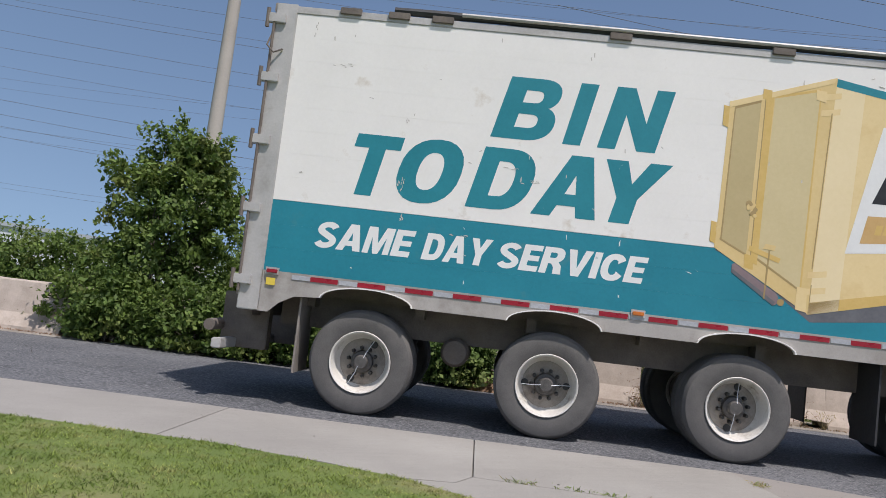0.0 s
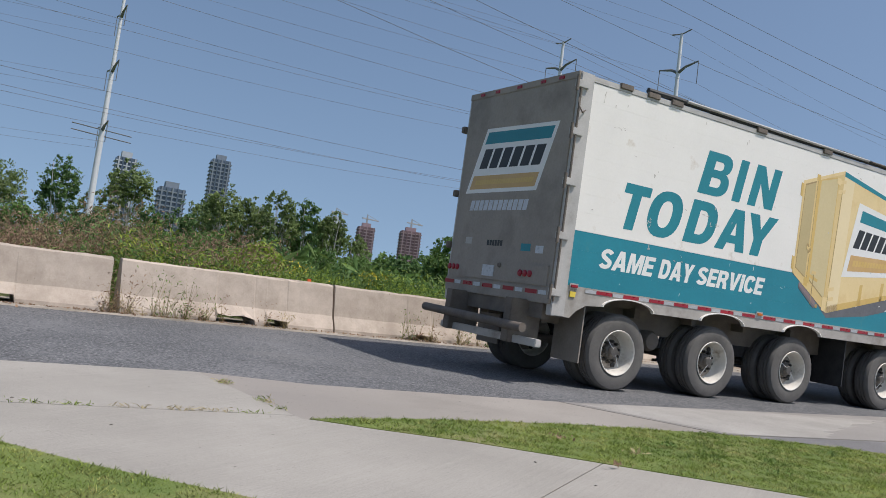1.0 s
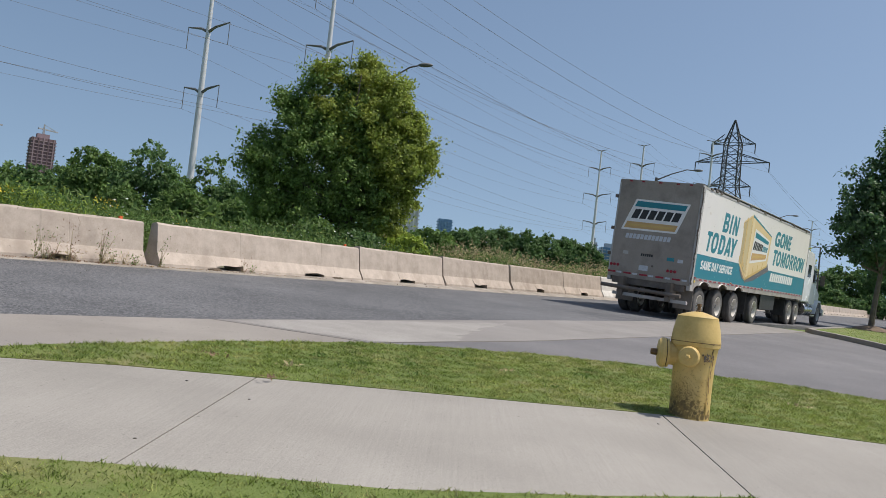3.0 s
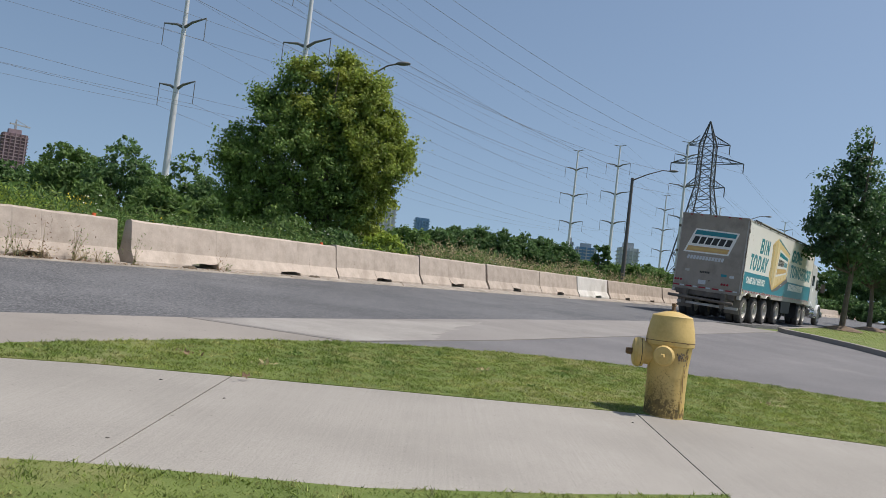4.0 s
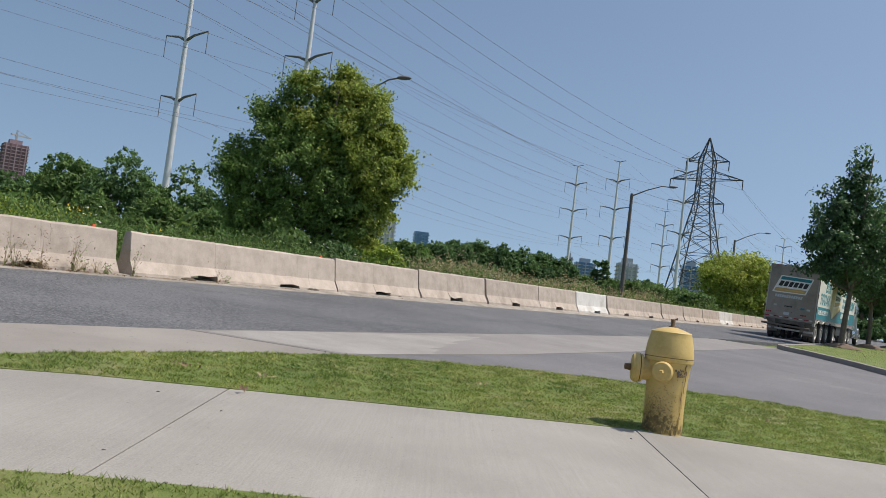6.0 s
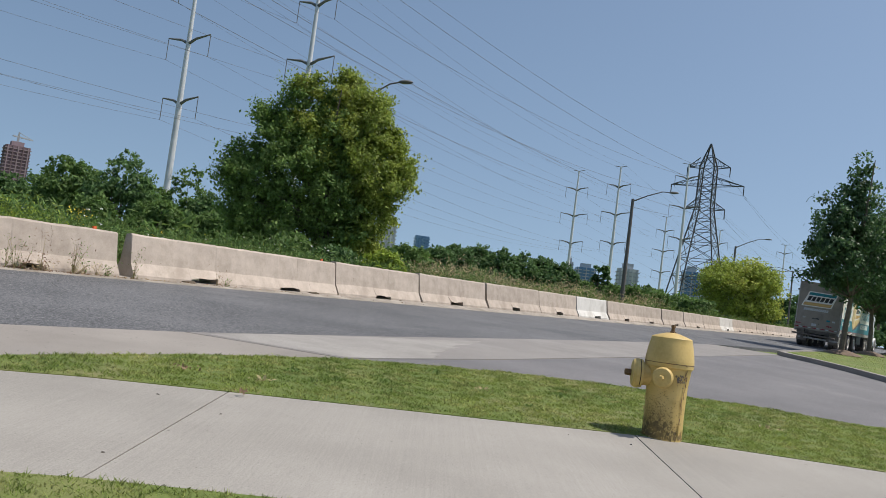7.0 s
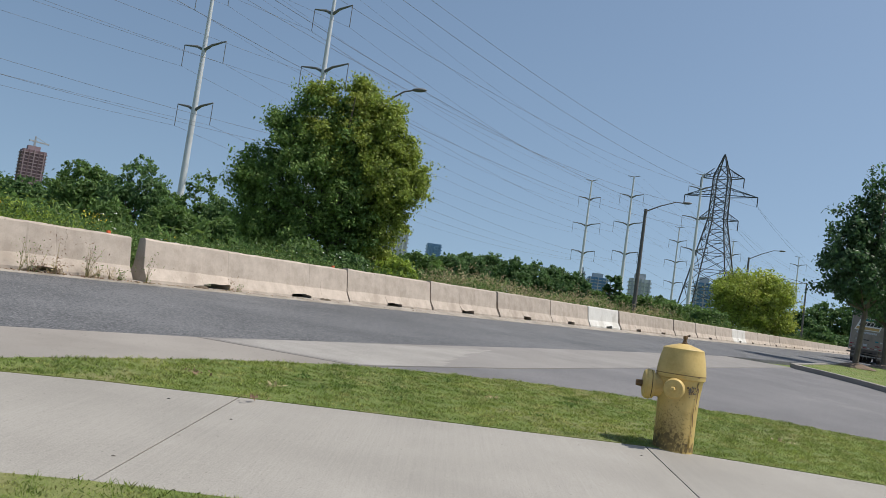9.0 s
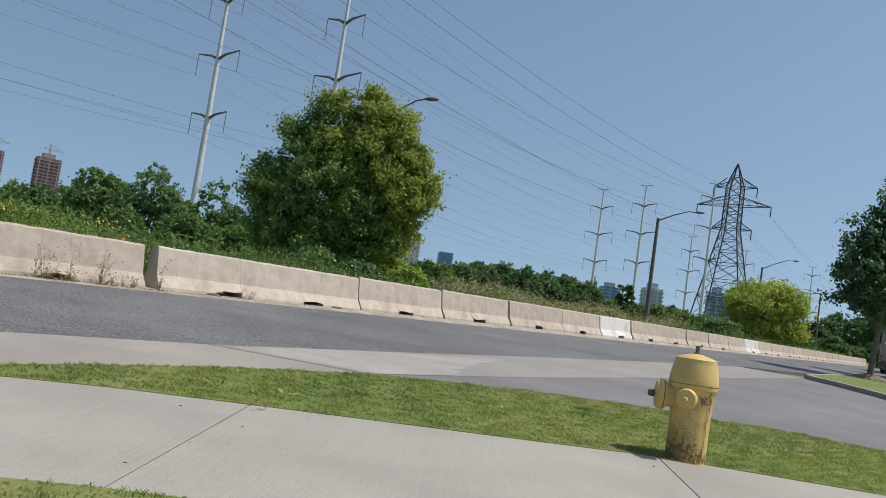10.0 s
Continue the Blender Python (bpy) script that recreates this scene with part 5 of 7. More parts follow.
M_LEAF_MID = leaf("mid green leaf", (0.085, 0.17, 0.045), (0.165, 0.26, 0.07), (0.225, 0.295, 0.075), 0.3, 0.2)
M_LEAF_ASPEN = leaf("aspen leaf", (0.13, 0.19, 0.065), (0.22, 0.29, 0.10), (0.26, 0.31, 0.11), 0.3, 0.3)
M_LEAF_YELLOW = leaf("yellow green leaf", (0.26, 0.345, 0.055), (0.41, 0.47, 0.09), (0.50, 0.49, 0.10), 0.4, 0.3)
M_LEAF_MAPLE = leaf("maple leaf", (0.05, 0.11, 0.045), (0.11, 0.20, 0.075), shine=0.45)
M_LEAF_YELLOWISH = leaf("yellowish weed leaf", (0.20, 0.29, 0.035), (0.33, 0.42, 0.07), (0.40, 0.42, 0.08), 0.3, 0.5)
M_WEED = leaf("weed leaf", (0.10, 0.175, 0.042), (0.19, 0.27, 0.072), (0.33, 0.34, 0.12), 0.4, 0.4, 0.75)
M_DRY = leaf("dry seed head", (0.24, 0.15, 0.10), (0.36, 0.25, 0.17), (0.30, 0.25, 0.12), 0.4, 0.5, 0.8)
M_STRAW = leaf("straw", (0.36, 0.30, 0.16), (0.50, 0.42, 0.25), shine=0.8)
M_SHEET = surf("crumpled brown sheet", (0.17, 0.095, 0.055), (0.36, 0.22, 0.13), 7, 0.85, 0.3, 30, (0.46, 0.33, 0.22), 5, 0.4)
M_CLOD = surf("soil clod", (0.06, 0.045, 0.03), (0.13, 0.10, 0.07), 9, 0.95, 0.6, 50)
M_FLOWER_W = surf("white flower", (0.70, 0.70, 0.64), (0.80, 0.80, 0.75), 9, 0.8, 0, 30)
M_FLOWER_Y = surf("yellow flower", (0.70, 0.52, 0.03), (0.80, 0.62, 0.06), 9, 0.8, 0, 30)
M_FLOWER_R = surf("orange red flower", (0.60, 0.10, 0.03), (0.70, 0.16, 0.05), 9, 0.8, 0, 30)


def place(az, d):
    """Plan position at a bearing (degrees, positive to the left of +y) and distance from the eye."""
    a = radians(az)
    return -math.sin(a) * d, math.cos(a) * d


def height(el, d):
    return EYE_Z + d * math.tan(radians(el))


def leaf_soup(name, centres, length, width, rng, material, parent=None, up=0.35, out=None, label=""):
    """Folded four-cornered leaves at random turns, one island each."""
    n = len(centres)
    ax = rng.normal(size=(n, 3))
    ax[:, 2] -= 0.3
    ax /= np.linalg.norm(ax, axis=1)[:, None]
    nr = rng.normal(size=(n, 3))
    nr[:, 2] += up * 3
    if out is not None:
        nr += out
    sd = np.cross(ax, nr)
    sd /= np.linalg.norm(sd, axis=1)[:, None] + 1e-9
    k = rng.uniform(0.6, 1.35, n)[:, None]
    a, b = ax * length * 0.5 * k, sd * width * 0.5 * k
    nn = np.cross(sd, ax) * width * 0.18 * k
    v = np.stack([centres - a, centres + b + nn - a * 0.1, centres + a, centres - b + nn - a * 0.1], 1).reshape(-1, 3)
    i = np.arange(n)[:, None] * 4
    f = np.concatenate([i + [0, 1, 2], i + [0, 2, 3]], 1).reshape(-1, 3)
    me = bpy.data.meshes.new(name)
    me.vertices.add(len(v))
    me.vertices.foreach_set("co", v.astype(np.float32).ravel())
    me.loops.add(f.size)
    me.loops.foreach_set("vertex_index", f.astype(np.int32).ravel())
    me.polygons.add(len(f))
    me.polygons.foreach_set("loop_start", np.arange(0, f.size, 3, dtype=np.int32))
    me.update(calc_edges=True)
    me.materials.append(material)
    ob = new(name, me)
    if parent:
        ob.parent = parent
    return ob


def crown_points(blobs, clumps, per, spread, rng, hollow=0.55, sprig=0.35):
    """Clump centres in the shells of ellipsoids (x, y, z, rx, ry, rz), then leaves round each centre."""
    vol = np.array([b[3] * b[4] * b[5] for b in blobs]) ** (2 / 3)
    pick = rng.choice(len(blobs), clumps, p=vol / vol.sum())
    b = np.array(blobs)[pick]
    d = rng.normal(size=(clumps, 3))
    d /= np.linalg.norm(d, axis=1)[:, None]
    r = hollow + (1 - hollow) * rng.random(clumps) ** 0.5
    r *= 1 + 0.13 * np.sin(d[:, 0] * 5 + b[:, 0]) * np.sin(d[:, 2] * 6 + 1) + rng.normal(0, 0.05, clumps)
    c = b[:, :3] + d * r[:, None] * b[:, 3:]
    q = np.repeat(c, per, 0)
    o = np.repeat(d, per, 0)
    p = rng.normal(size=(clumps * per, 3)) * spread * np.repeat(rng.uniform(0.6, 1.3, clumps), per)[:, None] * [0.85, 0.85, 0.65]
    twig = d + rng.normal(0, 0.45, (clumps, 3)) + [0, 0, 0.15]
    p += np.repeat(twig, per, 0) * rng.normal(0, spread * sprig, clumps * per)[:, None]
    return c, q + p, o


def tree(name, label, x, y, z, blobs, clumps, per, spread, leaf_size, leaf_mat, seed, bark=None, trunk=0.15, stems=1, category="tree", limbs=30, hollow=0.55, group="", fork=0.35, rise=1.0, sprig=0.35):
    """blobs are given relative to the foot."""
    rng = np.random.default_rng(seed)
    t = empty(name, pose(x, y, z))
    tagged(t, label, category, group)
    c, p, o = crown_points(blobs, clumps, per, spread, rng, hollow, sprig)
    keep = p[:, 2] > 0.03
    leaf_soup("crown", p[keep], leaf_size, leaf_size * 0.6, rng, leaf_mat, t, out=o[keep] * 1.3)
    top = max(b[2] + b[5] * 0.6 for b in blobs) * rise
    bm = bmesh.new()
    for sidx in range(stems):
        lean = np.clip(rng.normal(0, 0.05 if stems == 1 else 0.10, 2), -0.13, 0.13)
        path = [Vector((lean[0] * h * top + rng.normal(0, 0.03), lean[1] * h * top + rng.normal(0, 0.03), h * top - 0.1 * (h == 0))) for h in (0, 0.15, 0.35, 0.55, 0.78, 1.0)]
        tube(path, [trunk * 1.15, trunk * 0.95, trunk * 0.8, trunk * 0.6, trunk * 0.4, trunk * 0.15], 8, bm)
        for k in rng.choice(len(c), min(limbs // stems, len(c)), replace=False):
            e = Vector(c[k])
            h = min(max(fork * top, e.z * 0.55), 0.9 * top) / top
            st = path[0].lerp(path[-1], h)
            mid = st.lerp(e, 0.5) + Vector((0, 0, -0.05 * (e - st).length))
            r = trunk * 0.35 * (1 - h * 0.6)
            tube([st, mid, e], [r, r * 0.6, r * 0.15], 5, bm)
    part("trunk", bm, bark or M_BARK, t, smooth=True)
    return t


def blob_tree(name, label, az, d, el_top, half_deg, mat, seed, base=0.25, clumps=160, per=70, leaf_size=0.2, bark=None, trunk=0.12, stems=1, category="tree", squash=1.0, y=None, group="", hollow=0.55):
    """A crown of several lobes, sized by the angles it fills from the eye."""
    x, yy = place(az, d)
    g = gz(x, yy)
    top = height(el_top, d) - g
    w = d * math.tan(radians(half_deg))
    rng = random.Random(seed)
    lo = base * top
    cz, rz = (top + lo) / 2, (top - lo) / 2
    blobs = [(0, 0, cz, w * 0.82, w * 0.82 * squash, rz * 0.92)]
    for k in range(7):
        a = k * 0.9 + rng.random()
        f = rng.uniform(-0.6, 0.75)
        rr = math.sqrt(max(0.1, 1 - f * f)) * 0.55
        blobs.append((w * rr * math.cos(a), w * rr * math.sin(a) * squash, cz + f * rz * 0.75, w * 0.42, w * 0.42, rz * 0.30))
    return tree(name, label, x, yy, g - 0.02, blobs, clumps, per, max(0.10, w * 0.07), leaf_size, mat, seed, bark, trunk, stems, category, hollow=hollow, group=group)


def plants():
    bx, by = place(-49.2, 29.5)
    rx, ry = 0.656, -0.755
    lobes, sunny = [], []
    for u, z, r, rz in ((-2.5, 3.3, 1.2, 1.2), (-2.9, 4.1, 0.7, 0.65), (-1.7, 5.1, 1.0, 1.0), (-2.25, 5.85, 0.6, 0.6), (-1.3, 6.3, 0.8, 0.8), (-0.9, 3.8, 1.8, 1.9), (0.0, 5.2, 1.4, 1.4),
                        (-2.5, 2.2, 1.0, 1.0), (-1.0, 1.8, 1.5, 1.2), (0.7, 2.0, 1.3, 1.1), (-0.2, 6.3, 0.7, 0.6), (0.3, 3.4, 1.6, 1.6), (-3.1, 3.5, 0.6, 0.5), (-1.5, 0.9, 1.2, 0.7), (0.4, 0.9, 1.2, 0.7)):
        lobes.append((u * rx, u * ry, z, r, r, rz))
    # sun-side lobes: their leaf colour paints the crown as lit from the right
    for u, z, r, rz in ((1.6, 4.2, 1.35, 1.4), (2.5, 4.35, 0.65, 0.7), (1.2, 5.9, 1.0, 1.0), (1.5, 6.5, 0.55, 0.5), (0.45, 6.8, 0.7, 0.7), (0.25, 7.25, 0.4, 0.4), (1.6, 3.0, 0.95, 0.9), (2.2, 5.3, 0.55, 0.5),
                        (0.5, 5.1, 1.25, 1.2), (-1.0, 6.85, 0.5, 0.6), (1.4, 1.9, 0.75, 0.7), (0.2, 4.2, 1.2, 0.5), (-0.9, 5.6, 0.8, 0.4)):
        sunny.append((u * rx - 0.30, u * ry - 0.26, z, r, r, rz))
    elm = tree("broadleaf_tree", "large dense green broadleaf tree, yellowing and coloured lighter on its sun side, behind the barriers", bx, by, gz(bx, by), lobes, 1050, 95, 0.15, 0.115, M_LEAF_BIG, 1, trunk=0.12, stems=4, limbs=90, hollow=0.45, sprig=0.9)
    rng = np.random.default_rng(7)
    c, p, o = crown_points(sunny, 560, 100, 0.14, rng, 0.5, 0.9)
    leaf_soup("crown", p, 0.115, 0.07, rng, M_LEAF_SUNSIDE, elm, out=o * 1.3, label="yellowing crown part, coloured lighter as if sunlit")
    # vine-covered bush at the barriers
    rngx, rngy = place(21.6, 15.0)
    g = gz(rngx, rngy)
    tree("vine_bush", "tall leafy green bush overgrown with vines at the barrier", rngx, rngy, g,
         [(0.15, 0, 2.2, 0.85, 0.8, 0.95), (-0.55, 0, 2.3, 0.6, 0.6, 0.7), (0.55, 0, 2.7, 0.55, 0.6, 0.75), (0.0, 0, 3.1, 0.6, 0.6, 0.55), (-0.55, 0, 3.0, 0.35, 0.4, 0.42), (0.45, 0, 3.35, 0.38, 0.4, 0.4), (0.85, 0, 2.1, 0.38, 0.4, 0.7),
          (-0.2, -0.1, 1.25, 1.0, 0.7, 0.55), (-0.8, -0.2, 0.8, 0.9, 0.7, 0.5), (-1.3, -0.2, 0.5, 0.5, 0.5, 0.45), (0.3, -0.2, 0.55, 1.0, 0.6, 0.42), (1.1, -0.2, 0.4, 0.4, 0.5, 0.35), (-0.68, 0, 3.5, 0.09, 0.1, 0.28), (-0.1, 0, 3.62, 0.1, 0.1, 0.3),
          (0.33, 0, 3.78, 0.1, 0.1, 0.3), (0.78, 0, 3.4, 0.1, 0.1, 0.32), (-1.15, 0, 2.65, 0.12, 0.15, 0.3), (-1.2, 0, 3.0, 0.06, 0.08, 0.2)], 560, 48, 0.085, 0.10, M_LEAF_BUSH, 21, trunk=0.045, stems=4, category="bush", limbs=60, rise=0.6, sprig=0.8)
    for k, (x, y, w, h, deep) in enumerate(((-7.23, 14.5, 1.6, 1.75, 0.75), (-5.9, 13.2, 0.7, 1.05, 0.4), (-4.5, 13.1, 1.1, 1.0, 0.4), (-3.5, 13.1, 0.8, 1.4, 0.4), (-2.55, 13.1, 0.6, 1.15, 0.36), (-1.6, 13.15, 0.5, 0.7, 0.28), (-0.22, 13.0, 0.55, 0.95, 0.4),
                                             (-3.8, 14.7, 1.2, 1.8, 0.75), (-1.8, 14.8, 0.9, 1.55, 0.6), (-9.0, 14.67, 1.8, 1.7, 0.75), (-10.3, 14.2, 1.8, 1.6, 0.75))):
        tree("vine_bush", "leafy green bush growing in front of the barrier" if k == 6 else "low sprawling green vines covering the barrier", x, y, gz(x, y), [(0, 0, h * 0.45, w, deep, h * 0.6), (w * 0.3, 0, h * 0.6, w * 0.5, deep * 0.7, h * 0.45), (-w * 0.5, 0, h * 0.3, w * 0.5, deep * 0.7, h * 0.35)], 45 if k == 5 else 210, 38, 0.085, 0.09, M_LEAF_BUSH if k not in (5, 6) else M_WEED, 30 + k, trunk=0.02, stems=4, category="bush", limbs=30, rise=0.7, sprig=0.8)
    blob_tree("broadleaf_tree", "dark green round tree beyond the meadow", 11.2, 62, 8.4, 3.0, M_LEAF_DARK, 2, 0.15, 420, 30, 0.24)
    # aspen grove and its neighbours
    for k, (az, el, w, d) in enumerate(((-7.3, 7.6, 1.4, 75), (-4.0, 6.6, 1.8, 80), (-0.5, 6.3, 1.5, 82), (-11.3, 8.0, 1.7, 72), (-14.6, 5.6, 1.3, 78), (-17.2, 7.5, 1.6, 70), (-19.0, 6.9, 1.2, 74), (-21.0, 7.6, 1.6, 70), (-22.9, 7.4, 1.3, 73), (-24.7, 7.0, 1.1, 70), (-26.4, 5.3, 1.1, 80), (-15.9, 6.4, 1.3, 84), (-18.2, 6.0, 1.1, 82), (-20.0, 6.5, 1.1, 84), (-22.0, 6.2, 1.1, 82), (-23.9, 5.9, 1.1, 80), (-12.6, 5.2, 1.3, 84), (-9.2, 5.6, 1.4, 86))):
        blob_tree("aspen_tree", "slender green aspen with a pale trunk", az, d, el + 0.5, w * 1.0, M_LEAF_ASPEN if k % 4 else M_LEAF_DARK, 40 + k, 0.30, 230, 26, 0.215, M_PALEBARK, 0.09, 3, group="aspen grove")
    for k, (az, el, w, d, m) in enumerate(((-29.8, 4.9, 1.6, 52, M_LEAF_DARK), (-31.8, 5.3, 1.7, 56, M_LEAF_MID), (-34.6, 5.6, 1.6, 58, M_LEAF_MID), (-38.2, 5.9, 1.4, 56, M_LEAF_MID), (-41.8, 5.6, 1.6, 50, M_LEAF_DARK), (-45.0, 4.7, 1.8, 42, M_LEAF_MID), (-27.0, 4.4, 2.2, 66, M_LEAF_MID), (-24.0, 4.5, 2.2, 62, M_LEAF_MID), (-20.5, 4.6, 2.4, 60, M_LEAF_DARK), (-17.0, 4.6, 2.2, 60, M_LEAF_MID), (-13.0, 4.6, 2.4, 60, M_LEAF_MID), (-9.5, 4.5, 2.2, 62, M_LEAF_DARK), (-5.5, 4.6, 2.2, 62, M_LEAF_MID), (-34.8, 4.4, 2.0, 40, M_LEAF_MID), (-46.5, 4.4, 2.0, 40, M_LEAF_MID), (-28.4, 4.6, 1.9, 60, M_LEAF_MID), (-31.0, 4.6, 1.5, 55, M_LEAF_MID), (-33.1, 6.6, 2.2, 48, M_LEAF_MID), (-36.3, 7.4, 2.5, 44, M_LEAF_DARK), (-40.3, 7.1, 1.7, 52, M_LEAF_MID), (-38.6, 4.6, 2.0, 40, M_LEAF_MID), (-42.0, 4.4, 2.2, 38, M_LEAF_MID),
                                          (-44.0, 5.5, 1.8, 46, M_LEAF_DARK), (-53.9, 3.2, 1.7, 26, M_LEAF_YELLOWISH), (-55.8, 4.0, 2.0, 40, M_LEAF_MID), (-53.5, 3.6, 1.7, 36, M_LEAF_MID), (-58.4, 4.2, 0.8, 70, M_LEAF_MID), (-20.2, 4.2, 1.35, 18.5, M_LEAF_YELLOWISH), (-18.6, 3.3, 0.9, 18, M_LEAF_YELLOWISH), (-15.6, 4.3, 1.5, 50, M_LEAF_MID), (-23.0, 3.6, 1.5, 30, M_LEAF_MID), (-26.0, 3.3, 1.6, 28, M_LEAF_DARK), (-29.0, 3.4, 1.8, 27, M_LEAF_MID), (-47.5, 3.6, 1.6, 27, M_LEAF_MID), (-50.5, 3.0, 1.8, 26, M_LEAF_DARK))):
        blob_tree("shrub", "rounded dense green shrub in the meadow", az, d, el, w, m, 60 + k, 0.0, 420, 18, 0.11 + d * 0.0020, trunk=0.05, stems=3, category="shrub", group="meadow shrubs", hollow=0.72)
    for k, (az, el) in enumerate(((-57.4, 4.0), (-58.9, 4.4), (-60.4, 4.6), (-61.8, 4.5), (-63.2, 4.35), (-64.6, 4.3), (-66.0, 3.9), (-67.4, 2.9), (-69.6, 2.9), (-71.0, 3.0), (-72.4, 2.9), (-73.8, 2.7), (-75.0, 2.6))):
        blob_tree("hedge_shrub", "dense dark green shrub of a long hedge row", az, 66 + (k % 3) * 3, el, 1.5, M_LEAF_DARK if k < 7 else M_LEAF_MID, 80 + k, 0.0, 460, 20, 0.24, trunk=0.05, stems=3, category="shrub", group="hedge row", hollow=0.75)
    blob_tree("cedar_tree", "narrow dark green cedar", -68.75, 72, 4.4, 0.75, M_LEAF_DARK, 95, 0.0, 110, 60, 0.22)
    blob_tree("small_tree", "small dark tree among far shrubs", -71.9, 90, 3.3, 0.6, M_LEAF_DARK, 96, 0.1, 60, 50, 0.25)
    blob_tree("willow_bush", "large round yellow-green bush behind the barriers", -77.6, 80, 5.7, 2.95, M_LEAF_YELLOW, 97, 0.0, 1300, 24, 0.24, trunk=0.1, stems=3, category="bush", hollow=0.7)
    for k, (az, el, w, d) in enumerate(((-80.9, 3.6, 1.2, 130), (-82.4, 4.1, 1.4, 135), (-84.2, 4.4, 1.5, 130), (-86.2, 4.6, 1.5, 130), (-88.0, 4.2, 1.5, 135), (-90.0, 4.0, 1.6, 140))):
        blob_tree("broadleaf_tree", "dark green tree far down the road", az, d, el, w, M_LEAF_DARK, 100 + k, 0.1, 260, 22, 0.42, group="far roadside trees")
    for k in range(16):
        blob_tree("hedge_shrub", "dark green shrub far down the road", -78.3 - k * 1.15, 118 + (k % 3) * 4, 1.9 + 0.5 * (k % 2), 1.1, M_LEAF_DARK, 140 + k, 0.0, 160, 20, 0.42, trunk=0.06, stems=2, category="shrub", group="far roadside shrubs")
    for k, (x, y, top, w) in enumerate(((45.0, 4.85, 9.6, 2.3), (56.0, 4.55, 8.6, 2.2), (68.0, 4.0, 8.0, 2.2), (50.0, -2.5, 8.0, 2.3))):
        tree("maple_tree", "young dark green maple on the lawn island, mulch at its foot", x, y, gz(x, y) + 0.13,
             [(0, 0, top * 0.50, w, w, top * 0.22), (0.15, 0.1, top * 0.66, w * 0.72, w * 0.72, top * 0.2), (0.1, -0.1, top * 0.82, w * 0.40, w * 0.40, top * 0.16), (0, -0.2, top * 0.94, w * 0.16, w * 0.16, top * 0.08)], 260, 62, 0.22, 0.2, M_LEAF_MAPLE, 120 + k, trunk=0.13, limbs=24, group="island maples", fork=0.3, hollow=0.3)
        m = tagged(part("mulch_mound", lathe([(1.0, 0.0), (0.75, 0.12), (0.4, 0.22), (0.12, 0.26), (0, 0.26)], 20), M_MULCH, smooth=True), "low round mound of brown wood mulch at a tree's foot", "mulch", "mulch mounds")
        m.matrix_basis = pose(x, y, gz(x, y) + 0.11)


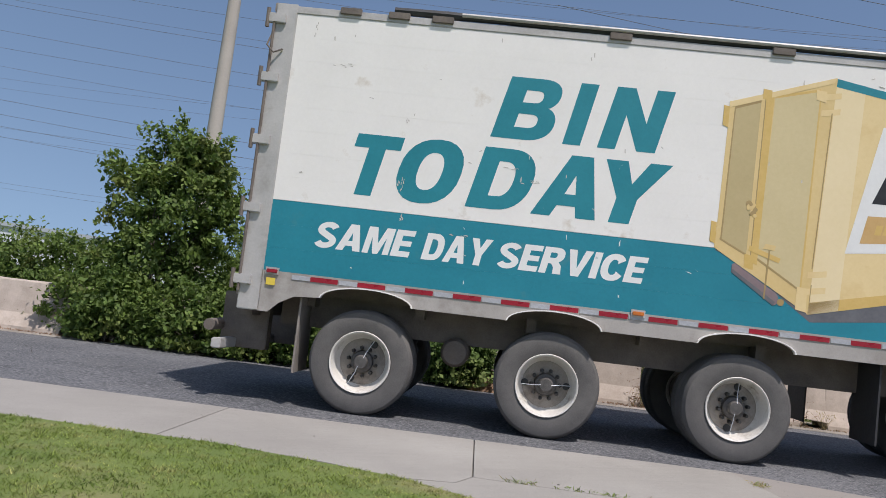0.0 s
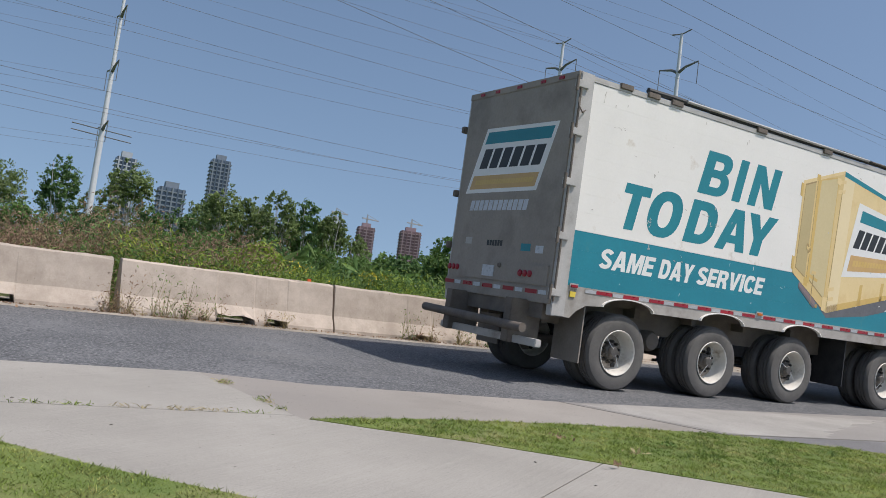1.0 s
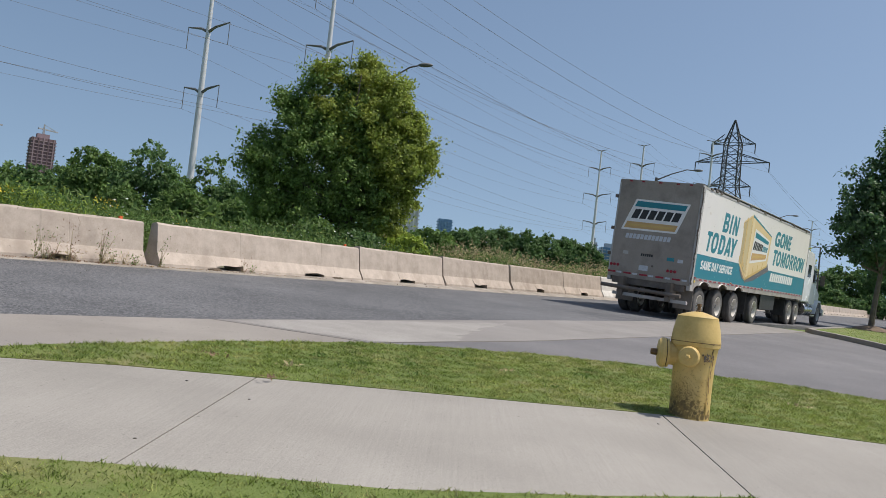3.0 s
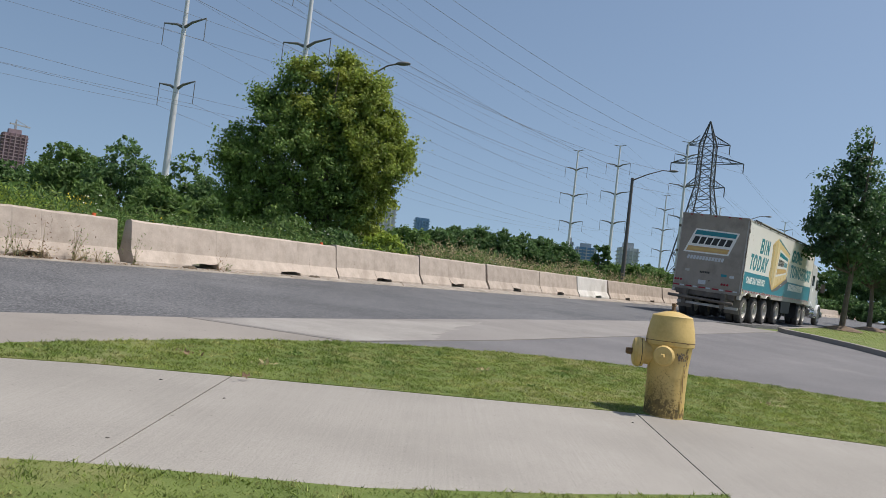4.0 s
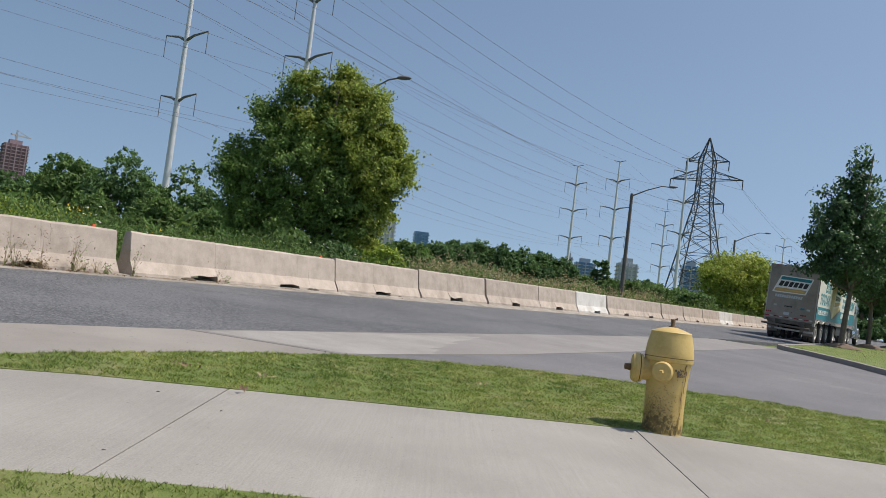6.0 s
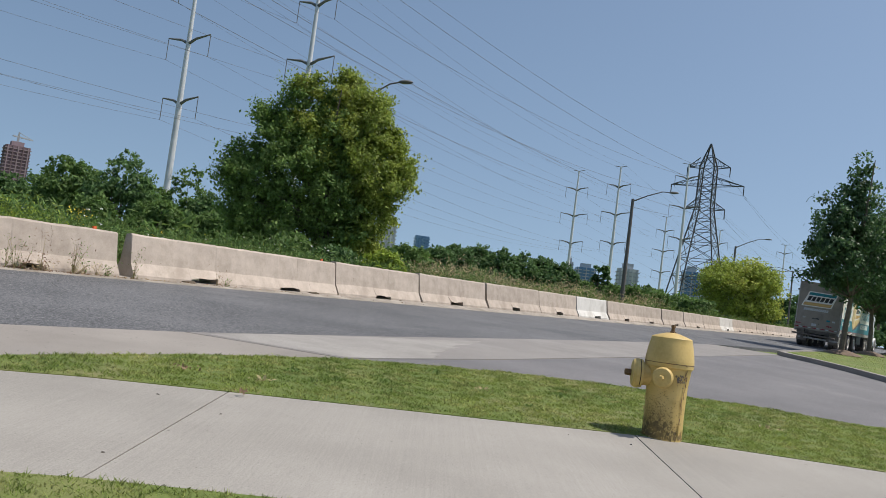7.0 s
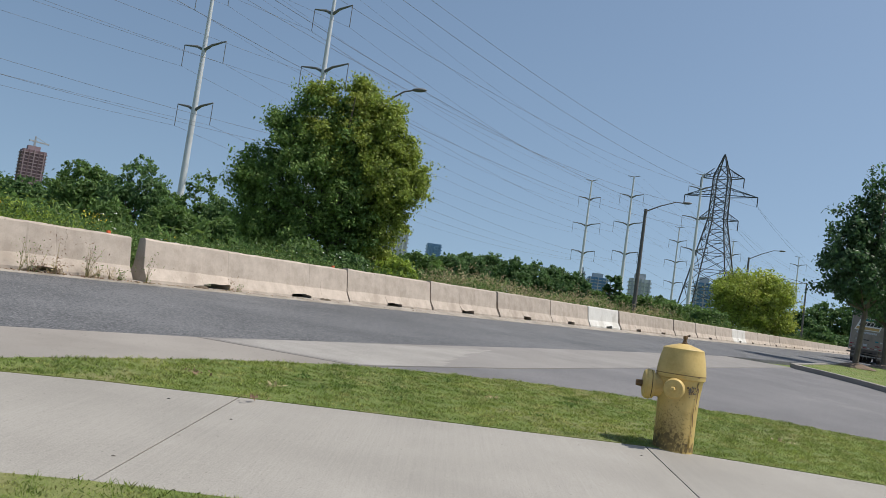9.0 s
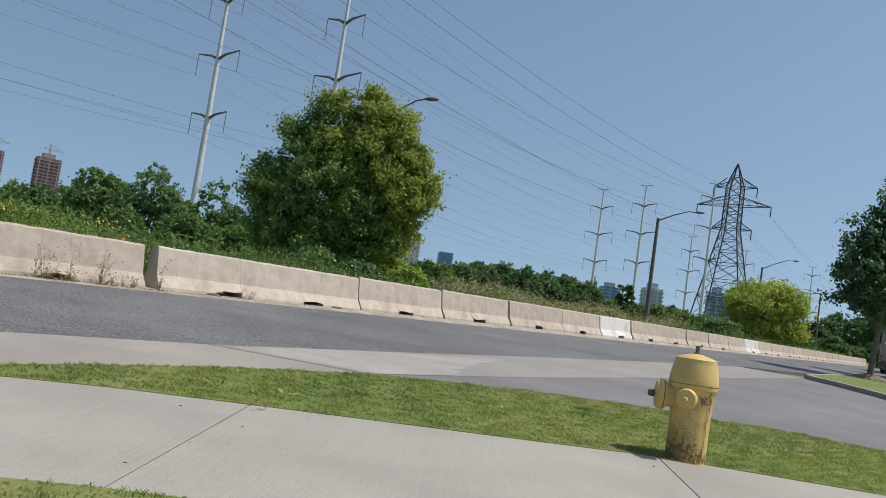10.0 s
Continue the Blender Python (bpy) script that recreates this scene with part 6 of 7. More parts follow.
def meadow():
    """Tall weeds behind the barriers, taller and drier in places."""
    def band(name, label, x0, x1, y0, y1, n, h0, h1, mat, seed, leafy=1.0):
        rng = np.random.default_rng(seed)
        x, y = rng.uniform(x0, x1, n), y0 + (y1 - y0) * rng.random(n) ** 1.4
        z = GX * x + GY * np.minimum(y, 14.6)
        patch = 0.80 + 0.22 * np.sin(x * 0.9 + 1) * np.sin(y * 1.1 + x * 0.3) + 0.18 * np.sin(x * 2.7 + y) * np.sin(x * 0.7 + 2)
        h = rng.uniform(h0, h1, n) * patch
        t = rng.random((n, 5))
        lean = rng.normal(0, 0.22, (n, 2))
        pts = []
        for j in range(5):
            f = t[:, j] ** 0.6
            pts.append(np.stack([x + lean[:, 0] * h * f + rng.normal(0, 0.05, n), y + lean[:, 1] * h * f + rng.normal(0, 0.05, n), z + h * f], 1))
        ob = leaf_soup(name, np.concatenate(pts), 0.20 * leafy, 0.045 * leafy, rng, mat, up=0.1)
        return tagged(ob, label, "weeds", kind="stuff")
    band("meadow_weeds", "tall green meadow weeds behind the barriers", -14, 34, 14.1, 24, 22000, 0.55, 1.25, M_WEED, 201, 0.62)
    band("meadow_weeds", "tall green meadow weeds behind the barriers", 34, 110, 14.1, 26, 12000, 0.7, 1.4, M_WEED, 202, 1.25)
    band("weed_mound", "mound of tall pale green weeds on a bank", -5.2, 0.4, 15.2, 18, 15000, 1.4, 2.2, M_WEED, 203, 0.6)
    band("weed_mound", "feathery yellow-green plants on top of the weed bank", -5.0, -0.6, 15.4, 17, 8000, 1.7, 2.3, M_LEAF_YELLOWISH, 217, 0.42)
    band("dry_weeds", "tall reddish brown seed heads among the weeds", -2.0, 6.0, 15.0, 20, 10000, 1.1, 1.95, M_DRY, 204, 0.42)
    band("dry_weeds", "straw coloured grasses along the hedge", 21, 50, 15.0, 19, 6000, 1.1, 1.7, M_STRAW, 205, 0.7)
    band("far_meadow", "green meadow growth in the middle distance", -30, 60, 24, 60, 12000, 0.8, 2.2, M_LEAF_MID, 206, 3.0)
    rng = np.random.default_rng(207)
    def flowers(name, label, n, x0, x1, h, r, mat):
        x, y = rng.uniform(x0, x1, n), rng.uniform(14.3, 19, n)
        z = GX * x + GY * 14.6 + rng.uniform(0.8, h, n)
        p = np.repeat(np.stack([x, y, z], 1), 6, 0) + rng.normal(0, r * 0.5, (n * 6, 3)) * [1, 1, 0.4]
        tagged(leaf_soup(name, p, r, r * 0.8, rng, mat, up=1.5), label, "flowers", kind="stuff")
    flowers("white_flowers", "white lacy wild flowers above the weeds", 90, 3, 30, 1.25, 0.035, M_FLOWER_W)
    flowers("yellow_flowers", "yellow goldenrod flowers above the weeds", 22, 7, 15, 1.15, 0.04, M_FLOWER_Y)
    flowers("red_flowers", "a few orange red flowers above the barriers", 4, 12, 24, 1.2, 0.05, M_FLOWER_R)
    for k, (x, y) in enumerate(((7.9, 15.2), (8.25, 15.3), (10.2, 15.0), (6.4, 15.3))):
        n = 260
        h = rng.random(n) ** 0.5
        p = np.stack([rng.normal(0, 0.14, n), rng.normal(0, 0.14, n), 0.85 + 0.35 * h], 1)
        g = empty("goldenrod", pose(x, y, gz(x, y)))
        tagged(g, "clump of goldenrod with yellow heads behind the barriers", "wild flower", "goldenrod clumps")
        leaf_soup("flower_heads", p[:70], 0.04, 0.025, rng, M_FLOWER_Y, g, up=0.8)["kind"] = "stuff"
        p[:, 2] = rng.random(n) * 1.15
        leaf_soup("leaves", p, 0.12, 0.03, rng, M_WEED, g, up=0.1)
    band("tall_weeds", "upright yellow-green weeds close behind the barriers", 3.0, 9.5, 14.4, 16.0, 2200, 0.8, 1.4, M_LEAF_YELLOWISH, 215, 0.5)
    band("meadow_shoots", "dark green leafy growth among the meadow weeds", 2, 34, 14.2, 20, 15000, 0.6, 1.5, M_LEAF_MID, 216, 0.55)
    # weeds rooted along the barriers' foot on the road side
    rng = np.random.default_rng(208)
    for k in range(46):
        x = rng.choice([rng.uniform(-3, 11), rng.uniform(-6, 14), 9.45, 8.4, 4.1, 3.9, 3.0, 5.3])
        x += rng.normal(0, 0.25)
        y = 13.30 + rng.uniform(-0.08, 0.03)
        h = rng.uniform(0.15, 0.75) if k % 3 else rng.uniform(0.1, 0.3)
        n = int(22 + h * 46)
        f = rng.random(n)
        fan = rng.normal(0, 0.12, (n, 2)) * (0.3 + f[:, None]) * (0.5 + h)
        p = np.stack([fan[:, 0], -abs(fan[:, 1]) * 0.7, h * f + 0.01], 1)
        w = empty("roadside_weed", pose(x, y, GX * x + GY * y + 0.01))
        tagged(w, "spindly half-dry weed growing at the barrier foot", "weed", "weeds at the barrier foot")
        leaf_soup("leaves", p, 0.055, 0.014, rng, (M_STRAW, M_WEED, M_DRY)[k % 3], w)
        bm = bmesh.new()
        for j in range(9):
            tip = p[rng.integers(n)]
            tube([(0, 0, -0.02), (tip[0] * 0.5, tip[1] * 0.5, tip[2] * 0.6), tuple(tip)], [0.004, 0.003, 0.001], 4, bm)
        part("stems", bm, M_STRAW, w)
    n = 5200
    x = rng.uniform(-12, 42, n)
    y = 13.28 - abs(rng.normal(0, 0.07, n))
    d = leaf_soup("gutter_debris", np.stack([x, y, GX * x + GY * y + 0.012 + rng.random(n) * 0.02], 1), 0.05, 0.022, rng, M_DRY, up=1.2)
    tagged(d, "dry leaf litter and grit along the barrier foot", "debris", kind="stuff")
    for k in range(14):
        x = 2.79 + 3.70 * rng.integers(-2, 9) + 1.72 + rng.normal(0, 0.1)
        bm = bmesh.new()
        bmesh.ops.create_icosphere(bm, subdivisions=2, radius=0.1)
        for v in bm.verts:
            v.co += Vector(rng.normal(0, 0.014, 3))
            v.co.x *= 1.7
            v.co.z *= 0.55
        o = tagged(part("soil_clod", bm, M_CLOD), "dark clod of soil washed out under a barrier", "soil clod", "soil clods")
        o.matrix_basis = pose(x, 13.36, GX * x + GY * 13.36 + 0.02)
    x, y = 0.34, 12.92
    heap = empty("litter_heap", pose(x, y, GX * x + GY * y, 0, 0, -4))
    tagged(heap, "crumpled brown sheet heaped with dead leaves by the barrier", "litter heap")
    bm = bmesh.new()
    bmesh.ops.create_grid(bm, x_segments=26, y_segments=14, size=0.5)
    for v in bm.verts:
        u, w = v.co.x * 2, v.co.y * 2
        up = max(0.0, 1 - abs(u) ** 2.6) * max(0.0, 1 - abs(w) ** 2.2)
        v.co = Vector((u * 0.40 + rng.normal(0, 0.012), w * 0.20 + rng.normal(0, 0.012), -0.02 + 0.26 * up ** 0.7 * (0.8 + 0.35 * math.sin(u * 5) * math.sin(w * 4 + 1)) + rng.normal(0, 0.014)))
    part("crumpled_sheet", bm, M_SHEET, heap, "crumpled rusty brown sheet")
    pr = rng.normal(0, 1, (260, 3)) * [0.30, 0.10, 0.05]
    pr[:, 2] = abs(pr[:, 2]) + 0.20 * np.exp(-(pr[:, 0] / 0.3) ** 2 - (pr[:, 1] / 0.15) ** 2) + 0.02
    leaf_soup("leaves", pr, 0.09, 0.05, rng, M_DRY, heap, up=1)["kind"] = "stuff"


plants()
meadow()
crack_tufts()

# ---- poles, towers, wires, lamps ----
M_STEEL = surf("galvanised steel", (0.54, 0.55, 0.56), (0.68, 0.69, 0.70), 0.5, 0.45, 0.05, 12, (0.46, 0.46, 0.46), 0.3, 0.3, metal=0.15)
# darker copy of the galvanised steel, meant for far poles
M_STEEL_FAR = surf("dull darker steel", (0.23, 0.24, 0.26), (0.32, 0.33, 0.35), 0.5, 0.6, 0.05, 12)
M_ARM = surf("dark steel arm", (0.10, 0.105, 0.11), (0.17, 0.175, 0.18), 1, 0.6, 0.05, 12)
M_LATTICE = surf("weathered lattice steel", (0.04, 0.043, 0.048), (0.075, 0.08, 0.085), 1, 0.7, 0.05, 12)
M_WIRE = surf("conductor wire", (0.10, 0.10, 0.11), (0.16, 0.16, 0.17), 1, 0.6, 0.0, 12)
M_CONC = surf("concrete pole", (0.36, 0.32, 0.28), (0.46, 0.42, 0.37), 0.6, 0.85, 0.1, 20)
M_WOOD = surf("grey lamp pole", (0.10, 0.09, 0.085), (0.16, 0.15, 0.14), 1, 0.8, 0.1, 20)
ARM_LEVELS = (0.90, 0.71, 0.51)
ARM_REACH = 2.75


def monopole(x, y, top, drop=0.0, turn=90.0):
    """Tapered steel pole with a short top bar and three pairs of upswept arms, spread across the line."""
    g = gz(x, y) - 0.05
    p = empty("transmission_pole", pose(x, y, g))
    tagged(p, "tall tapered galvanised steel transmission pole with paired arms", "power pole", "transmission poles")
    h = top - g
    thin = 1.0 if math.hypot(x, y) < 110 else 0.95
    part("shaft", tube([(0, 0, 0), (0, 0, h * 0.5), (0, 0, h)], [0.34 * thin, 0.26 * thin, 0.13], 12), M_STEEL if thin > 0.9 else M_STEEL_FAR, p, smooth=True)
    ends = []
    c, s_ = math.cos(radians(turn)), math.sin(radians(turn))
    part("top_bar", tube([(-1.1 * c, -1.1 * s_, h + 0.1), (0, 0, h - 0.1), (1.1 * c, 1.1 * s_, h + 0.1)], 0.06, 6), M_ARM, p)
    for k in (-1, 1):
        ends.append(Vector((x + 1.1 * c * k, y + 1.1 * s_ * k, g + h + 0.1)))
    for lv in ARM_LEVELS:
        for k in (-1, 1):
            r = ARM_REACH * (0.8 if lv > 0.8 else 1.0 if lv > 0.6 else 0.85)
            pts = [(0, 0, h * lv - drop), (c * k * r * 0.35, s_ * k * r * 0.35, h * lv + 0.40 - drop), (c * k * r, s_ * k * r, h * lv + 0.65 - drop)]
            part("arm", tube(pts, [0.16, 0.12, 0.06], 6), M_ARM, p)
            tip = Vector(pts[-1])
            part("insulator", tube([tip, tip - Vector((0, 0, 2.0 if thin > 0.9 else 1.0))], 0.035, 5), M_ARM, p)
            ends.append(Vector((x, y, g)) + tip - Vector((0, 0, 2.0 if thin > 0.9 else 1.0)))
    return ends


def wire(a, b, sag, r=0.011, label="dark overhead power wire"):
    cu = bpy.data.curves.new("power_wire", "CURVE")
    cu.dimensions, cu.bevel_depth, cu.bevel_resolution = "3D", r, 0
    sp = cu.splines.new("POLY")
    n = 17
    sp.points.add(n - 1)
    for i in range(n):
        f = i / (n - 1)
        p = a.lerp(b, f) - Vector((0, 0, 4 * sag * f * (1 - f)))
        sp.points[i].co = (*p, 1)
    cu.materials.append(M_WIRE)
    ob = new("power_wire", cu)
    return tagged(ob, label, "wire", "power wires")


def line_of(poles, extra_left=None, extra_right=None):
    tops = [monopole(*p) for p in poles]
    seq = tops
    if extra_left:
        seq = [[e + Vector(extra_left) for e in tops[0]]] + seq
    if extra_right:
        seq = seq + [[e + Vector(extra_right) for e in tops[-1]]]
    for a, b in zip(seq, seq[1:]):
        for u, v in list(zip(a, b))[0 if len(tops) > 2 else 2:]:
            wire(u, v, 0.02 * (v - u).length)


def power_lines():
    def at(az, el, top=29.5, drop=0.0):
        d = (top - EYE_Z) / math.tan(radians(el))
        return (*place(az, d), top, drop)
    line_of([at(-39.0, 20.1), at(-66.42, 10.2, 29.5, 1.2), at(-72.55, 7.7, 29.5, 1.2)], (-97, -1.5, -1.0), (60, 1, 0))
    line_of([at(-47.0, 21.1, 29.5, 0.85), at(-69.2, 10.75, 29.5, 1.2), at(-76.04, 7.15, 29.5, 1.2)], (-92, -2, -1.0), (60, 1, 0))
    line_of([at(-73.63, 11.3, 31), at(-80.07, 6.55, 31)], None, (80, 3, 0))
    line_of([at(-9.15, 18.55)], (-100, 4, 0), None)
    x, y = place(-9.15, (29.5 - EYE_Z) / math.tan(radians(18.55)))
    for k in (-1, 1):
        for z in (15.0, 15.6):
            o = tagged(part("line_insulator", tube([(0.2 * k, 0, z), (2.7 * k, 0, z - 0.1 * k)], 0.05, 6), M_ARM), "dark insulator string held out from the steel pole", "insulator", "line insulators")
            o.matrix_basis = pose(x, y, 0)
    tower(*place(-74.9, 200), height(12.68, 200))


def tower(x, y, top):
    """Square lattice tower with three levels of arms."""
    g = gz(x, y) - 0.05
    t = empty("lattice_tower", pose(x, y, g))
    tagged(t, "dark steel lattice transmission tower with three arm levels", "power tower")
    h = top - g
    def half(f):
        if f < 0.64:
            return 6.5 + (1.75 - 6.5) * f / 0.64
        return 1.75 - 0.15 * (f - 0.64) / 0.23 if f < 0.87 else 1.6 * (1 - (f - 0.87) / 0.13) + 0.04
    levels = [0, 0.14, 0.26, 0.36, 0.45, 0.52, 0.58, 0.64, 0.685, 0.73, 0.77, 0.82, 0.87, 0.93, 1.0]
    bm = bmesh.new()
    corner = lambda f, i: Vector((half(f) * (1, -1, -1, 1)[i], half(f) * (1, 1, -1, -1)[i], f * h))
    for i in range(4):
        tube([corner(f, i) for f in levels], 0.18, 4, bm)
    part("leg_frame", bm, M_LATTICE, t)
    for a, b in zip(levels, levels[1:]):
        for i in range(4):
            j = (i + 1) % 4
            for u, v in ((corner(a, i), corner(b, j)), (corner(a, j), corner(b, i)), (corner(b, i), corner(b, j))):
                part("brace", tube([u, v], 0.08, 4), M_LATTICE, t)
    for f, reach in ((0.87, 4.9), (0.77, 8.3), (0.64, 4.6)):
        for k in (-1, 1):
            bm = bmesh.new()
            tip = Vector((0, k * reach, f * h))
            for sx in (-1, 1):
                for dz in (0.0, 0.045 * h):
                    tube([Vector((sx * half(f), k * half(f), f * h + dz)), tip], 0.11, 4, bm)
                for q in (0.3, 0.6):
                    a = Vector((sx * half(f), k * half(f), f * h)).lerp(tip, q)
                    b = Vector((sx * half(f), k * half(f), f * h + 0.045 * h)).lerp(tip, q - 0.15)
                    tube([a, b], 0.05, 4, bm)
            part("cross_arm", bm, M_LATTICE, t)
            part("insulator", tube([tip, tip - Vector((0, 0, 2.2))], 0.12, 5), M_LATTICE, t)
            w = Vector((x, y, g)) + tip - Vector((0, 0, 2.2))
            wire(w, w + Vector((170, k * 1 - 4, -3)), 5, 0.025)
            wire(w, w + Vector((-190, 10 + k, 3)), 6, 0.025)


def street_lamp(pole_xy, top, head, label="tall grey street lamp with a curved arm", both=False):
    x, y = pole_xy
    g = gz(x, y) - 0.05
    t = empty("street_lamp", pose(x, y, g))
    tagged(t, label, "street lamp", "street lamps")
    part("pole", tube([(0, 0, 0), (0, 0, (top - g) * 0.5), (0, 0, top - g)], [0.14, 0.12, 0.09], 10), M_WOOD, t, smooth=True)
    e = Vector(head) - Vector((x, y, g))
    a = Vector((0, 0, top - g - 0.15))
    for k in (1, -1) if both else (1,):
        f = Vector((e.x * k, e.y * k, e.z))
        pts = [a, a.lerp(f, 0.4) + Vector((0, 0, 0.06 * f.xy.length)), a.lerp(f, 0.8) + Vector((0, 0, 0.07 * f.xy.length)), f]
        part("arm", tube(pts, [0.045, 0.035, 0.03, 0.028], 6), M_WOOD, t, smooth=True)
        d = Vector((f.x, f.y, 0)).normalized()
        m = Matrix.Translation(f) @ d.to_track_quat("X", "Z").to_matrix().to_4x4()
        bm = bmesh.new()
        bmesh.ops.create_uvsphere(bm, u_segments=14, v_segments=8, radius=0.5)
        bmesh.ops.transform(bm, matrix=m @ pose(0.22, 0, 0) @ Matrix.Diagonal((0.62, 0.28, 0.15, 1)), verts=bm.verts[:])
        part("lamp_head", bm, M_ARM, t, "dark oval lamp head", smooth=True)


def lamps():
    street_lamp((24.6, 20.7), 8.25, (24.95, 18.55, height(14.7, 31.0)))
    street_lamp((49.5, 17.8), 9.15, (49.5, 15.5, height(9.3, 51.9)))
    street_lamp((82.0, 18.8), height(6.2, 84.1), (82.0, 16.1, height(6.8, 83.6)))
    street_lamp((112.0, 18.4), height(4.95, 113.5), (112.0, 15.9, height(5.1, 113)), "tall grey lamp pole with arms to both sides", True)
    x, y = place(19.45, 30)
    p = tagged(part("concrete_pole", tube([(0, 0, -0.1), (0, 0, 8), (0, 0, 15.5)], [0.30, 0.25, 0.20], 12), M_CONC, smooth=True), "thick tan concrete utility pole behind the bush", "utility pole")
    p.matrix_basis = pose(x, y, gz(x, y), 0, -1.2, 0)


power_lines()
lamps()

# ---- far buildings ----
# distance haze is mixed into the blue glass and floor slab colours
M_GLASSB = surf("hazy blue tower glass", (0.09, 0.19, 0.32), (0.13, 0.25, 0.40), 0.05, 0.25, 0.0, 0.4)
M_DARKB = surf("dark tower glass", (0.055, 0.08, 0.115), (0.09, 0.12, 0.165), 0.05, 0.3, 0.0, 0.4)
M_SLAB = surf("hazy pale floor slab", (0.30, 0.33, 0.37), (0.38, 0.41, 0.45), 0.05, 0.8, 0.0, 0.4)
M_BRICKB = surf("raw red-brown tower", (0.13, 0.085, 0.10), (0.19, 0.13, 0.145), 0.05, 0.85, 0.0, 0.4)
M_DIMBAND = surf("dim tower balcony", (0.12, 0.15, 0.19), (0.18, 0.215, 0.26), 0.05, 0.7, 0.0, 0.4)
M_PALEB = surf("pale tower wall", (0.48, 0.50, 0.53), (0.58, 0.60, 0.62), 0.05, 0.8, 0.0, 0.4)
M_BRICKD = surf("dim red-brown slab", (0.22, 0.155, 0.175), (0.29, 0.22, 0.24), 0.05, 0.85, 0.0, 0.4)
M_CRANE = surf("crane steel", (0.24, 0.25, 0.27), (0.33, 0.34, 0.36), 0.05, 0.7, 0.0, 0.4)


def high_rise(az0, az1, el, d, wall, band, label, crane=False, roof=True):
    a, b = Vector((*place(az0, d), 0)), Vector((*place(az1, d), 0))
    c, w = (a + b) / 2, (b - a).length
    top = height(el, d)
    g = gz(c.x, c.y) - 0.1
    t = empty("high_rise", Matrix.Translation((c.x, c.y, g)) @ pose(0, 0, 0, 0, 0, az0 + 8))
    tagged(t, label, "building", "far high-rises")
    h = top - g
    w2 = w / 2 * 0.93
    part("wall", box(-w2, w2, -w2 * 0.8, w2 * 0.8, 0, h), wall, t)
    n = max(4, int(h / 3.2))
    n = min(n, 42)
    first = None
    for i in range(1, n):
        z = h * i / n
        if first is None:
            first = part("floor_slab", box(-w2 - 0.9, w2 + 0.9, -w2 * 0.8 - 0.9, w2 * 0.8 + 0.9, 0, h / n * 0.24), band, t)
            first.matrix_basis = pose(0, 0, z)
        else:
            o = new("floor_slab", first.data)
            o.parent, o.matrix_basis = t, pose(0, 0, z)
    for k in range(-2, 3):
        part("pier", box(k * w2 / 2.4 - 0.5, k * w2 / 2.4 + 0.5, -w2 * 0.8 - 1.0, -w2 * 0.8, 0, h), wall if k % 2 else band, t)
    if roof:
        part("roof_box", box(-w2 * 0.55, w2 * 0.5, -w2 * 0.4, w2 * 0.4, h, h + 4.5), band, t)
    if crane:
        part("crane_mast", box(-0.9, 0.9, -0.9, 0.9, h, h + 11), M_CRANE, t)
        part("crane_jib", box(-6, 15, -0.7, 0.7, h + 9.0, h + 10.2, m=pose(0, 0, 0, 0, 0, 25)), M_CRANE, t)
        part("crane_tie", tube([(0, 0, h + 14), (12, 5.5, h + 10)], 0.3, 4), M_CRANE, t)
        part("crane_peak", box(-0.6, 0.6, -0.6, 0.6, h + 10, h + 14.5), M_CRANE, t)


def skyline():
    high_rise(16.9, 14.8, 6.6, 620, M_GLASSB, M_SLAB, "pale balconied apartment tower beyond the trees")
    high_rise(-10.2, -11.5, 8.2, 640, M_DARKB, M_SLAB, "pale apartment tower with white upper floors")
    high_rise(-13.0, -14.75, 6.75, 600, M_DARKB, M_DIMBAND, "dark glass apartment block with pale floor lines")
    high_rise(-16.05, -17.35, 9.1, 700, M_DARKB, M_DIMBAND, "tall dark glass tower with stepped pale top")
    high_rise(-24.3, -25.3, 6.3, 900, M_PALEB, M_SLAB, "pale unfinished tower with a crane", True)
    high_rise(-26.35, -27.55, 6.15, 900, M_BRICKB, M_BRICKD, "red-brown concrete tower under construction with a crane", True)
    high_rise(-29.3, -30.75, 6.25, 900, M_BRICKB, M_BRICKD, "red-brown concrete tower under construction with a crane", True)
    high_rise(-53.2, -54.4, 5.3, 700, M_PALEB, M_SLAB, "white apartment tower with rows of balconies")
    high_rise(-55.75, -56.75, 4.5, 900, M_GLASSB, M_GLASSB, "slim blue glass tower", roof=False)
    high_rise(-66.25, -66.75, 4.0, 900, M_PALEB, M_SLAB, "pale apartment slab far off")
    high_rise(-66.9, -68.3, 3.7, 900, M_GLASSB, M_SLAB, "low blue-grey office block")
    high_rise(-69.7, -71.1, 3.95, 700, M_PALEB, M_SLAB, "white low apartment block with balconies")
    high_rise(-73.9, -75.1, 4.2, 700, M_GLASSB, M_SLAB, "blue glass tower behind the lattice tower")
    x, y = place(30, 120)
    b = empty("warehouse", pose(x, y, gz(x, y) - 0.1, 0, 0, 20))
    tagged(b, "long low white warehouse beyond the bushes", "building")
    part("wall", box(-28, 28, -6, 6, 0, 9.5), M_PALEB, b)
    part("roof", box(-28.4, 28.4, -6.4, 6.4, 9.5, 10.0), M_SLAB, b)


skyline()

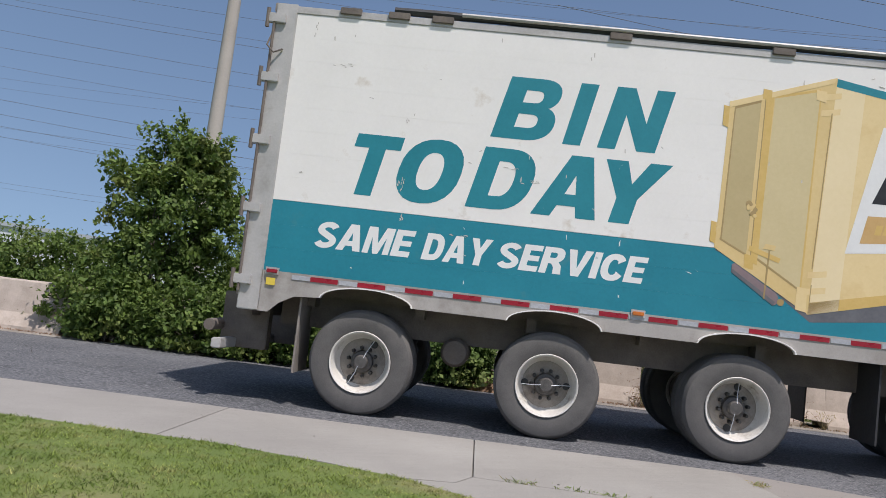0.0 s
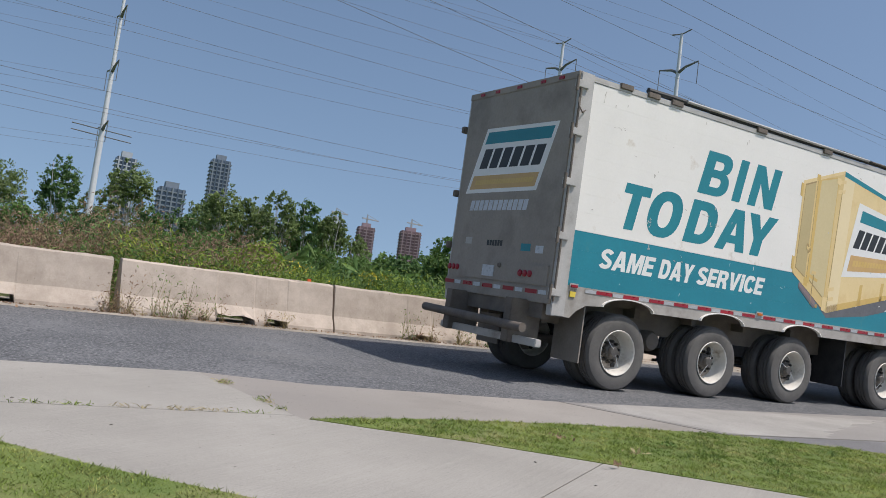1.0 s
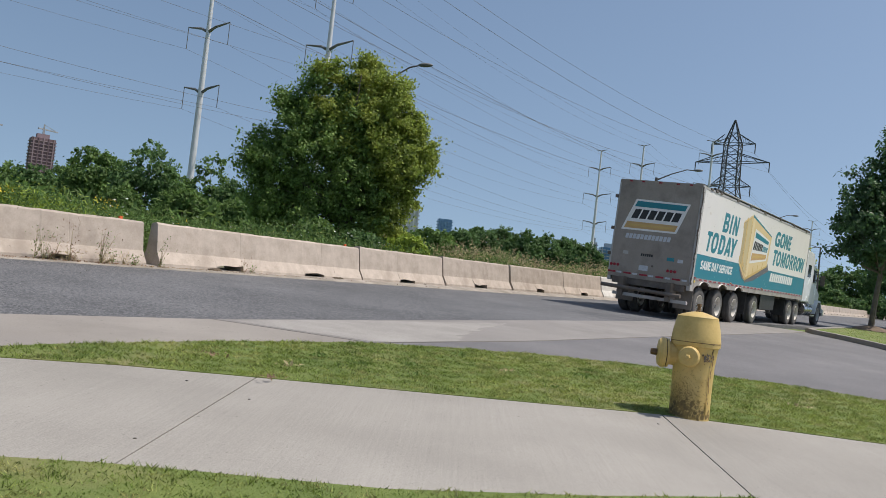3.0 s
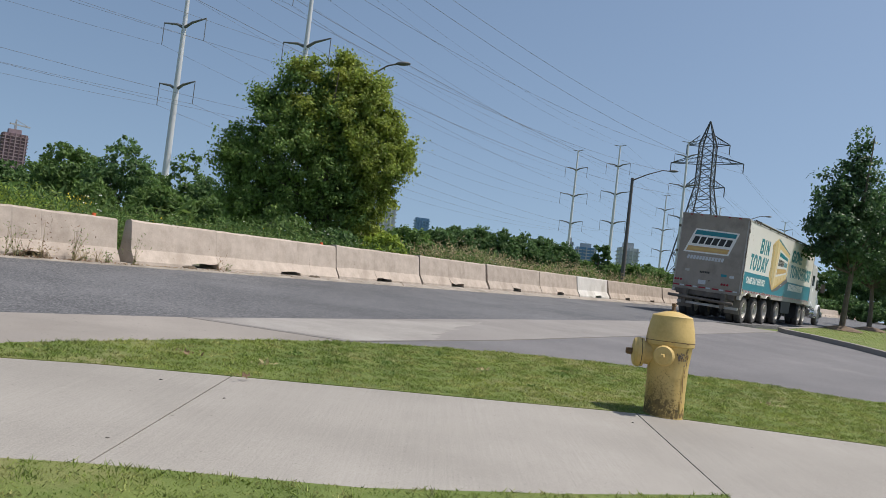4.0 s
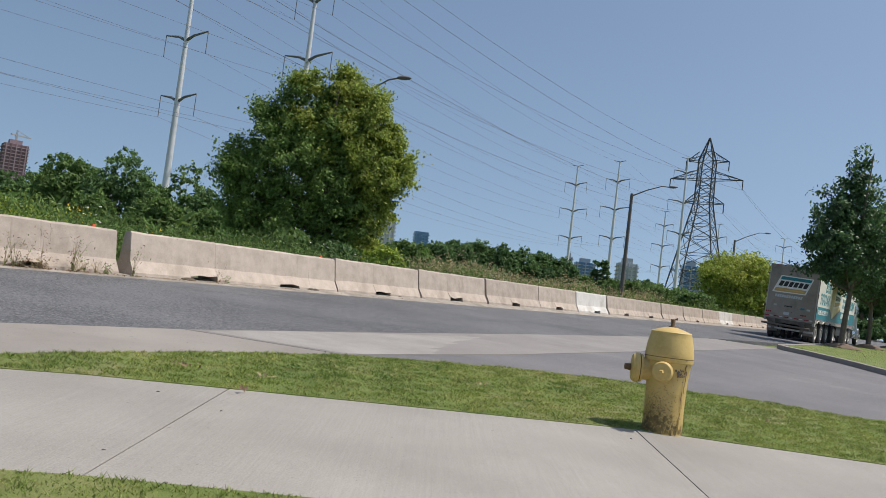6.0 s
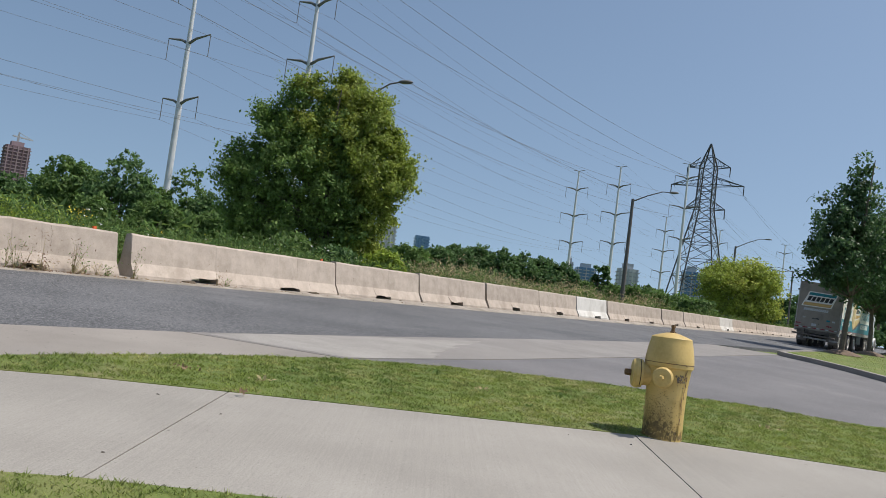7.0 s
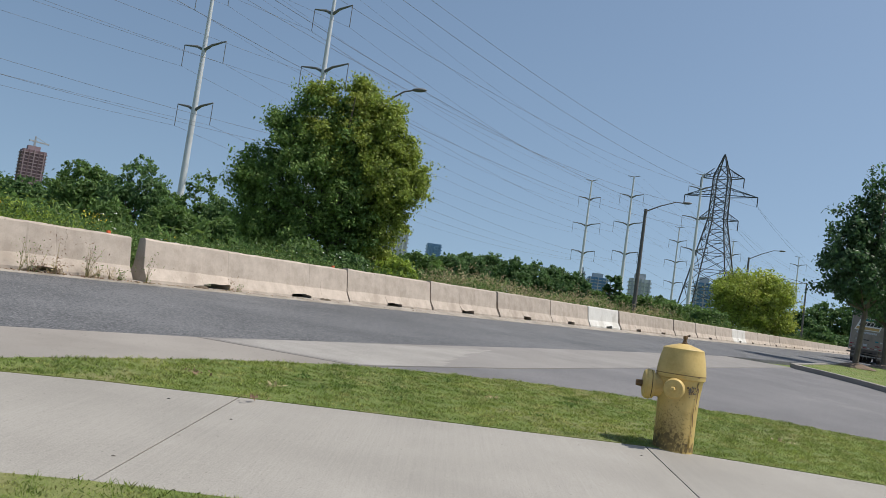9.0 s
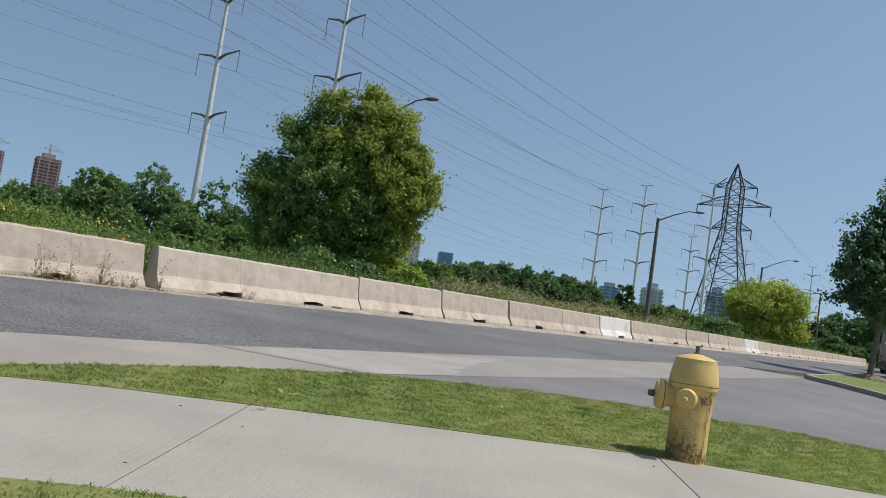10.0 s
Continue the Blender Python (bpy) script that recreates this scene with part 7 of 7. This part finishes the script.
# ---- what moves ----
TRUCK = [(0.0, -2.40, 8.36, -1.2), (0.5, 2.43, 8.33, -1.7), (1.0, 6.95, 8.24, -1.85), (1.5, 11.55, 8.07, -1.9), (2.0, 15.98, 7.88, -1.85), (2.5, 20.31, 7.73, -1.75),
         (3.0, 24.60, 7.57, -1.7), (3.75, 31.1, 7.38, -1.4), (4.5, 37.5, 7.20, -1.1), (5.0, 41.6, 7.08, -1.2), (5.5, 45.6, 6.95, -1.3), (6.25, 51.6, 6.72, -1.8), (7.0, 57.5, 6.50, -2.1),
         (8.0, 65.3, 6.22, -2.4), (9.0, 73.0, 5.92, -2.6), (10.0, 80.6, 5.58, -2.8)]


def fly():
    """A small dark insect that crosses close to the eye."""
    f = empty("flying_insect")
    tagged(f, "small dark flying insect in front of the sky", "insect")
    bm = bmesh.new()
    bmesh.ops.create_uvsphere(bm, u_segments=10, v_segments=6, radius=0.5)
    bmesh.ops.transform(bm, matrix=Matrix.Diagonal((0.016, 0.006, 0.006, 1)), verts=bm.verts[:])
    part("body", bm, M_INK, f, smooth=True)
    for k in (-1, 1):
        part("wing", prism([(-0.005, 0.002), (0.004, 0.002), (0.002, 0.0035), (-0.004, 0.0035)], 0.002 * k, 0.010 * k), M_DARK, f)
    return f


FLY = fly()


def fly_at(az, el, d=1.5):
    x, y = place(az, d)
    return pose(x, y, height(el, d), 0, 0, az + 10)


def motions():
    walk(FLY, [(0.0, fly_at(-150, 20)), (2.2, fly_at(-118, 20)), (2.4, fly_at(-88, 13.5)), (2.5, fly_at(-74.26, 17.68)), (2.6, fly_at(-64, 25.5)), (3.0, fly_at(-40, 45)), (10.0, fly_at(60, 50))])
    rows = [(t, on_road(x, y, h)) for t, x, y, h in TRUCK]
    walk(TRAILER, rows)
    walk(TRACTOR, rows)
    ts, xs = [r[0] for r in TRUCK], [r[1] for r in TRUCK]
    times = [k * 2 / 30 for k in range(151)]
    gone = [float(np.interp(t, ts, xs)) - xs[0] for t in times]
    for wheel, rest, r, side in SPIN:
        walk(wheel, [(t, rest @ pose(0, 0, 0, 0, (1 if side < 0 else -1) * math.degrees(s / r) % 360, 0)) for t, s in zip(times, gone)])


motions()
